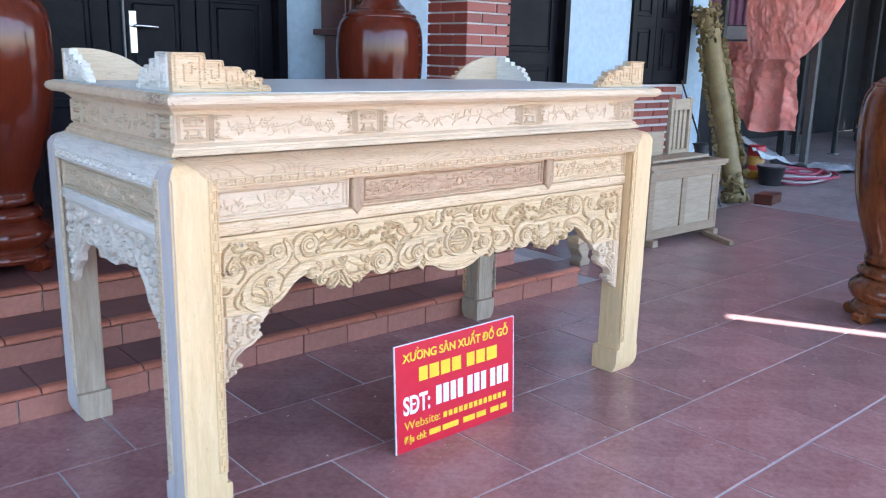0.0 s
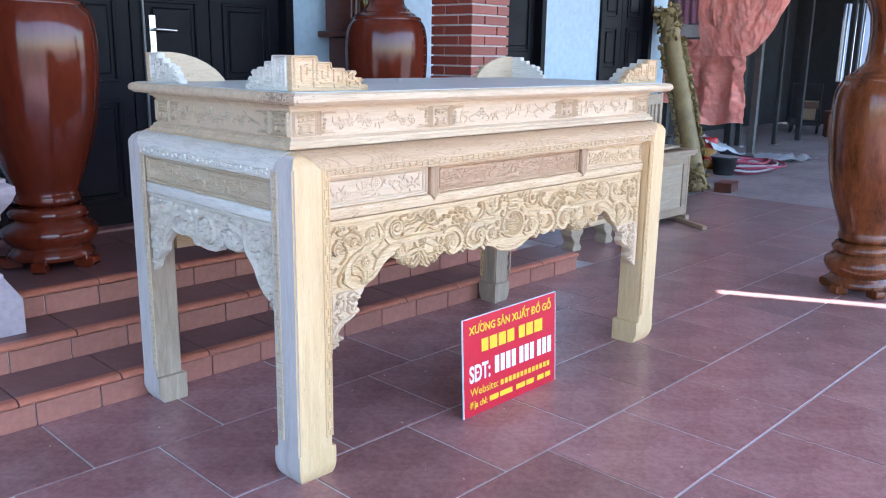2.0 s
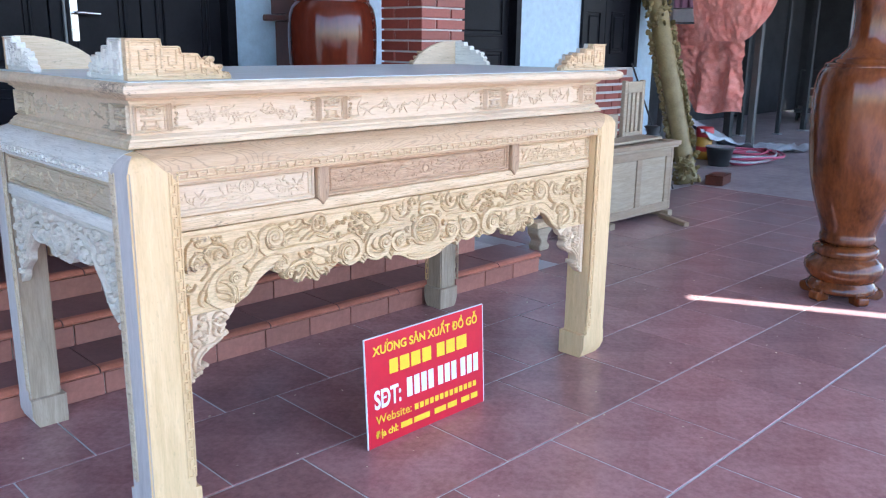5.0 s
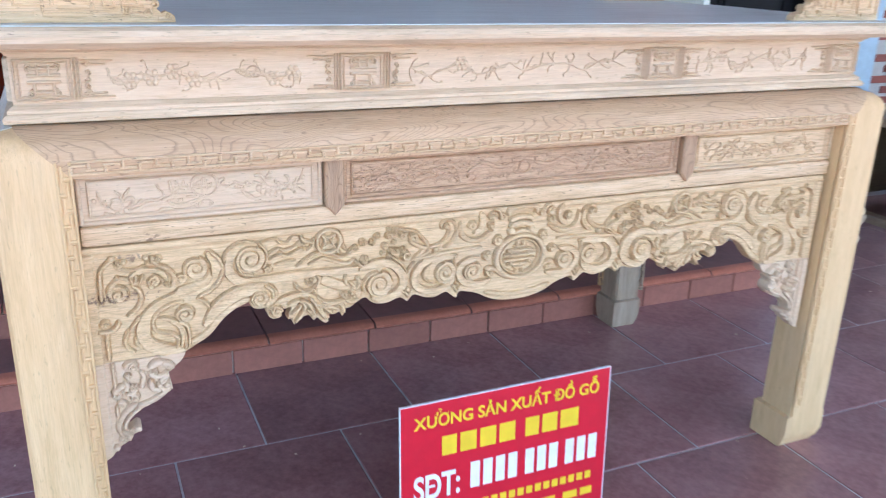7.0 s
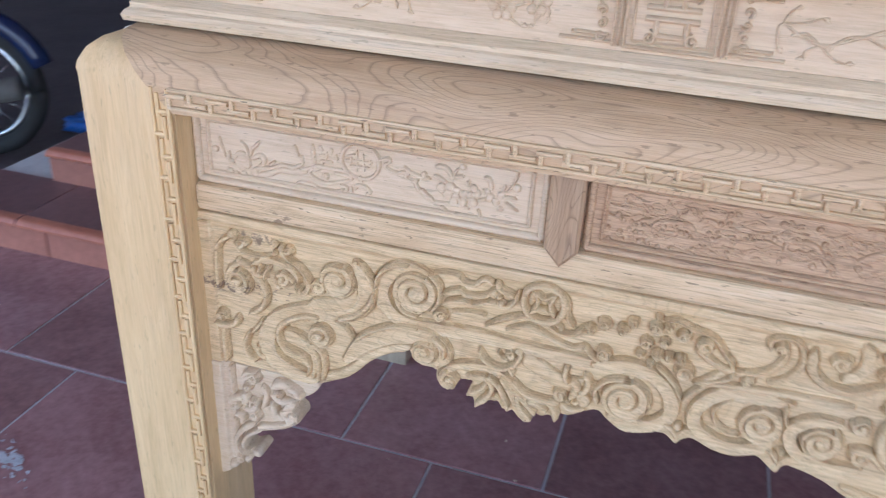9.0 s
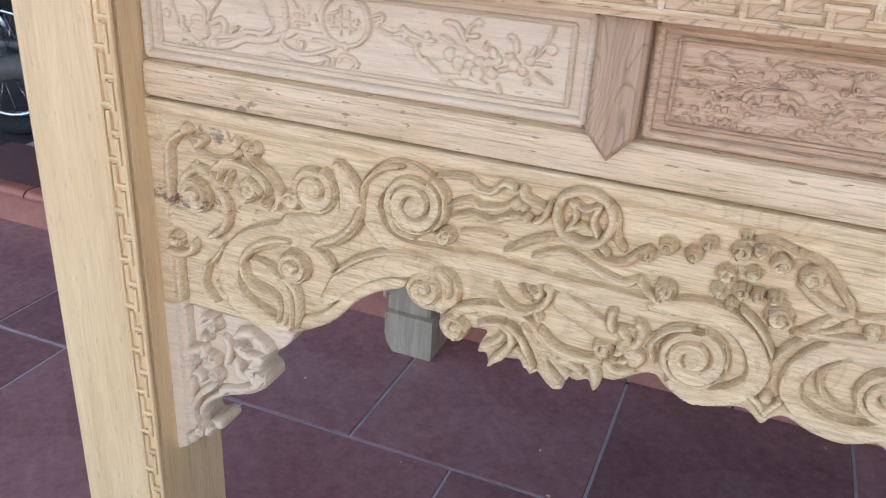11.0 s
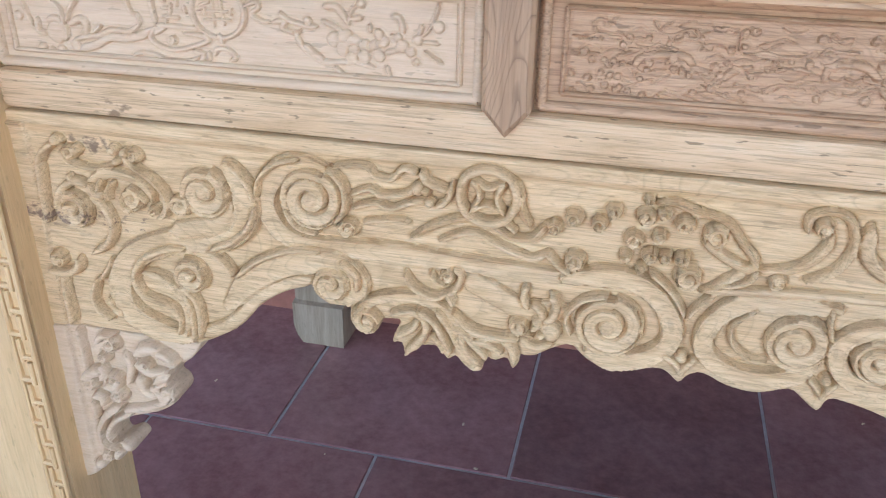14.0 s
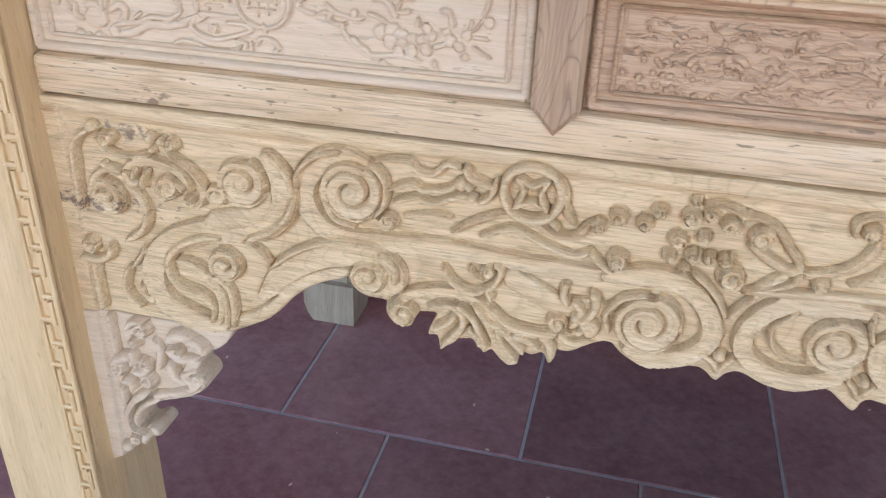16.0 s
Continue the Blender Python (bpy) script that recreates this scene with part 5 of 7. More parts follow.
def seal_panel():
    """Two seals on a gnarled bough with a flowering branch beside them."""
    F = low_field(-0.935, -0.511, 12)
    # stalks, petals and the gnarled bough
    band(F, [(-0.922, 0.974), (-0.919, 0.959), (-0.913, 0.946), (-0.903, 0.941)], 0.0019, 0.0026)
    band(F, [(-0.909, 0.956), (-0.910, 0.945), (-0.903, 0.942)], 0.0024, 0.0026)
    band(F, [(-0.898, 0.955), (-0.887, 0.955), (-0.882, 0.948), (-0.883, 0.938)], 0.0039, 0.0026)
    band(F, [(-0.875, 0.952), (-0.865, 0.958), (-0.859, 0.955), (-0.860, 0.947), (-0.867, 0.941)], 0.0032, 0.0026)
    band(F, [(-0.881, 0.952), (-0.883, 0.965), (-0.891, 0.973)], 0.0018, 0.0026)
    band(F, [(-0.878, 0.955), (-0.874, 0.965), (-0.864, 0.977)], 0.0018, 0.0026)
    band(F, [(-0.871, 0.930), (-0.852, 0.935), (-0.836, 0.943), (-0.815, 0.944), (-0.795, 0.950), (-0.777, 0.957)], 0.0039, 0.0026)
    band(F, [(-0.877, 0.936), (-0.864, 0.941), (-0.848, 0.944), (-0.833, 0.950), (-0.815, 0.950), (-0.803, 0.957)], 0.0024, 0.0026)
    band(F, [(-0.815, 0.980), (-0.810, 0.967), (-0.805, 0.966)], 0.0018, 0.0026)
    band(F, [(-0.805, 0.967), (-0.803, 0.957)], 0.0018, 0.0026)
    band(F, [(-0.851, 0.947), (-0.843, 0.953)], 0.0018, 0.0026)
    band(F, [(-0.817, 0.925), (-0.807, 0.931), (-0.793, 0.931), (-0.778, 0.927), (-0.755, 0.928), (-0.747, 0.933)], 0.0018, 0.0026)
    boss(F, -0.929, 0.957, 0.0045, 0.0024)
    boss(F, -0.891, 0.944, 0.0097, 0.0024)
    boss(F, -0.909, 0.928, 0.0048, 0.0024)
    boss(F, -0.900, 0.926, 0.0045, 0.0024)
    boss(F, -0.889, 0.928, 0.0045, 0.0024)
    boss(F, -0.873, 0.933, 0.0052, 0.0024)
    # square seal and round seal
    band(F, [(-0.790, 0.984), (-0.789, 0.973), (-0.787, 0.959)], 0.0024, 0.0026)
    band(F, [(-0.786, 0.958), (-0.766, 0.957), (-0.742, 0.957)], 0.0022, 0.0026)
    band(F, [(-0.780, 0.984), (-0.776, 0.978)], 0.0018, 0.0022)
    band(F, [(-0.779, 0.973), (-0.775, 0.973), (-0.771, 0.973)], 0.0016, 0.0020)
    band(F, [(-0.770, 0.977), (-0.771, 0.972), (-0.772, 0.967)], 0.0014, 0.0020)
    band(F, [(-0.764, 0.983), (-0.764, 0.979), (-0.765, 0.975)], 0.0014, 0.0020)
    band(F, [(-0.780, 0.965), (-0.771, 0.965), (-0.763, 0.965)], 0.0016, 0.0020)
    band(F, [(-0.758, 0.976), (-0.757, 0.972), (-0.756, 0.969)], 0.0014, 0.0020)
    band(F, [(-0.777, 0.960), (-0.776, 0.962), (-0.776, 0.964)], 0.0014, 0.0020)
    hoop(F, -0.725, 0.973, 0.0250, 0.0022, 0.0030, 0.92)
    band(F, [(-0.730, 0.986), (-0.730, 0.972), (-0.730, 0.959)], 0.0014, 0.0020)
    band(F, [(-0.722, 0.983), (-0.721, 0.972), (-0.720, 0.961)], 0.0014, 0.0020)
    band(F, [(-0.746, 0.972), (-0.728, 0.973), (-0.710, 0.973)], 0.0014, 0.0020)
    band(F, [(-0.743, 0.977), (-0.737, 0.979), (-0.732, 0.981)], 0.0014, 0.0020)
    band(F, [(-0.740, 0.965), (-0.727, 0.966), (-0.714, 0.966)], 0.0014, 0.0020)
    band(F, [(-0.737, 0.976), (-0.738, 0.972), (-0.738, 0.969)], 0.0014, 0.0020)
    band(F, [(-0.712, 0.976), (-0.713, 0.973), (-0.713, 0.970)], 0.0014, 0.0020)
    # leaf below the seals
    band(F, [(-0.789, 0.953), (-0.794, 0.946), (-0.786, 0.939), (-0.772, 0.936), (-0.754, 0.940), (-0.737, 0.947), (-0.743, 0.951), (-0.760, 0.952)], 0.0022, 0.0026)
    scroll(F, -0.773, 0.945, 0.0054, 1.2, 60, -1, 0.0026)
    band(F, [(-0.752, 0.937), (-0.743, 0.934), (-0.746, 0.929)], 0.0022, 0.0024)
    band(F, [(-0.738, 0.937), (-0.737, 0.929)], 0.0018, 0.0024)
    band(F, [(-0.732, 0.934), (-0.729, 0.940), (-0.719, 0.940), (-0.712, 0.934), (-0.717, 0.930)], 0.0022, 0.0024)
    band(F, [(-0.726, 0.953), (-0.723, 0.946)], 0.0022, 0.0024)
    # flowering branch
    band(F, [(-0.699, 0.979), (-0.689, 0.983), (-0.686, 0.979), (-0.693, 0.973), (-0.683, 0.967), (-0.675, 0.967)], 0.0020, 0.0027)
    band(F, [(-0.675, 0.967), (-0.662, 0.969), (-0.665, 0.963), (-0.654, 0.959), (-0.649, 0.962)], 0.0022, 0.0027)
    band(F, [(-0.667, 0.976), (-0.660, 0.970), (-0.644, 0.966), (-0.634, 0.966)], 0.0020, 0.0027)
    band(F, [(-0.653, 0.959), (-0.649, 0.950), (-0.638, 0.941), (-0.625, 0.936), (-0.600, 0.938), (-0.584, 0.935)], 0.0025, 0.0027)
    band(F, [(-0.645, 0.950), (-0.638, 0.944), (-0.629, 0.938)], 0.0025, 0.0027)
    band(F, [(-0.629, 0.971), (-0.620, 0.968), (-0.611, 0.962)], 0.0020, 0.0027)
    band(F, [(-0.627, 0.983), (-0.615, 0.983), (-0.605, 0.970)], 0.0030, 0.0027)
    band(F, [(-0.604, 0.972), (-0.602, 0.981), (-0.596, 0.986)], 0.0015, 0.0027)
    band(F, [(-0.602, 0.974), (-0.597, 0.975), (-0.593, 0.976)], 0.0025, 0.0027)
    band(F, [(-0.572, 0.936), (-0.570, 0.929), (-0.568, 0.923)], 0.0020, 0.0027)
    band(F, [(-0.619, 0.932), (-0.614, 0.928), (-0.610, 0.925)], 0.0025, 0.0027)
    band(F, [(-0.586, 0.971), (-0.586, 0.967), (-0.586, 0.964)], 0.0020, 0.0027)
    band(F, [(-0.566, 0.979), (-0.560, 0.977), (-0.557, 0.966)], 0.0025, 0.0027)
    band(F, [(-0.541, 0.973), (-0.542, 0.968), (-0.545, 0.962)], 0.0018, 0.0027)
    band(F, [(-0.545, 0.961), (-0.536, 0.968), (-0.530, 0.979), (-0.526, 0.992)], 0.0013, 0.0027)
    band(F, [(-0.540, 0.959), (-0.533, 0.959), (-0.527, 0.958)], 0.0018, 0.0027)
    band(F, [(-0.539, 0.952), (-0.532, 0.948), (-0.524, 0.943)], 0.0013, 0.0027)
    band(F, [(-0.573, 0.948), (-0.563, 0.951), (-0.555, 0.954)], 0.0025, 0.0027)
    band(F, [(-0.568, 0.963), (-0.565, 0.962), (-0.562, 0.962)], 0.0018, 0.0027)
    boss(F, -0.642, 0.970, 0.0035, 0.0026)
    boss(F, -0.594, 0.987, 0.0040, 0.0026)
    boss(F, -0.618, 0.956, 0.0070, 0.0026)
    boss(F, -0.608, 0.959, 0.0065, 0.0026)
    boss(F, -0.600, 0.954, 0.0065, 0.0026)
    boss(F, -0.610, 0.948, 0.0065, 0.0026)
    boss(F, -0.600, 0.947, 0.0055, 0.0026)
    boss(F, -0.590, 0.952, 0.0058, 0.0026)
    boss(F, -0.582, 0.953, 0.0054, 0.0026)
    boss(F, -0.592, 0.943, 0.0055, 0.0026)
    boss(F, -0.603, 0.941, 0.0050, 0.0026)
    boss(F, -0.579, 0.945, 0.0055, 0.0026)
    boss(F, -0.575, 0.957, 0.0050, 0.0026)
    boss(F, -0.579, 0.963, 0.0045, 0.0026)
    boss(F, -0.562, 0.961, 0.0040, 0.0026)
    boss(F, -0.558, 0.954, 0.0055, 0.0026)
    boss(F, -0.551, 0.950, 0.0045, 0.0026)
    boss(F, -0.545, 0.960, 0.0045, 0.0026)
    boss(F, -0.546, 0.942, 0.0031, 0.0026)
    boss(F, -0.527, 0.972, 0.0050, 0.0026)
    return F


def dragon_panel():
    """Coiled bodies among curls of spray, the same on both sides of the middle."""
    F = low_field(-0.4185, -0.005, 13)
    # coiled bodies
    band(F, [(-0.366, 0.945), (-0.365, 0.956), (-0.357, 0.961), (-0.342, 0.963), (-0.328, 0.962), (-0.321, 0.954), (-0.312, 0.949), (-0.300, 0.947), (-0.291, 0.954), (-0.279, 0.958)], 0.0031, 0.0026)
    band(F, [(-0.226, 0.951), (-0.223, 0.961), (-0.210, 0.965), (-0.197, 0.963), (-0.187, 0.954), (-0.179, 0.944), (-0.171, 0.940)], 0.0032, 0.0026)
    band(F, [(-0.205, 0.974), (-0.223, 0.973), (-0.243, 0.968), (-0.264, 0.967), (-0.286, 0.968)], 0.0016, 0.0026)
    band(F, [(-0.381, 0.959), (-0.373, 0.962), (-0.362, 0.966), (-0.347, 0.969), (-0.335, 0.967)], 0.0018, 0.0026)
    band(F, [(-0.326, 0.983), (-0.319, 0.975), (-0.310, 0.968)], 0.0014, 0.0026)
    band(F, [(-0.355, 0.988), (-0.352, 0.983), (-0.347, 0.979)], 0.0013, 0.0026)
    band(F, [(-0.288, 0.987), (-0.290, 0.979), (-0.290, 0.970)], 0.0013, 0.0026)
    band(F, [(-0.401, 0.981), (-0.398, 0.976), (-0.394, 0.971)], 0.0014, 0.0026)
    band(F, [(-0.428, 0.963), (-0.411, 0.959), (-0.395, 0.961)], 0.0013, 0.0026)
    band(F, [(-0.431, 0.975), (-0.414, 0.973), (-0.396, 0.975)], 0.0012, 0.0026)
    band(F, [(-0.340, 0.973), (-0.330, 0.976), (-0.317, 0.976)], 0.0016, 0.0026)
    band(F, [(-0.314, 0.941), (-0.300, 0.935), (-0.280, 0.930)], 0.0013, 0.0026)
    band(F, [(-0.262, 0.956), (-0.246, 0.959), (-0.233, 0.956)], 0.0016, 0.0026)
    band(F, [(-0.282, 0.943), (-0.268, 0.940), (-0.260, 0.944)], 0.0022, 0.0026)
    band(F, [(-0.345, 0.932), (-0.329, 0.931), (-0.315, 0.926)], 0.0018, 0.0026)
    band(F, [(-0.212, 0.955), (-0.203, 0.953), (-0.198, 0.957)], 0.0012, 0.0026)
    # curls of spray
    scroll(F, -0.400, 0.931, 0.0040, 1.2, 0, 1, 0.0026)
    scroll(F, -0.389, 0.935, 0.0040, 1.2, 67, -1, 0.0026)
    scroll(F, -0.379, 0.932, 0.0040, 1.2, 134, 1, 0.0026)
    scroll(F, -0.387, 0.926, 0.0035, 1.2, 201, -1, 0.0026)
    scroll(F, -0.399, 0.924, 0.0031, 1.2, 268, 1, 0.0026)
    scroll(F, -0.370, 0.932, 0.0036, 1.2, 335, -1, 0.0026)
    scroll(F, -0.358, 0.929, 0.0036, 1.2, 42, 1, 0.0026)
    scroll(F, -0.347, 0.928, 0.0032, 1.2, 109, -1, 0.0026)
    scroll(F, -0.385, 0.943, 0.0040, 1.2, 176, 1, 0.0026)
    scroll(F, -0.392, 0.945, 0.0031, 1.2, 243, -1, 0.0026)
    scroll(F, -0.417, 0.943, 0.0035, 1.2, 310, 1, 0.0026)
    scroll(F, -0.414, 0.929, 0.0036, 1.2, 17, -1, 0.0026)
    scroll(F, -0.426, 0.933, 0.0035, 1.2, 84, 1, 0.0026)
    scroll(F, -0.376, 0.953, 0.0036, 1.2, 151, -1, 0.0026)
    scroll(F, -0.312, 0.971, 0.0036, 1.2, 218, 1, 0.0026)
    scroll(F, -0.324, 0.949, 0.0036, 1.2, 285, -1, 0.0026)
    scroll(F, -0.341, 0.976, 0.0036, 1.2, 352, 1, 0.0026)
    scroll(F, -0.358, 0.975, 0.0032, 1.2, 59, -1, 0.0026)
    scroll(F, -0.286, 0.973, 0.0031, 1.2, 126, 1, 0.0026)
    scroll(F, -0.278, 0.950, 0.0032, 1.2, 193, -1, 0.0026)
    scroll(F, -0.263, 0.962, 0.0028, 1.2, 260, 1, 0.0026)
    scroll(F, -0.251, 0.964, 0.0028, 1.2, 327, -1, 0.0026)
    scroll(F, -0.297, 0.959, 0.0031, 1.2, 34, 1, 0.0026)
    scroll(F, -0.331, 0.951, 0.0040, 1.2, 101, -1, 0.0026)
    scroll(F, -0.423, 0.924, 0.0035, 1.2, 168, 1, 0.0026)
    scroll(F, -0.341, 0.957, 0.0031, 1.2, 235, -1, 0.0026)
    scroll(F, -0.288, 0.943, 0.0027, 1.2, 302, 1, 0.0026)
    rnd = random.Random(5)
    # flowing water and cloud lines between the bodies
    for k in range(120):
        u, z = rnd.uniform(-0.415, -0.03), rnd.uniform(0.932, 0.989)
        l, a, lift = rnd.uniform(0.010, 0.030), rnd.uniform(0, 6.28), rnd.uniform(-0.006, 0.006)
        way = [(u + l * q, z + lift * q + 0.0022 * math.sin(a + 5.5 * q)) for q in (0, 0.33, 0.66, 1)]
        band(F, [(p, min(0.991, max(0.930, q))) for p, q in way], 0.0011, rnd.uniform(0.0006, 0.0011))
    for k in range(44):
        u, z = rnd.uniform(-0.41, -0.16), rnd.uniform(0.934, 0.986)
        if F.h[np.searchsorted(F.z, z), np.searchsorted(F.u, u)] < 0.0016:
            scroll(F, u, z, rnd.uniform(0.0028, 0.0045), 1.2, rnd.uniform(0, 360), rnd.choice((-1, 1)), 0.0020)
    for k in range(14):
        u, z = rnd.uniform(-0.15, -0.02), rnd.uniform(0.934, 0.986)
        scroll(F, u, z, rnd.uniform(0.004, 0.007), 1.2, rnd.uniform(0, 360), rnd.choice((-1, 1)), 0.0024)
    band(F, [(-0.150, 0.955), (-0.110, 0.972), (-0.070, 0.960), (-0.030, 0.968)], 0.0045, 0.0026)
    hoop(F, -0.005, 0.958, 0.014, 0.0025, 0.0030)
    return both_halves(F)


def relief_panel(x0, x1, k, half_d, mat, seed, label="", n=9, own=None):
    base = -half_d + 0.018
    p = part("panel", place(box(x0, x1, base, base + 0.02, 0.9095, 1.0125), k), mat, table, label)
    bm = bmesh.new()
    bead_frame(bm, x0 + 0.006, x1 - 0.006, 0.914, 1.006, base, 0.0045, 0.005)
    bead_frame(bm, x0 + 0.022, x1 - 0.022, 0.9255, 0.995, base, 0.0022, 0.003)
    part("moulding", place(bm, k), mat, p, smooth=60)
    if own:
        F = own()
        edge = [(F.u[0], F.z[0]), (F.u[-1], F.z[0]), (F.u[-1], F.z[-1]), (F.u[0], F.z[-1])]
        F.h[0, :] = F.h[-1, :] = F.h[:, 0] = F.h[:, -1] = -0.002
        me = cut_relief(F, edge, base - 0.0006, base + 0.0005)
        me.materials.append(mat)
        ob = new("relief", me)
        ob.parent = p
        tagged(ob, kind="stuff")
        return
    bm = bmesh.new()
    spray(bm, x0 + 0.045, x1 - 0.045, 0.931, 0.990, base, seed, n, 0.0030)
    part("relief", place(bm, k), mat, p, smooth=60, kind="stuff")


relief_panel(-0.960, -0.486, 0, HD, RAW_PALE, 3, "pale panel with low-relief seals and flowering branches", own=seal_panel)
relief_panel(-0.4445, 0.4345, 0, HD, RAW_PINK, 5, "reddish panel with low-relief dragons and clouds", own=dragon_panel)
relief_panel(0.476, 0.960, 0, HD, RAW_X, 7, "panel with low-relief blossom sprays", 8)
relief_panel(-0.960, 0.960, 2, HD, RAW_X, 9, "", 14)
for k in (1, -1):
    relief_panel(-IND + 0.001, IND - 0.001, k, HW, RAW_TAN, 11 + k, "tan end panel with low-relief sprays", 10)
for s in (-1, 1):
    u = s * 0.460 - 0.005
    bm = prism(bmesh.new(), [(u - 0.0205, 1.0128), (u - 0.0205, 0.912), (u, 0.889), (u + 0.0205, 0.912), (u + 0.0205, 1.0128)], -HD - 0.006, -HD + 0.03)
    bmesh.ops.bevel(bm, geom=[e for e in bm.edges if all(v.co.y < -HD for v in e.verts)], offset=0.004, segments=1, affect="EDGES")
    part("muntin", bm, RAW_FIGZ, table, "short pointed post between the panels")


# frieze relief
def longevity_square(bm, cx, base, half_w=0.048, z0=1.139, z1=1.219):
    bead_frame(bm, cx - half_w, cx + half_w, z0 + 0.004, z1 - 0.004, base, 0.002, 0.0056)
    bead_frame(bm, cx - half_w + 0.008, cx + half_w - 0.008, z0 + 0.010, z1 - 0.010, base, 0.0014, 0.003)
    zm = (z0 + z1) / 2
    for dz, l in ((0.020, 0.020), (0.008, 0.028), (-0.004, 0.028), (-0.022, 0.016)):
        ridge(bm, [(cx - l, zm + dz), (cx + l, zm + dz)], 0.003, 0.0056, base, (1, 1))
    for dx in (-0.016, 0.016):
        ridge(bm, [(cx + dx, zm - 0.024), (cx + dx, zm - 0.004)], 0.003, 0.0056, base, (1, 1))
        ridge(bm, [(cx + dx * 0.6, zm + 0.008), (cx + dx * 0.6, zm + 0.026)], 0.003, 0.0056, base, (1, 1))
        volute(bm, cx + dx * 1.4, zm - 0.024, 0.008, 1.2, 90, 1 if dx > 0 else -1, base, 0.002, 0.0056)
        volute(bm, cx + dx * 1.4, zm + 0.022, 0.007, 1.2, 270, 1 if dx > 0 else -1, base, 0.002, 0.0056)


def frieze_face(k, ln, half_d, squares, seed):
    base = -half_d
    xs = sorted(squares)
    bm = bmesh.new()
    for c in xs:
        longevity_square(bm, c, base)
    part("relief", place(bm, k), RAW_TAN if k in (1, -1) else RAW_PALE, table, "carved longevity squares", smooth=60, kind="stuff")
    bm = bmesh.new()
    for i, (a, b) in enumerate(zip(xs, xs[1:])):
        x0, x1 = a + 0.058, b - 0.058
        for xa, s in ((x0, 1), (x1, -1)):
            for d, l in ((0.0, 0.060), (0.007, 0.040)):
                ridge(bm, [(xa + s * d, 1.146 + d), (xa + s * (d + l), 1.146 + d)], 0.0018, 0.0042, base, (1, 1))
                ridge(bm, [(xa + s * d, 1.212 - d), (xa + s * (d + l), 1.212 - d)], 0.0018, 0.0042, base, (1, 1))
            for d in (-0.006, 0.0, 0.006):
                ridge(bm, [(xa - s * 0.004 + d, 1.142), (xa - s * 0.004 + d, 1.217)], 0.0016, 0.0042, base, (1, 1))
            for j in range(5):
                z = 1.152 + j * 0.013
                volute(bm, xa + s * 0.016, z, 0.006, 1.1, 90 * j, s, base, 0.0018, 0.0046)
        spray(bm, x0 + 0.05, x1 - 0.05, 1.150, 1.208, base, seed + i, max(4, int((x1 - x0) / 0.085)))
    part("relief", place(bm, k), RAW_TAN if k in (1, -1) else RAW_PALE, table, "carved blossom and branch sprays", smooth=60, kind="stuff")


frieze_face(0, FX, FY, (-FX + 0.055, -0.385, 0.385, FX - 0.055), 21)
frieze_face(2, FX, FY, (-FX + 0.055, -0.385, 0.385, FX - 0.055), 31)
frieze_face(-1, FY, FX, (-FY + 0.055, FY - 0.055), 41)
frieze_face(1, FY, FX, (-FY + 0.055, FY - 0.055), 43)


# stepped fretwork corner pieces on the top
STEPS = [(0, 0), (0.30, 0), (0.298, 0.012), (0.284, 0.020), (0.276, 0.016), (0.268, 0.024), (0.272, 0.032), (0.264, 0.040), (0.250, 0.037), (0.244, 0.046), (0.248, 0.054), (0.238, 0.062), (0.226, 0.058), (0.220, 0.050),
         (0.208, 0.056), (0.198, 0.070), (0.150, 0.070), (0.146, 0.088), (0.096, 0.088), (0.092, 0.107), (0, 0.107)]
SCROLLS = (((0.010, 0.015), (0.010, 0.098), (0.080, 0.098), (0.080, 0.030), (0.035, 0.030), (0.035, 0.075), (0.058, 0.075), (0.058, 0.050)), ((0.022, 0.015), (0.066, 0.015)),
        ((0.095, 0.030), (0.095, 0.080), (0.138, 0.080), (0.138, 0.040), (0.115, 0.040), (0.115, 0.062)), ((0.080, 0.030), (0.080, 0.013), (0.150, 0.013)), ((0.104, 0.026), (0.150, 0.026)),
        ((0.150, 0.026), (0.160, 0.026), (0.160, 0.063), (0.195, 0.063), (0.195, 0.030), (0.178, 0.030), (0.178, 0.046)), ((0.160, 0.013), (0.210, 0.013), (0.210, 0.040)),
        ((0.210, 0.030), (0.236, 0.030), (0.236, 0.046)), ((0.222, 0.013), (0.258, 0.013), (0.258, 0.028), (0.246, 0.028)), ((0.270, 0.006), (0.292, 0.006)))


def fretwork(bm, put, base, squeeze):
    """Interlocking squared scrolls filling the stepped outline; put turns the distance from the corner into u."""
    for key in SCROLLS:
        ridge(bm, [(put(a * squeeze), 1.2808 + z) for a, z in key], 0.0040, 0.0036, base, (1, 1))
    for a, z, r in ((0.264, 0.032, 0.008), (0.239, 0.053, 0.008), (0.286, 0.011, 0.007), (0.222, 0.044, 0.007), (0.250, 0.016, 0.010), (0.215, 0.022, 0.010)):
        volute(bm, put(a * squeeze), 1.2808 + z, r, 1.3, 90, -1, base, 0.002, 0.004)
    edge = [(put(a * squeeze), 1.2808 + max(0.003, b - 0.003)) for a, b in STEPS[14:]]
    for p, q in zip(edge, edge[1:]):
        ridge(bm, [p, q], 0.0022, 0.0036, base, (1, 1))


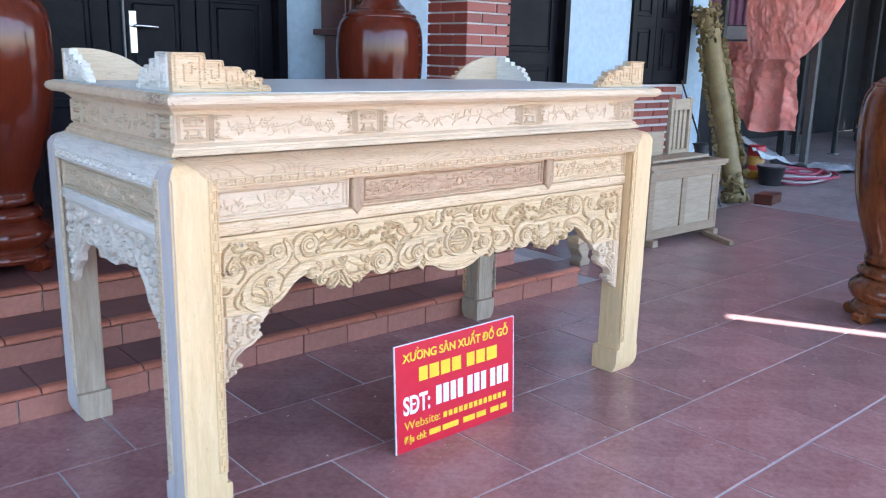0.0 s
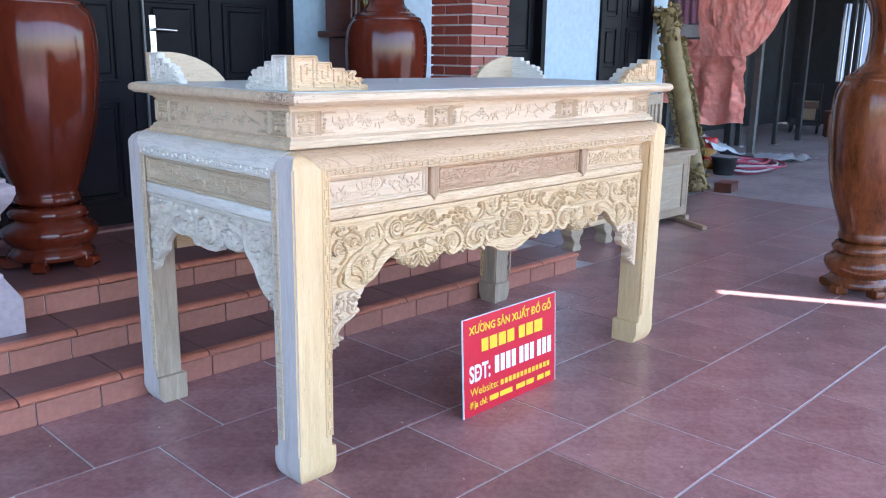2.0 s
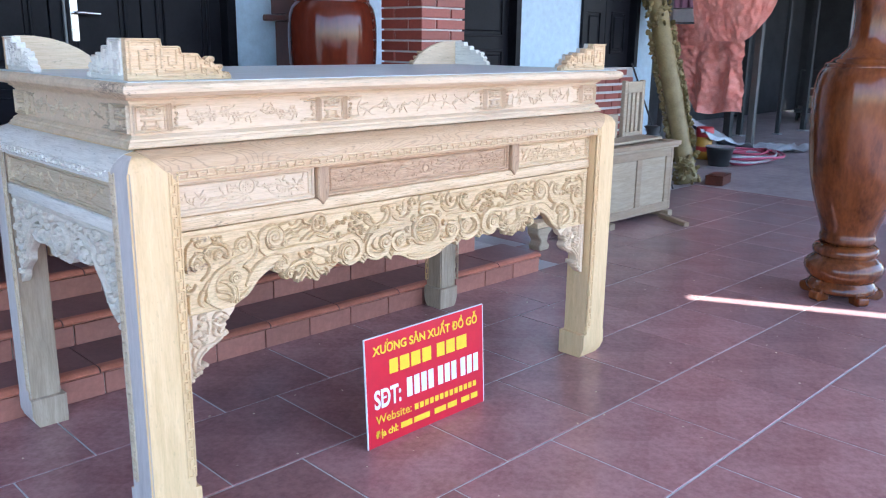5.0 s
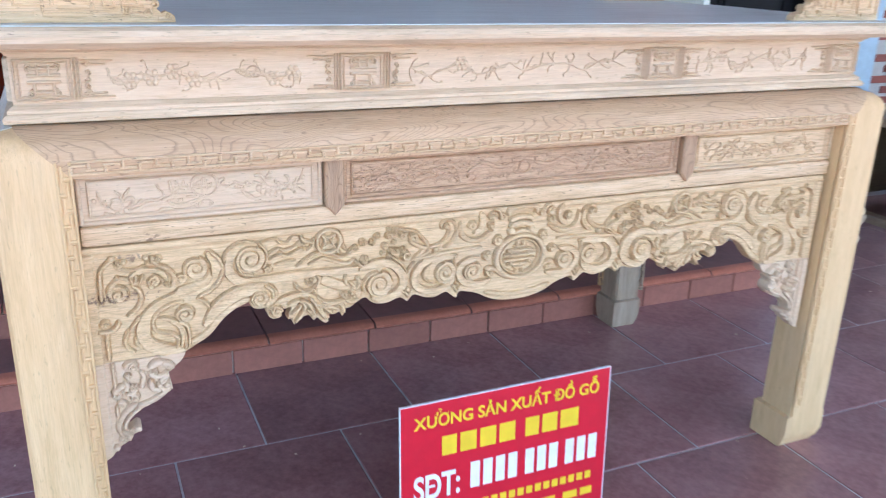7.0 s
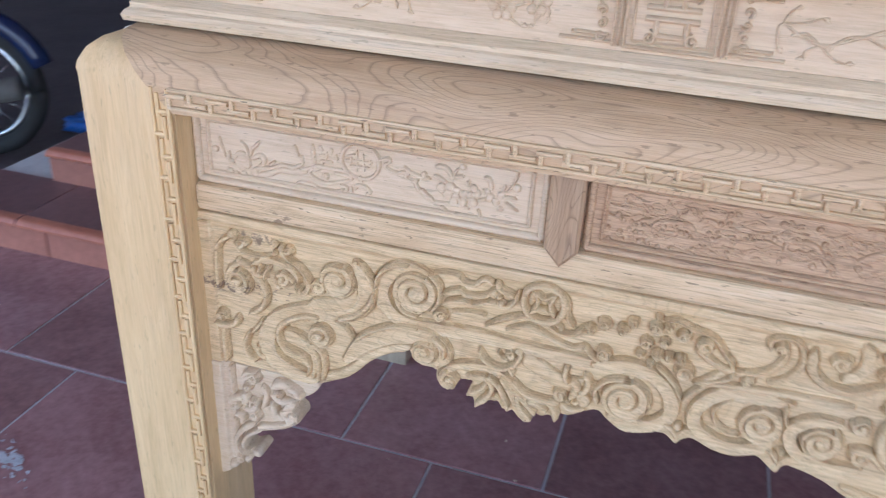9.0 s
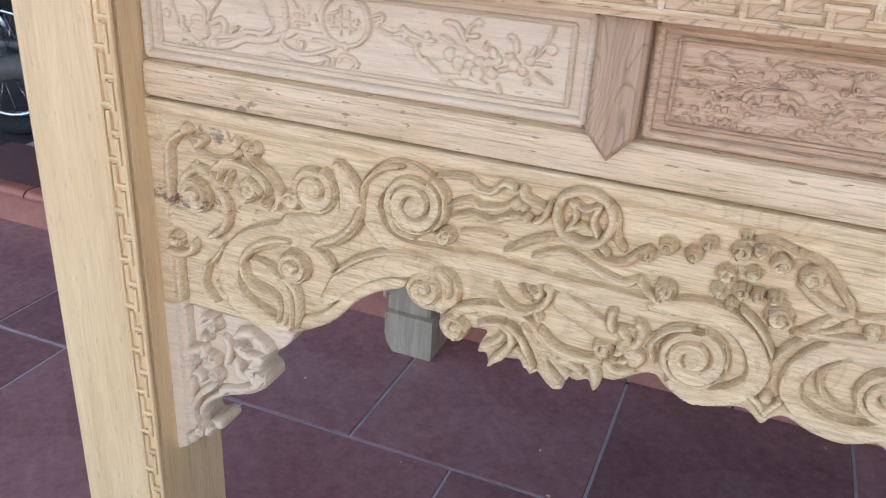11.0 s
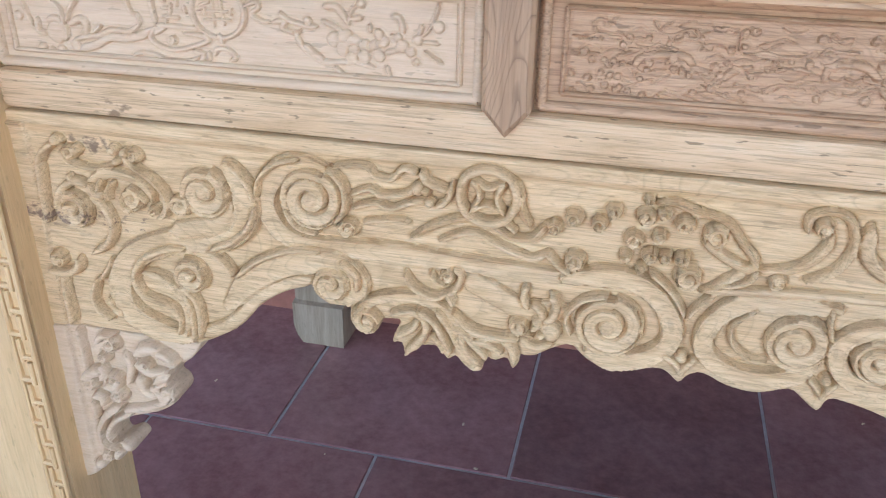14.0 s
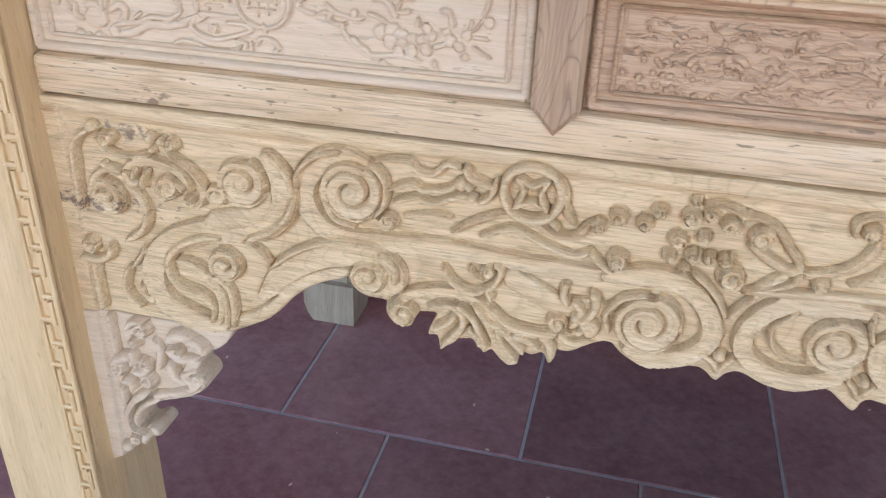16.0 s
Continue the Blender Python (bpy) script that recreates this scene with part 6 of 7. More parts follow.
def ear(sx, sy):
    z0, t = 1.2808, 0.024
    cx, cy = FX + 0.012, FY + 0.030
    bm = prism(bmesh.new(), [(-cx + a, z0 + b) for a, b in STEPS], -cy, -cy + t)
    bm2 = prism(bmesh.new(), [(-cy + t + 0.001 + a * 0.75, z0 + b) for a, b in STEPS], -cx, -cx + t, "X")
    relief, relief2 = bmesh.new(), bmesh.new()
    fretwork(relief, lambda a: -cx + a, -cy, 1.0)
    fretwork(relief2, lambda a: cy - t - 0.001 - a, -cx, 0.75)
    place(relief2, -1)
    # plain curved backing board inside the corner
    arc = [(0.0, 0.0), (0.285, 0.0), (0.268, 0.020), (0.240, 0.046), (0.205, 0.068), (0.160, 0.088), (0.110, 0.102), (0.06, 0.109), (0.0, 0.110)]
    back = prism(bmesh.new(), [(-cx + t + 0.001 + a, z0 + b) for a, b in arc], -cy + t + 0.002, -cy + t + 0.014)
    flip = Matrix.Diagonal((-sx, -sy, 1, 1))
    for b in (bm, bm2, relief, relief2, back):
        b.transform(flip)
    e = part("corner_ornament", bm, RAW_X, table, "stepped fretwork corner ornament")
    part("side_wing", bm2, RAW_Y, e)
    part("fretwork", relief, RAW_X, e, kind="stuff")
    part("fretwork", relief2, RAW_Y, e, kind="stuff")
    if sy > 0:
        part("backing", back, RAW_PALE, e, "plain pale backing board")
    else:
        back.free()


for sx in (-1, 1):
    for sy in (-1, 1):
        ear(sx, sy)

# the upper box sits a little forward, the end panels a little back
for ob in list(table.children):
    box_of = [v.co for v in ob.data.vertices]
    low, deep = min(c.z for c in box_of), max(c.y for c in box_of) - min(c.y for c in box_of)
    if low > 1.103:
        ob.location.y = -0.020
    elif deep > 0.5 and min(abs(c.x) for c in box_of) > 0.9:
        ob.location.y = 0.0185

# ---- the red sign board ----
SIGN_RED = plain("sign_red", (0.62, 0.008, 0.030), 0.35)
SIGN_YELLOW = plain("sign_yellow", (0.85, 0.62, 0.03), 0.4)
SIGN_WHITE = plain("sign_white", (0.85, 0.85, 0.85), 0.4)
sign = thing("sign_board", (3.266, 3.172, 0.0), "red advertising board with yellow and white lettering standing on tiles", "sign", rz=0.6)
tilt = Matrix.Rotation(radians(-3), 4, "X")
bm = box(-0.298, 0.298, -0.003, 0.003, 0, 0.40, bevel=0.001)
bm.transform(tilt)
part("board", bm, SIGN_RED, sign)
bm = bmesh.new()
for a in ((-0.3, 0.3, -0.0035, 0.0035, 0.4, 0.4025), (-0.3005, -0.298, -0.0035, 0.0035, 0, 0.40), (0.298, 0.3005, -0.0035, 0.0035, 0, 0.40)):
    bbox(bm, *a)
bm.transform(tilt)
part("edge_trim", bm, SIGN_WHITE, sign, "white board edge")


def lettering(text, x, z, size, width, mat, name="lettering", bold=0.0):
    cu = bpy.data.curves.new("text", "FONT")
    cu.body, cu.size, cu.offset, cu.extrude = text, size, bold, 0.0006
    ob = bpy.data.objects.new("text", cu)
    scene.collection.objects.link(ob)
    me = bpy.data.meshes.new_from_object(ob.evaluated_get(bpy.context.evaluated_depsgraph_get()))
    bpy.data.objects.remove(ob)
    co = [v.co for v in me.vertices]
    lo, hi = min(c.x for c in co), max(c.x for c in co)
    me.transform(tilt @ Matrix.Translation((x, -0.0042, z)) @ Matrix.Rotation(math.pi / 2, 4, "X") @ Matrix.Diagonal((width / (hi - lo), 1, 1, 1)) @ Matrix.Translation((-lo, 0, 0)))
    me.materials.append(mat)
    ob = new(name, me)
    ob.parent = sign
    return ob


def bars(spans, z0, z1, mat, slant=0.0):
    for x0, x1 in spans:
        bm = prism(bmesh.new(), [(x0, z0), (x1, z0), (x1 + slant, z1), (x0 + slant, z1)], -0.0042, -0.0032)
        bm.transform(tilt)
        part("bar", bm, mat, sign)


lettering("XƯƠNG SẢN XUẤT ĐỒ GỖ", -0.265, 0.336, 0.044, 0.53, SIGN_YELLOW, bold=0.0011)
hook = tube(bmesh.new(), [(-0.196 + a, -0.0045, 0.372 + b) for a, b in ((-0.004, 0.008), (0.001, 0.010), (0.004, 0.007), (0.001, 0.003), (0.0, 0.0))], 0.0014, 6)
hook.transform(tilt)
part("letter_mark", hook, SIGN_YELLOW, sign)
bars(((-0.19, -0.150), (-0.140, -0.095), (-0.085, -0.040), (-0.030, 0.015), (0.045, 0.085), (0.095, 0.140), (0.150, 0.205)), 0.252, 0.305, SIGN_YELLOW)
lettering("SDT:", -0.265, 0.140, 0.095, 0.125, SIGN_WHITE, bold=0.0025)
bars(((-0.2290, -0.2080),), 0.170, 0.177, SIGN_WHITE)
bars([(-0.110 + 0.036 * i + 0.014 * (i > 3) + 0.014 * (i > 6), -0.110 + 0.036 * i + 0.014 * (i > 3) + 0.014 * (i > 6) + 0.026) for i in range(10)], 0.142, 0.215, SIGN_WHITE)
lettering("Website:", -0.262, 0.082, 0.046, 0.170, SIGN_YELLOW)
bars([(-0.075 + 0.026 * i, -0.075 + 0.026 * i + 0.018) for i in range(13)], 0.082, 0.104, SIGN_YELLOW)
lettering("Địa chỉ:", -0.265, 0.032, 0.036, 0.105, SIGN_YELLOW, bold=0.0008)
bars([(-0.145, -0.090), (-0.080, 0.0), (0.025, 0.085), (0.095, 0.145), (0.170, 0.215), (0.225, 0.262)], 0.033, 0.055, SIGN_YELLOW)


# ---- lacquered wooden vases ----
def vase(at, mat, label, rz=0.0):
    v = thing("vase", at, label, "vase", "tall wooden vases", rz)
    ped = bmesh.new()
    lathe(ped, [(0.20, 0.045), (0.215, 0.055), (0.22, 0.075), (0.20, 0.095), (0.19, 0.11), (0.225, 0.135), (0.245, 0.175), (0.24, 0.205), (0.205, 0.235), (0.185, 0.25), (0.20, 0.262), (0.205, 0.285), (0.19, 0.305), (0.165, 0.318)], 48)
    p = part("pedestal", ped, mat, v, "turned pedestal with scroll feet", smooth=60)
    for k in range(5):
        a = 2 * math.pi * k / 5 + 0.3
        bm = bmesh.new()
        foot = [(0.13, 0.045), (0.15, 0.0), (0.235, 0.0), (0.262, 0.02), (0.262, 0.05), (0.24, 0.062), (0.225, 0.05), (0.222, 0.075), (0.15, 0.075)]
        prism(bm, foot, -0.035, 0.035)
        bmesh.ops.bevel(bm, geom=list(bm.edges), offset=0.006, segments=1, affect="EDGES")
        bm.transform(Matrix.Rotation(a, 4, "Z"))
        part("foot", bm, mat, p)
    body = bmesh.new()
    prof = smooth_line([(0.150, 0.318), (0.170, 0.335), (0.172, 0.36), (0.170, 0.40), (0.228, 0.55), (0.278, 0.72), (0.302, 0.90), (0.311, 1.05), (0.307, 1.17), (0.290, 1.245), (0.262, 1.285)], 6)
    lathe(body, [tuple(p) for p in prof], 64)
    b = part("body", body, mat, v, "glossy turned body", smooth=80)
    neck = bmesh.new()
    lathe(neck, [(0.262, 1.2855), (0.262, 1.298), (0.252, 1.306), (0.228, 1.312), (0.222, 1.322), (0.208, 1.330), (0.185, 1.338), (0.178, 1.352), (0.160, 1.362), (0.150, 1.376), (0.138, 1.385), (0.129, 1.45), (0.126, 1.55), (0.138, 1.65), (0.172, 1.74), (0.210, 1.80), (0.216, 1.815), (0.205, 1.822), (0.14, 1.70), (0.11, 1.50)], 48)
    part("neck", neck, mat, v, "flared neck with turned rings", smooth=60)
    return v


vase_l = vase((2.25, 5.28, 0.36), LACQUER, "tall dark red lacquered wooden vase standing on the top step")
vase_m = vase((4.46, 5.28, 0.36), LACQUER, "tall dark red lacquered wooden vase beside the brick pillar")
vase_l.scale, vase_m.scale = (0.91, 0.91, 0.96), (0.86, 0.86, 0.97)
big = vase((6.12, 2.75, 0.0), LACQUER2, "tall brown lacquered wooden vase standing on the tiles")
big.scale = (0.86, 0.86, 1.0)

# ---- tall case clock on the landing ----
clock = thing("case_clock", (4.58, 5.66, 0.36), "tall carved dark red wooden case clock on the landing", "clock")
part("base", box(-0.24, 0.24, -0.16, 0.16, 0, 0.30, bevel=0.008), DARKWOOD, clock)
part("trunk", box(-0.19, 0.19, -0.13, 0.13, 0.30, 1.14, bevel=0.006), DARKWOOD, clock)
part("ledge", box(-0.25, 0.25, -0.18, 0.18, 1.14, 1.18, bevel=0.01, seg=2), DARKWOOD, clock, "moulded ledge")
part("hood", box(-0.21, 0.21, -0.14, 0.14, 1.18, 1.78, bevel=0.006), DARKWOOD, clock)
for s in (-1, 1):
    bm = bmesh.new()
    lathe(bm, [(0.022, 1.18), (0.026, 1.20), (0.018, 1.24), (0.024, 1.40), (0.018, 1.52), (0.026, 1.60), (0.022, 1.64)], 16, (s * 0.18, -0.155, 0))
    part("column", bm, DARKWOOD, clock, smooth=60)
    for j in range(7):
        bm = bmesh.new()
        bmesh.ops.create_icosphere(bm, subdivisions=1, radius=0.032, matrix=Matrix.Translation((s * (0.16 + 0.02 * (j % 2)), -0.135, 0.40 + 0.105 * j)))
        part("carving", bm, DARKWOOD, clock, smooth=60)
bm = bmesh.new()
lathe(bm, [(0.125, 0.0), (0.135, 0.008), (0.125, 0.016)], 40)
bm.transform(Matrix.Translation((0.02, -0.142, 1.37)) @ Matrix.Rotation(math.pi / 2, 4, "X"))
part("bezel", bm, plain("brass", (0.55, 0.40, 0.12), 0.3, 1.0), clock, "brass ring", smooth=60)
bm = bmesh.new()
lathe(bm, [(0.118, 0.0), (0.118, 0.018)], 40)
bm.transform(Matrix.Translation((0.02, -0.142, 1.37)) @ Matrix.Rotation(math.pi / 2, 4, "X"))
dial = part("dial", bm, plain("dial_face", (0.45, 0.58, 0.42), 0.2), clock, "pale green dial")
for a, l in ((0.6, 0.06), (2.4, 0.085)):
    bm = box(-0.003, 0.003, -0.163, -0.1605, 0, l)
    bm.transform(Matrix.Translation((0.02, 0, 1.37)) @ Matrix.Rotation(a, 4, "Y"))
    part("hand", bm, plain("hand_black", (0.02, 0.02, 0.02), 0.4), dial)
# ==== SURROUNDINGS ====
# ---- east side: stacked joinery, gilt carving, tarpaulin, workshop ----
def framed_panel(parent, name, lx, lz, t, mat, panel_mat, cols, label="", at=(0, 0, 0), rx=0, rz=0):
    """A joinery frame with sunk panels, standing on its lower edge."""
    m = pose(*at, rx, 0, rz)
    rail_w = 0.07
    fr = bmesh.new()
    bbox(fr, 0, lx, 0, t, 0, rail_w, 0.003)
    bbox(fr, 0, lx, 0, t, lz - rail_w, lz, 0.003)
    for i in range(cols + 1):
        x = (lx - rail_w) * i / cols
        bbox(fr, x, x + rail_w, 0.001, t - 0.001, rail_w, lz - rail_w, 0.003)
    fr.transform(m)
    f = part(name, fr, mat, parent, label)
    for i in range(cols):
        x0, x1 = (lx - rail_w) * i / cols + rail_w, (lx - rail_w) * (i + 1) / cols
        p = box(x0, x1, t * 0.35, t * 0.7, rail_w, lz - rail_w)
        p.transform(m)
        part("panel", p, panel_mat, f)
    return f


OLDWOOD = wood("stacked_timber", (0.24, 0.17, 0.105), (0.35, 0.255, 0.165), (0.44, 0.335, 0.225), "X", stain=0.4)
OLDPALE = wood("stacked_panel", (0.31, 0.235, 0.155), (0.42, 0.33, 0.225), (0.51, 0.415, 0.295), "X", stain=0.4)
bench = thing("cabinet_carcass", (6.53, 4.66, 0), "unfinished wooden cabinet carcass with sunk panels on tiles", "cabinet")
framed_panel(bench, "front_frame", 0.93, 0.52, 0.035, OLDWOOD, OLDPALE, 2, at=(0, 0, 0.05))
framed_panel(bench, "side_frame", 0.55, 0.52, 0.035, OLDWOOD, OLDPALE, 1, at=(0.965, 0.0, 0.05), rz=90)
part("top_board", box(-0.02, 0.99, -0.03, 0.60, 0.5705, 0.592, bevel=0.003), OLDPALE, bench)
part("back_frame", box(0, 0.93, 0.55, 0.58, 0.05, 0.57), OLDWOOD, bench)
for x in (0.02, 0.86):
    part("skid", box(x, x + 0.07, -0.05, 0.58, 0, 0.05, bevel=0.003), OLDWOOD, bench)
lid = thing("loose_timber_frame", (6.47, 4.62, 0.593), "loose framed timber panel lying on the cabinet carcass", "timber", rz=-1.5)
part("frame", box(0, 1.02, 0, 0.07, 0, 0.035, bevel=0.003), OLDWOOD, lid)
part("frame", box(0, 1.02, 0.49, 0.56, 0, 0.035, bevel=0.003), OLDWOOD, lid)
for x in (0.0, 0.47, 0.95):
    part("frame", box(x, x + 0.07, 0.07, 0.49, 0.002, 0.033), OLDWOOD, lid)
part("panel", box(0.07, 0.95, 0.07, 0.49, 0.010, 0.022), OLDPALE, lid)
board_2 = thing("loose_board", (6.60, 4.70, 0.629), "grey loose board lying on the timber panel", "board", rz=3)
part("board", box(0, 0.84, 0, 0.20, 0, 0.022, bevel=0.003), OLDPALE, board_2)
back = thing("unfinished_chair", (7.13, 4.93, 0.629), "unfinished wooden chair back with upright slats on the stacked timber", "chair", rz=4)
for x0, x1, z0, z1 in ((0, 0.045, 0, 0.47), (0.29, 0.335, 0, 0.47), (0.045, 0.29, 0.37, 0.46), (0.045, 0.29, 0.0, 0.05)):
    part("frame", box(x0, x1, 0, 0.035, z0, z1, bevel=0.004), OLDPALE, back)
for i in range(3):
    x = 0.075 + 0.07 * i
    part("slat", box(x, x + 0.045, 0.008, 0.026, 0.05, 0.37, bevel=0.003), OLDPALE, back)
offcut = thing("board_offcut", (6.74, 4.92, 0.629), "short pale board offcut leaning on the stack", "board")
part("board", box(0, 0.30, 0, 0.025, 0, 0.21, bevel=0.003), OLDPALE, offcut)
part("cleat", box(0.02, 0.28, 0.025, 0.045, 0.08, 0.12), OLDPALE, offcut)
stick = thing("batten", (7.15, 4.30, 0), "dark timber batten lying on the tiles", "timber", rz=62)
part("batten", box(0, 0.40, -0.022, 0.022, 0, 0.035, bevel=0.004), OLDWOOD, stick)
trestle = thing("trestle_base", (5.72, 4.62, 0), "low pale wooden base with scrolled feet behind the table", "stand")
for x in (-0.06, 0.36):
    foot = [(0.0, 0.0), (0.09, 0.0), (0.105, 0.03), (0.075, 0.06), (0.085, 0.10), (0.12, 0.135), (0.12, 0.16), (-0.03, 0.16), (-0.03, 0.12), (0.01, 0.07), (-0.01, 0.03)]
    bm = prism(bmesh.new(), [(x + a, b) for a, b in foot], -0.05, 0.05)
    bmesh.ops.bevel(bm, geom=list(bm.edges), offset=0.006, segments=1, affect="EDGES")
    part("foot", bm, OLDPALE, trestle)
part("beam", box(-0.10, 0.46, -0.05, 0.05, 0.161, 0.20, bevel=0.005), RAW_X, trestle)


# leaning gilt carved pole with leafy edges
def gilt_pole():
    g = thing("carved_pole", (8.944, 5.285, 0), "long gilded carved pole with leafy edges leaning on the wall", "carving")
    lean = Matrix.Rotation(radians(-14.4), 4, "X") @ Matrix.Rotation(radians(-3.4), 4, "Y")
    bm = bmesh.new()
    lathe(bm, [(0.09, 0.03), (0.10, 0.06), (0.09, 0.12), (0.098, 0.9), (0.096, 1.7), (0.10, 1.9), (0.08, 1.95)], 14)
    bm.transform(lean)
    part("pole", bm, mottled("dull_gilt", (0.20, 0.145, 0.055), (0.35, 0.27, 0.12), 9.0, 0.5, 0.3), g, smooth=60)
    rnd = random.Random(12)
    for band, (z0, z1, n) in enumerate(((0.02, 0.30, 60), (0.30, 1.62, 260), (1.62, 2.0, 80))):
        bm = bmesh.new()
        for i in range(n):
            z = rnd.uniform(z0, z1)
            a = rnd.uniform(0, 2 * math.pi) if band != 1 else rnd.choice((-1.06, 2.08)) + rnd.uniform(-0.3, 0.3)
            r = 0.104 + rnd.uniform(0, 0.026)
            bmesh.ops.create_icosphere(bm, subdivisions=1, radius=1, matrix=Matrix.Translation((r * math.cos(a), r * math.sin(a), z)) @ Euler((rnd.uniform(0, 3), rnd.uniform(0, 3), a)).to_matrix().to_4x4() @ Matrix.Diagonal((rnd.uniform(0.018, 0.036), rnd.uniform(0.008, 0.014), rnd.uniform(0.02, 0.045), 1)))
        bm.transform(lean)
        tagged(part("leaf_carving", bm, GOLD, g, "gilded leaf carving"), kind="stuff")
    return g


gilt_pole()


# cloth sheets: folded grids
def cloth(nx, ny, f):
    bm = bmesh.new()
    grid = [[bm.verts.new(f(i / nx, j / ny)) for j in range(ny + 1)] for i in range(nx + 1)]
    for i in range(nx):
        for j in range(ny):
            bm.faces.new((grid[i][j], grid[i + 1][j], grid[i + 1][j + 1], grid[i][j + 1]))
    return bm


def wrinkle(u, v, k, amp):
    return amp * (noise.noise((u * k, v * k, 1.7)) + 0.5 * noise.noise((u * k * 2.3, v * k * 2.3, 5.1)))


POST = mottled("dull_grey_post", (0.06, 0.06, 0.06), (0.11, 0.105, 0.10), 5.0, 0.6)
tarp = thing("tarpaulin", (11.5, 6.2, 0), "crumpled red tarpaulin hung over stored furniture", "tarpaulin")
bm = cloth(80, 70, lambda u, v: (0.10 + 0.26 * abs((u * 3.2 + 0.25 * v) % 1.0 - 0.5) * (1.1 - v) + wrinkle(u, v, 5, 0.05) + wrinkle(u, v, 17, 0.025), -0.05 + 1.15 * u + 0.05 * (1 - v) * u + wrinkle(u, v, 3, 0.04), 0.50 + 0.30 * u * u + (1.15 - 0.30 * u * u) * v + 0.05 * math.sin(u * 9 + 1) * (1 - v)))
part("lower_sheet", bm, TARP, tarp, smooth=180)


def hem(u):
    """Lower edge of the bulging sheet: it rises steeply at one side."""
    return 1.43 + 0.85 * (max(0.0, 0.5 - u) / 0.5) ** 1.5


bm = cloth(110, 90, lambda u, v: (-1.02 - 0.15 * math.sin(min(1.0, v * 1.6) * math.pi) + wrinkle(u, v, 3, 0.05) + wrinkle(u, v, 14, 0.02) + wrinkle(u, v, 34, 0.010), -1.15 + 1.14 * u + 0.03 * v, hem(u) + (3.0 - hem(u)) * v))
part("upper_sheet", bm, TARP, tarp, "bulging upper sheet", smooth=180)
for x, y in ((0.40, -0.14), (0.40, 1.2), (-0.95, -1.1), (-0.95, 0.02)):
    if x > 0:
        part("post", box(x, x + 0.08, y, y + 0.08, 0, 3.02), POST, tarp)
    part("line", tube(bmesh.new(), [(x, y, 2.98), (x + (0.0 if x > 0 else 1.4), y + (0.1 if x > 0 else 0.5), 3.0)], 0.012, 6), STEEL, tarp)
curtain = thing("sheet_wall", (12.5, 6.95, 0), "mauve corrugated metal sheeting behind the tarpaulin", "sheet metal")
bm = cloth(60, 2, lambda u, v: (0.035 * math.sin(u * 60), 0.15 + 1.15 * u, 1.90 + 1.9 * v))
part("sheet", bm, mottled("mauve_sheet", (0.42, 0.20, 0.32), (0.54, 0.28, 0.42), 2.0, 0.5), curtain, smooth=180)
part("white_rail", box(-0.06, -0.04, 0.15, 1.3, 1.70, 1.88), plain("white_paint", (0.8, 0.8, 0.8), 0.5), curtain)
part("post", box(-0.03, 0.03, 1.24, 1.30, 0, 3.4), POST, curtain)

grey_sheet = thing("plastic_sheet", (10.95, 6.30, 0), "crumpled grey plastic sheet trailing on the concrete", "plastic sheet")
bm = cloth(34, 26, lambda u, v: (-0.1 + 2.1 * u + wrinkle(u, v, 4, 0.10), -0.20 + 0.75 * v - 0.55 * u + wrinkle(u, v, 3, 0.12), 0.025 + max(0.0, 0.66 * (1 - u * 1.8)) * (0.35 + 0.65 * v) + abs(wrinkle(u, v, 7, 0.09))))
part("sheet", bm, mottled("grey_plastic", (0.36, 0.40, 0.44), (0.55, 0.60, 0.64), 5.0, 0.35, 0.3), grey_sheet, smooth=180)

hose = thing("hose", (11.15, 5.72, 0), "coiled pink and white hose lying on concrete", "hose")
rnd = random.Random(3)
for k in range(11):
    pts = []
    cx, cy, r = rnd.uniform(-0.14, 0.14), rnd.uniform(-0.09, 0.09), rnd.uniform(0.18, 0.40)
    for i in range(40):
        a = 2 * math.pi * i / 38
        pts.append((cx + r * 1.35 * math.cos(a), cy + r * 0.85 * math.sin(a), 0.018 + 0.020 * (k // 2) + 0.010 * math.sin(3 * a + k)))
    part("loop", tube(bmesh.new(), pts, 0.015, 6), plain("hose_%d" % (k % 2), ((0.45, 0.07, 0.13), (0.50, 0.48, 0.50))[k % 2], 0.45), hose, smooth=180)

bucket = thing("bucket", (10.55, 5.80, 0), "small black plastic bucket on concrete", "bucket")
BLACK = mottled("black_plastic", (0.012, 0.012, 0.013), (0.03, 0.03, 0.032), 6.0, 0.45)
bm = lathe(bmesh.new(), [(0.12, 0.0), (0.155, 0.20), (0.168, 0.205), (0.168, 0.22), (0.145, 0.22), (0.11, 0.02)], 32)
part("pail", bm, BLACK, bucket, smooth=60)
part("rim", lathe(bmesh.new(), [(0.160, 0.2205), (0.168, 0.228), (0.150, 0.228)], 32), plain("grey_rim", (0.35, 0.36, 0.37), 0.5), bucket, smooth=60)

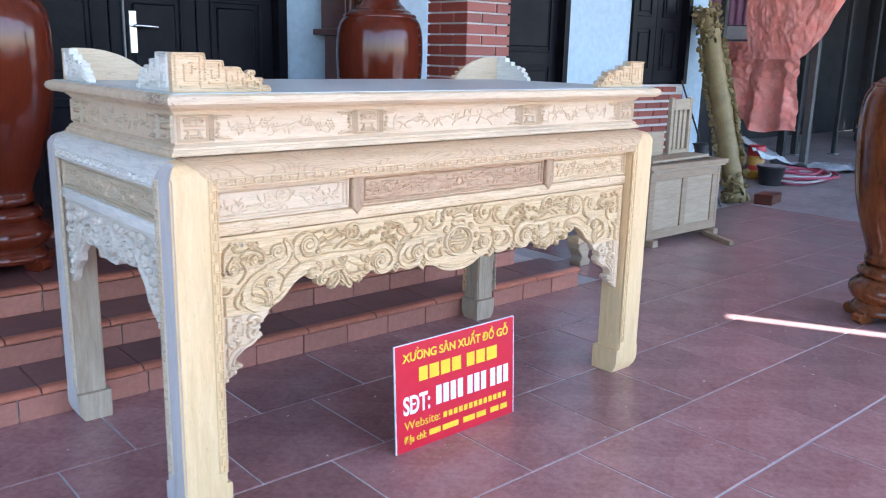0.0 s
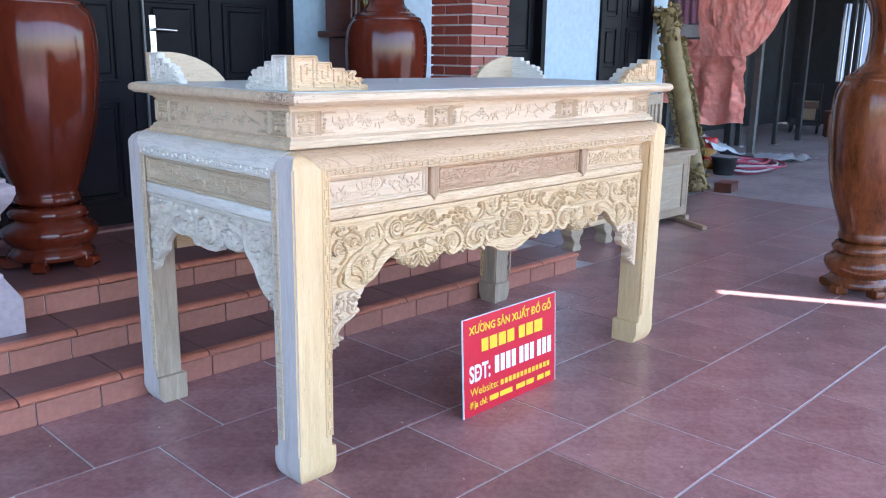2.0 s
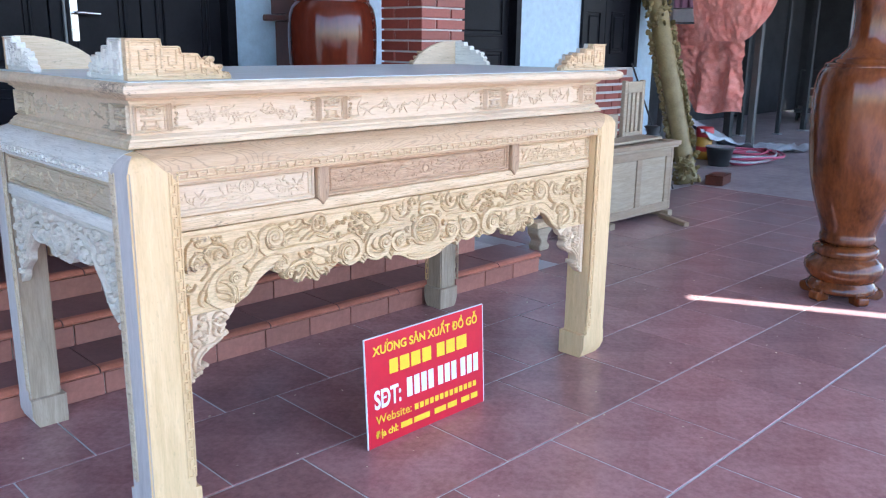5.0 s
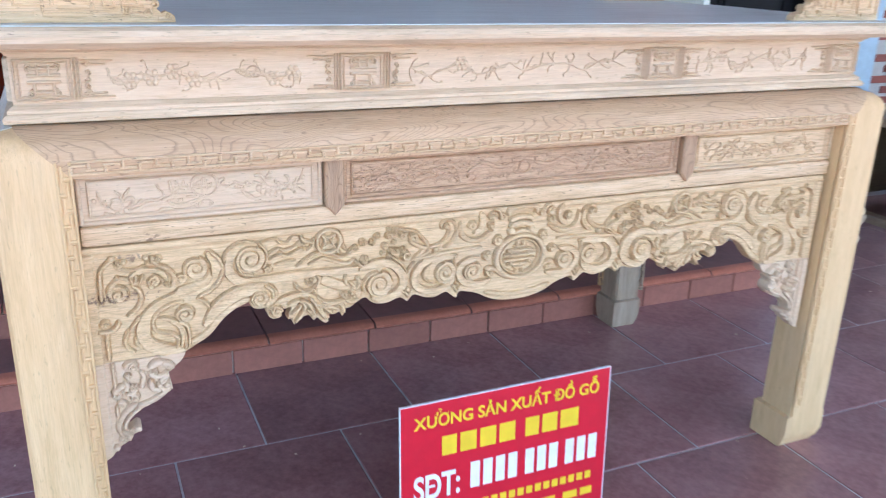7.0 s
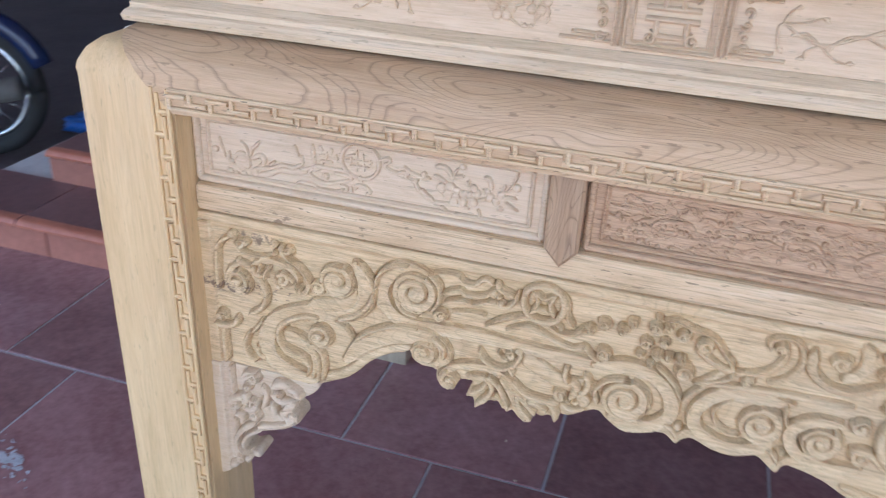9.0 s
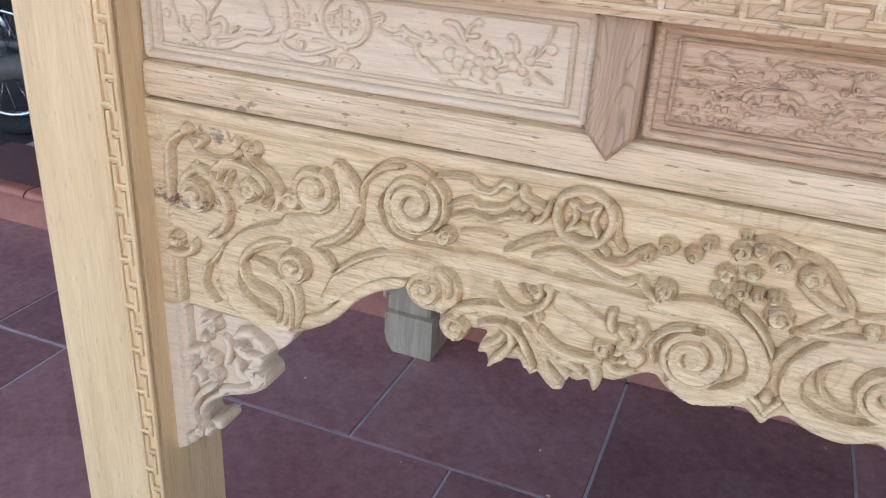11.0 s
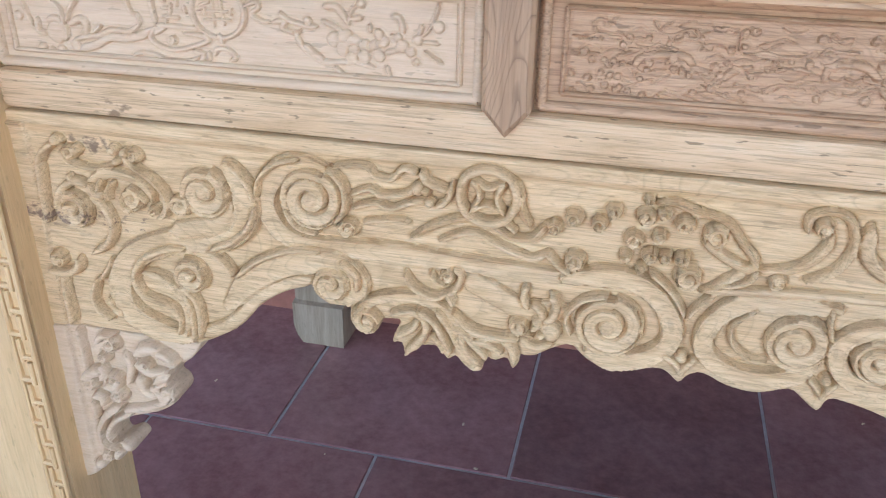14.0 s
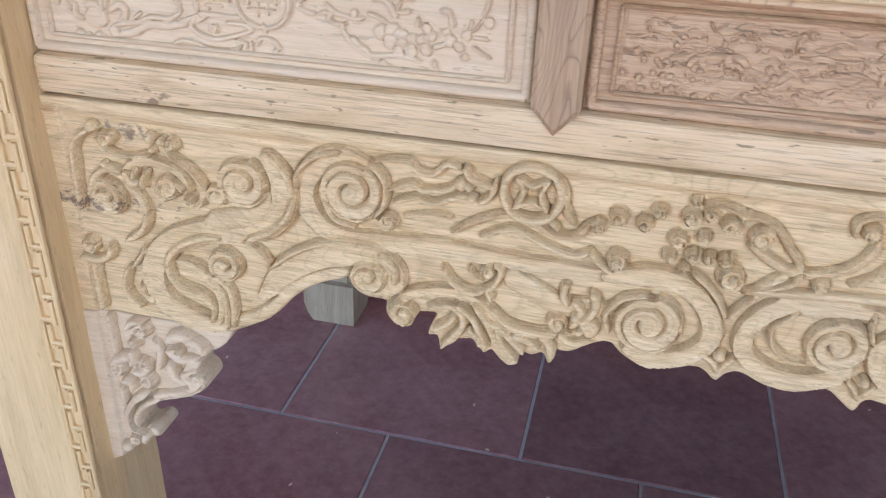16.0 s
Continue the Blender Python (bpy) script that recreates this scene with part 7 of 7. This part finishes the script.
can = thing("canister", (10.95, 6.22, 0), "yellow canister with a red lid standing on concrete", "canister")
part("drum", lathe(bmesh.new(), [(0.090, 0.0), (0.098, 0.012), (0.098, 0.27), (0.094, 0.275)], 28), plain("canister_yellow", (0.55, 0.27, 0.03), 0.4), can, "yellow printed drum", smooth=60)
part("print_band", lathe(bmesh.new(), [(0.0988, 0.10), (0.0988, 0.16)], 28), plain("canister_red_band", (0.45, 0.03, 0.03), 0.4), can, "red printed band", smooth=60)
part("lid", lathe(bmesh.new(), [(0.104, 0.2755), (0.106, 0.285), (0.106, 0.385), (0.098, 0.40), (0.05, 0.404)], 28), plain("canister_red", (0.50, 0.02, 0.03), 0.35), can, "red plastic lid", smooth=60)
block = thing("timber_block", (9.30, 5.16, 0), "dark timber block on the floor by the pole", "timber", rz=12)
part("block", box(-0.16, 0.16, -0.09, 0.09, 0, 0.10, bevel=0.006), DARKWOOD, block)
rod = thing("steel_rod", (8.62, 5.28, 0), "thin black rod leaning on the blue wall", "rod")
part("rod", tube(bmesh.new(), [(0, 0, 0.006), (0.03, 0.585, 1.20)], 0.009, 6), BLACK, rod)

sack = thing("sack", (8.40, 5.42, 0), "crumpled dark plastic sack standing by the blue wall", "sack")
bm = lathe(bmesh.new(), [(0.01, 0.0), (0.12, 0.0), (0.14, 0.06), (0.135, 0.30), (0.11, 0.46), (0.06, 0.55), (0.075, 0.62), (0.05, 0.63)], 28)
bmesh.ops.subdivide_edges(bm, edges=list(bm.edges), cuts=2)
for v in bm.verts:
    v.co += Vector((v.co.x, v.co.y, 0)) * (0.35 * noise.noise(v.co * 11) + 0.2 * noise.noise(v.co * 26))
part("sack", bm, BLACK, sack, smooth=180)

DARK_STEEL = mottled("near_black_steel", (0.016, 0.018, 0.020), (0.038, 0.039, 0.040), 5.0, 0.7)
# Backdrop added outside to tone down the bright sky in the openings.
tagged(part("wall_neighbour", box(24.0, 24.2, 3.0, 13.0, 0, 6.0), CORRUGATED), "added pale sheet dimming the sky beyond the workshop openings", "wall", kind="structure")
# workshop shell beyond the house corner: added walls, the front one unseen to limit light
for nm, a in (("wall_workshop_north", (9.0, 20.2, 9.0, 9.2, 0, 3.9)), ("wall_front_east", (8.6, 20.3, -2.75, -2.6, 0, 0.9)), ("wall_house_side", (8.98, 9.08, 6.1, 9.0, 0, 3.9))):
    tagged(part(nm, box(*a), DARK if "work" in nm else PLASTER), "added plain wall closing the workshop side", "wall", kind="structure")
# panels near-black: the workshop's shade is put into their colour
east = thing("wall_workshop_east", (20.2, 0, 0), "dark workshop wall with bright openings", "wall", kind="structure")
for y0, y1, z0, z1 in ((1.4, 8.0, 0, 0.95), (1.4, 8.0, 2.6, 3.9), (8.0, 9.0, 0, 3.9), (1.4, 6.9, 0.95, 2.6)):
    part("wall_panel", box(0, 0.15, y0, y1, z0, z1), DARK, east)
for i in range(6):
    part("window_bar", box(0.02, 0.06, 7.0 + 0.18 * i, 7.03 + 0.18 * i, 0.95, 2.6), STEEL, east)
for i, (x, y, w) in enumerate(((12.6, 6.75, 0.10), (13.9, 7.2, 0.08), (14.6, 6.9, 0.06), (15.6, 6.9, 0.08), (16.2, 6.3, 0.07), (17.2, 6.75, 0.08), (18.2, 6.6, 0.07), (18.4, 5.8, 0.06))):
    post = thing("steel_post", (x, y, 0), "grey steel post in the dark workshop", "post", "workshop posts")
    part("shaft", box(-w / 2, w / 2, -w / 2, w / 2, 0.02, 3.89, bevel=0.004), DARK_STEEL, post)
    part("base_plate", box(-w, w, -w, w, 0, 0.02), STEEL, post)
rnd = random.Random(21)
for i in range(4):
    x, y = 16.9 + 0.75 * i, 7.0 + rnd.uniform(-0.2, 0.5) - 0.25 * i
    fr = thing("chair", (x, y, 0), "unfinished dark wooden chair frame in the workshop", "chair", "workshop chairs", rz=rnd.uniform(0, 360))
    for ax, ay in ((0, 0), (0.42, 0), (0, 0.42), (0.42, 0.42)):
        part("leg", box(ax, ax + 0.05, ay, ay + 0.05, 0, 0.43 if ay < 0.1 else 1.0), DARKWOOD, fr)
    part("seat", box(-0.02, 0.49, -0.02, 0.41, 0.4305, 0.47, bevel=0.006), DARKWOOD, fr)
    part("back_rail", box(0.05, 0.42, 0.43, 0.46, 0.86, 0.97), DARKWOOD, fr)
    part("back_splat", box(0.17, 0.30, 0.435, 0.455, 0.47, 0.86), DARKWOOD, fr)
cart = thing("work_trolley", (17.8, 7.65, 0), "low dark workshop trolley loaded with boxes", "trolley", rz=20)
part("deck", box(-0.45, 0.45, -0.30, 0.30, 0.16, 0.24, bevel=0.01), DARK, cart)
for ax in (-0.36, 0.36):
    for ay in (-0.24, 0.24):
        bm = lathe(bmesh.new(), [(0.07, -0.025), (0.08, -0.015), (0.08, 0.015), (0.07, 0.025)], 18)
        bm.transform(Matrix.Translation((ax, ay, 0.08)) @ Matrix.Rotation(math.pi / 2, 4, "X"))
        part("wheel", bm, BLACK, cart, smooth=60)
part("push_bar", tube(bmesh.new(), [(-0.43, -0.26, 0.24), (-0.43, -0.26, 0.95), (-0.43, 0.26, 0.95), (-0.43, 0.26, 0.24)], 0.016, 8), DARK_STEEL, cart)
for nm, x, y, w, d, z0, h, mat in (("tool_box", -0.15, -0.18, 0.42, 0.32, 0.2405, 0.20, OLDWOOD), ("tool_box", 0.08, -0.22, 0.30, 0.30, 0.441, 0.14, DARKWOOD)):
    o = thing(nm, cart.matrix_basis @ Vector((x, y, z0)), "small wooden tool box on the trolley", "box", "trolley boxes", rz=20)
    part("crate", box(0, w, 0, d, 0, h, bevel=0.005), mat, o)
    part("lid", box(-0.006, w + 0.006, -0.006, d + 0.006, h + 0.0005, h + 0.018, bevel=0.003), OLDWOOD, o)

# ---- west side: plastic bag, shoes, boxes, motorbike ----
bag = thing("plastic_bag", (1.24, 5.30, 0.36), "stuffed white plastic bag leaning on the pillar plinth", "bag")
bm = bmesh.new()
bmesh.ops.create_icosphere(bm, subdivisions=4, radius=0.16)
for v in bm.verts:
    v.co.z *= 1.5 if v.co.z > 0 else 1.1
    v.co += v.co.normalized() * (0.035 * noise.noise(v.co * 9) + 0.03 * noise.noise(v.co * 22))
    v.co.x += 0.25 * v.co.z
    v.co.z = max(v.co.z, -0.16)
bm.transform(Matrix.Translation((0, 0, 0.16)))
part("bag", bm, mottled("white_plastic", (0.62, 0.70, 0.80), (0.78, 0.84, 0.92), 8.0, 0.35, 0.3), bag, smooth=180)
part("knot", lathe(bmesh.new(), [(0.05, 0.36), (0.02, 0.40), (0.03, 0.43), (0.06, 0.46)], 12, (0.075, 0, 0)), mottled("white_plastic_knot", (0.62, 0.70, 0.80), (0.78, 0.84, 0.92), 8.0, 0.35, 0.3), bag, smooth=180)


def shoe(at, rz):
    s = thing("shoe", at, "black leather shoe lying on the top step", "shoe", "shoes by the pillar", rz)
    sole = [(-0.13, -0.035), (-0.05, -0.042), (0.06, -0.045), (0.12, -0.03), (0.135, 0.0), (0.12, 0.03), (0.06, 0.045), (-0.05, 0.038), (-0.13, 0.035)]
    part("sole", prism(bmesh.new(), sole, 0, 0.018, "Z"), BLACK, s)
    bm = bmesh.new()
    bmesh.ops.create_uvsphere(bm, u_segments=20, v_segments=12, radius=1, matrix=Matrix.Translation((0.0, 0, 0.02)) @ Matrix.Diagonal((0.13, 0.042, 0.06, 1)))
    for v in bm.verts:
        v.co.z = max(0.0185, v.co.z * (1.25 if v.co.x < 0 else 0.85))
    part("upper", bm, BLACK, s, smooth=60)
    part("collar", lathe(bmesh.new(), [(0.038, 0.085), (0.042, 0.092), (0.034, 0.096)], 16, (-0.06, 0, 0)), BLACK, s, smooth=60)


shoe((1.22, 5.02, 0.36), 35)
shoe((1.29, 5.12, 0.36), 60)
# added walls; their near-black colour stands for the passage's shade
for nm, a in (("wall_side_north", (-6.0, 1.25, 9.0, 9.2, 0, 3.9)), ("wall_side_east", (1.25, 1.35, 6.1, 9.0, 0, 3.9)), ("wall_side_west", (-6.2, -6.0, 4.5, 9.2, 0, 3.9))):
    tagged(part(nm, box(*a), DARK), "added near-black wall keeping the side passage dark", "wall", kind="structure")
side_floor = part("floor_passage", box(-5.9, 0.50, 4.26, 9.0, -0.02, -0.004), mottled("passage_floor", (0.07, 0.055, 0.055), (0.12, 0.095, 0.095), 2.5, 0.6, 0.1))
tagged(side_floor, "dusty reddish floor of the side passage", "floor", kind="structure")
CARD = mottled("cardboard", (0.24, 0.16, 0.10), (0.32, 0.23, 0.14), 6.0, 0.8)
for x, y, w, h in ((-0.55, 7.45, 0.5, 0.38), (0.02, 7.55, 0.45, 0.42), (-0.45, 7.5, 0.42, 0.30)):
    z = 0.0 if w != 0.42 else 0.381
    c = thing("cardboard_box", (x, y, z), "worn brown cardboard box stacked in the passage", "box", "passage boxes")
    part("carton", box(0, w, 0, 0.36, 0, h - 0.004, bevel=0.004), CARD, c)
    part("flap", box(0.005, w - 0.005, 0.005, 0.175, h - 0.0035, h), CARD, c)
    part("flap", box(0.005, w - 0.005, 0.185, 0.355, h - 0.0035, h), CARD, c)
    part("sticker", box(w * 0.55, w * 0.8, -0.003, -0.0005, h * 0.4, h * 0.75), plain("sticker_white", (0.7, 0.7, 0.7), 0.5), c, "white paper label")
dark_cloth = thing("covered_heap", (0.62, 7.55, 0), "heap under a black cloth in the passage", "heap")
bm = cloth(30, 24, lambda u, v: (-0.25 + 0.75 * u + wrinkle(u, v, 4, 0.06), 0.18 * math.cos(u * 6) - 0.1 + 0.1 * v + wrinkle(u, v, 3, 0.06), 0.02 + 1.35 * v - 0.25 * abs(u - 0.5) * v))
part("cloth", bm, mottled("black_cloth", (0.012, 0.012, 0.014), (0.03, 0.03, 0.034), 4.0, 0.7), dark_cloth, smooth=180)
part("heap_core", box(-0.2, 0.45, 0.25, 0.65, 0, 1.1), DARK, dark_cloth)


def motorbike(at, rz):
    b = thing("motorbike", at, "parked dark blue step-through motorbike beside the steps", "motorbike", rz=rz)
    rubber = mottled("tyre_rubber", (0.012, 0.012, 0.012), (0.025, 0.025, 0.025), 9.0, 0.8)
    chrome = plain("bright_metal", (0.55, 0.56, 0.58), 0.25, 1.0)
    blue = mottled("dark_blue_paint", (0.008, 0.015, 0.05), (0.012, 0.025, 0.08), 3.0, 0.2)
    alloy = mottled("dull_alloy", (0.09, 0.09, 0.085), (0.17, 0.17, 0.16), 7.0, 0.45)
    for x in (0.0, -1.22):
        def loop(r, n=40):
            return [(x + r * math.cos(2 * math.pi * i / n), 0, 0.285 + r * math.sin(2 * math.pi * i / n)) for i in range(n + 1)]
        w = part("wheel", tube(bmesh.new(), loop(0.205), 0.014, 8), chrome, b, "spoked wheel", smooth=180)
        part("tyre", tube(bmesh.new(), loop(0.250), 0.036, 10), rubber, w, smooth=180)
        hub = lathe(bmesh.new(), [(0.05, -0.05), (0.06, -0.03), (0.06, 0.03), (0.05, 0.05)], 20)
        hub.transform(Matrix.Translation((x, 0, 0.285)) @ Matrix.Rotation(math.pi / 2, 4, "X"))
        part("hub", hub, alloy, w, smooth=60)
        sp = bmesh.new()
        for i in range(18):
            a = 2 * math.pi * i / 18
            tube(sp, [(x + 0.05 * math.cos(a), 0.02 * (-1) ** i, 0.285 + 0.05 * math.sin(a)), (x + 0.2 * math.cos(a + 0.25), 0, 0.285 + 0.2 * math.sin(a + 0.25))], 0.0018, 4)
        part("spokes", sp, chrome, w, smooth=180, kind="stuff")
    part("fender", tube(bmesh.new(), [(0.30 * math.cos(a), 0, 0.285 + 0.30 * math.sin(a)) for a in [radians(20 + 8 * i) for i in range(18)]], 0.045, 8), blue, b, smooth=180)
    part("body", prism(bmesh.new(), [(0.18, 0.70), (0.10, 0.78), (-0.55, 0.74), (-0.62, 0.60), (-0.30, 0.46), (0.05, 0.55)], -0.12, 0.12), blue, b, "glossy dark blue side fairing")
    part("seat", prism(bmesh.new(), [(0.15, 0.785), (0.10, 0.84), (-0.45, 0.80), (-0.52, 0.755)], -0.13, 0.13), BLACK, b)
    part("engine", lathe(bmesh.new(), [(0.11, -0.12), (0.13, -0.08), (0.13, 0.08), (0.11, 0.12)], 24, (0, 0, 0)), alloy, b, "dull alloy engine", smooth=60).matrix_basis = Matrix.Translation((-0.52, 0, 0.33)) @ Matrix.Rotation(math.pi / 2, 4, "X")
    part("chain_case", box(-0.55, 0.04, 0.07, 0.10, 0.25, 0.36, bevel=0.02, seg=2), alloy, b)
    part("exhaust", tube(bmesh.new(), [(-0.6, -0.14, 0.24), (-0.2, -0.15, 0.25), (0.25, -0.16, 0.34)], lambda t: 0.022 + 0.025 * min(1, t * 2), 12), alloy, b, smooth=180)
    part("leg_shield", prism(bmesh.new(), [(-0.66, 0.30), (-0.74, 0.30), (-0.98, 0.85), (-0.92, 0.92), (-0.84, 0.80)], -0.20, 0.20), blue, b)
    part("fork", tube(bmesh.new(), [(-1.22, 0.06, 0.285), (-0.98, 0.06, 0.90)], 0.018, 8), chrome, b, smooth=180)
    part("fork", tube(bmesh.new(), [(-1.22, -0.06, 0.285), (-0.98, -0.06, 0.90)], 0.018, 8), chrome, b, smooth=180)
    part("handlebar", tube(bmesh.new(), [(-0.88, -0.32, 1.0), (-0.95, -0.1, 0.97), (-0.95, 0.1, 0.97), (-0.88, 0.32, 1.0)], 0.014, 8), chrome, b, smooth=180)
    part("headlamp", box(-1.06, -0.92, -0.10, 0.10, 0.90, 1.04, bevel=0.03, seg=2), blue, b)
    part("shock", tube(bmesh.new(), [(0.0, 0.11, 0.30), (-0.10, 0.11, 0.58)], 0.024, 10), chrome, b, smooth=180)
    part("kickstand", tube(bmesh.new(), [(-0.40, 0.10, 0.25), (-0.36, 0.26, 0.008)], 0.010, 6), alloy, b, smooth=180)
    part("tail_lamp", box(0.16, 0.22, -0.06, 0.06, 0.66, 0.74, bevel=0.015), plain("tail_red", (0.35, 0.01, 0.01), 0.25), b)


motorbike((0.16, 4.90, 0), 20)
blue_bag = thing("blue_wrapper", (0.40, 5.27, 0), "crumpled blue plastic wrapper on the floor", "wrapper", rz=30)
bm = bmesh.new()
bmesh.ops.create_icosphere(bm, subdivisions=3, radius=0.07)
for v in bm.verts:
    v.co = Vector((v.co.x * 1.7, v.co.y, max(-0.03, v.co.z * 0.6))) + v.co.normalized() * 0.05 * noise.noise(v.co * 30)
bm.transform(Matrix.Translation((0, 0, 0.06)))
part("wrapper", bm, mottled("blue_plastic", (0.02, 0.10, 0.42), (0.06, 0.22, 0.65), 9.0, 0.3), blue_bag, smooth=180)
twig = thing("twig", (0.58, 4.12, 0), "pale dry curled wood shaving on the tiles", "shaving")
part("curl", tube(bmesh.new(), smooth_line([(0, 0, 0.006), (0.05, 0.03, 0.012), (0.09, -0.02, 0.007), (0.06, -0.05, 0.010), (0.12, -0.06, 0.006)], 5), 0.004, 5), RAW_X, twig, smooth=180)

crumbs = bmesh.new()
rnd = random.Random(31)
for i in range(70):
    a, r = rnd.uniform(0, 6.28), rnd.random() ** 1.5
    x, y = 1.60 + 0.10 * r * math.cos(a) + 0.02 * math.sin(a), 3.44 - 0.06 * r * math.cos(a) + 0.025 * r * math.sin(a)
    w = rnd.uniform(0.003, 0.011) * (1.2 - r)
    prism(crumbs, [(x + w * math.cos(k * 1.26 + a) * rnd.uniform(0.6, 1.2), y + w * math.sin(k * 1.26 + a) * rnd.uniform(0.6, 1.0)) for k in range(5)], 0.001, 0.0025 + rnd.uniform(0, 0.002), "Z")
tagged(part("plaster_crumbs", crumbs, mottled("grey_dust", (0.42, 0.42, 0.44), (0.58, 0.58, 0.60), 20.0, 0.9)), "small patch of pale plaster crumbs on the tiles", "crumbs", kind="stuff")

# sawdust chips scattered on the tiles
chips = bmesh.new()
rnd = random.Random(17)
for i in range(110):
    x, y = rnd.uniform(0.8, 6.8), rnd.uniform(2.1, 4.2)
    s = rnd.uniform(0.0015, 0.004)
    bmesh.ops.create_cube(chips, size=1, matrix=pose(x, y, 0.002 + s * 0.2, 0, 0, rnd.uniform(0, 180)) @ Matrix.Diagonal((s * 2, s, s * 0.5, 1)))
tagged(part("wood_chips", chips, RAW_PALE), "tiny pale wood chips scattered on the tiles", "chips", kind="stuff")
# ---- pieces: floor tiles, step tiles, pillar bricks ----
def slab_mesh(name, lx, ly, lz, bevel, mat):
    bm = box(-lx / 2, lx / 2, -ly / 2, ly / 2, -lz, 0, bevel=0)
    bmesh.ops.bevel(bm, geom=[e for e in bm.edges if all(v.co.z > -1e-6 for v in e.verts)], offset=bevel, segments=1, affect="EDGES")
    me = finish(bm, name)
    me.materials.append(mat)
    return me


tile_mesh = slab_mesh("tile", 0.4920, 0.4920, 0.012, 0.002, TILE)
far_tiles = bmesh.new()
rnd = random.Random(2)
for j in range(-9, 6):
    y = 3.032 + 0.4985 * (j - 1)
    off = 0.0 if j % 2 else 0.232
    for i in range(-2, 19):
        x = 0.0265 + 0.4985 * i + off
        at = (x, y, rnd.uniform(-0.0008, 0.0008))
        if x > 8.85 or x < -0.95 or (y > 4.3 and x < 5.6):
            continue
        if 0.4 < x < 8.9 and y > 0.4:
            piece("tile", tile_mesh, floor, at)
        else:
            twin = bmesh.ops.create_cube(far_tiles, size=1, matrix=Matrix.Translation((x, y, -0.006)) @ Matrix.Diagonal((0.4920, 0.4920, 0.012, 1)))
    last = 0.0265 + off + 0.4985 * (17 if off == 0.0 or 0.0265 + off + 0.4985 * 17 <= 8.85 else 16) + 0.2495
    w = 9.052 - last
    if w > 0.03 and y > 0.4:
        piece("tile", slab_mesh("tile", w - 0.007, 0.4920, 0.012, 0.002, TILE), floor, (last + w / 2, y, 0))
tagged(part("far_tiles", far_tiles, TILE, floor), kind="stuff")

# risers of clay tiles and treads with a rounded nosing
for k in range(3):
    x0, x1 = 0.51 + 0.28 * k, 5.26 - 0.27 * k
    y0, top = STEP_Y + TREAD * k, RISE * (k + 1)
    n = round((x1 - x0) / 0.245)
    w = (x1 - x0) / n
    riser = slab_mesh("riser_tile", w - 0.006, RISE - 0.030, 0.012, 0.002, STEP_TILE)
    riser.transform(Matrix.Rotation(math.pi / 2, 4, "X"))
    m = round((x1 - x0) / 0.40)
    wm = (x1 - x0) / m
    prof = [(0.318, 0.0), (0.040, 0.0), (0.012, 0.0005), (0.004, -0.002), (-0.004, -0.007), (-0.009, -0.014), (-0.008, -0.021), (-0.002, -0.025), (0.318, -0.025)]
    bm = prism(bmesh.new(), prof, -wm / 2 + 0.003, wm / 2 - 0.003, "X")
    tread = finish(bm, "tread_tile", 40)
    tread.materials.append(STEP_TREAD)
    tread.materials.append(STEP_NOSE)
    for f in tread.polygons:
        f.material_index = 1 if f.center.y < 0.035 else 0
    for i in range(n):
        piece("riser_tile", riser, steps, (x0 + w * (i + 0.5), y0 - 0.012, top - 0.0755))
    for i in range(m):
        piece("tread_tile", tread, steps, (x0 + wm * (i + 0.5), y0 - 0.018, top))
    # returns at both ends
    for xe, rz in ((x0, -math.pi / 2), (x1, math.pi / 2)):
        ns = 4 - k
        for i in range(ns):
            piece("riser_tile", riser, steps, (xe + (-0.001 if xe == x0 else 0.001) * 0, y0 + 0.13 + 0.245 * i, top - 0.0755), rz)
landing = slab_mesh("landing_tile", 0.395, 0.395, 0.012, 0.002, STEP_TREAD)
for i in range(9):
    for j in range(2):
        piece("landing_tile", landing, steps, (1.34 + 0.4 * i, 5.37 + 0.4 * j, 0.352))

# brick courses of the pillars: two alternating layers round the core
def brick_mesh(l):
    me = slab_mesh("brick", l, 0.052, 0.014, 0.002, BRICK)
    me.transform(Matrix.Rotation(math.pi / 2, 4, "X"))
    return me


long_brick, short_brick = brick_mesh(0.232), brick_mesh(0.112)
for p in pillars:
    for c in range(16):
        z = 0.645 + 0.0335 + 0.063 * c
        for a in range(4):
            m = Matrix.Rotation(a * math.pi / 2, 4, "Z")
            first = (c + a) % 2 == 0
            for me, off in ((long_brick, -0.063 if first else 0.063), (short_brick, 0.122 if first else -0.122)):
                v = m @ Vector((off, -0.180, 0))
                piece("brick", me, p, (v.x, v.y, z), a * math.pi / 2)
    rest = bmesh.new()
    for c in range(16, 47):
        z = 0.645 + 0.0335 + 0.063 * c
        bbox(rest, -0.18, 0.18, -0.18, 0.18, z - 0.026, z + 0.026)
    tagged(part("upper_bricks", rest, BRICK, p), kind="stuff")

# brick apron under the shuttered window
for c in range(15):
    for i in range(5):
        x = 7.775 + 0.244 * i - (0.122 if c % 2 else 0)
        if 7.77 < x < 8.70:
            piece("brick", long_brick, wall, (x, WALL_Y - 0.002, 0.04 + 0.0765 * c))
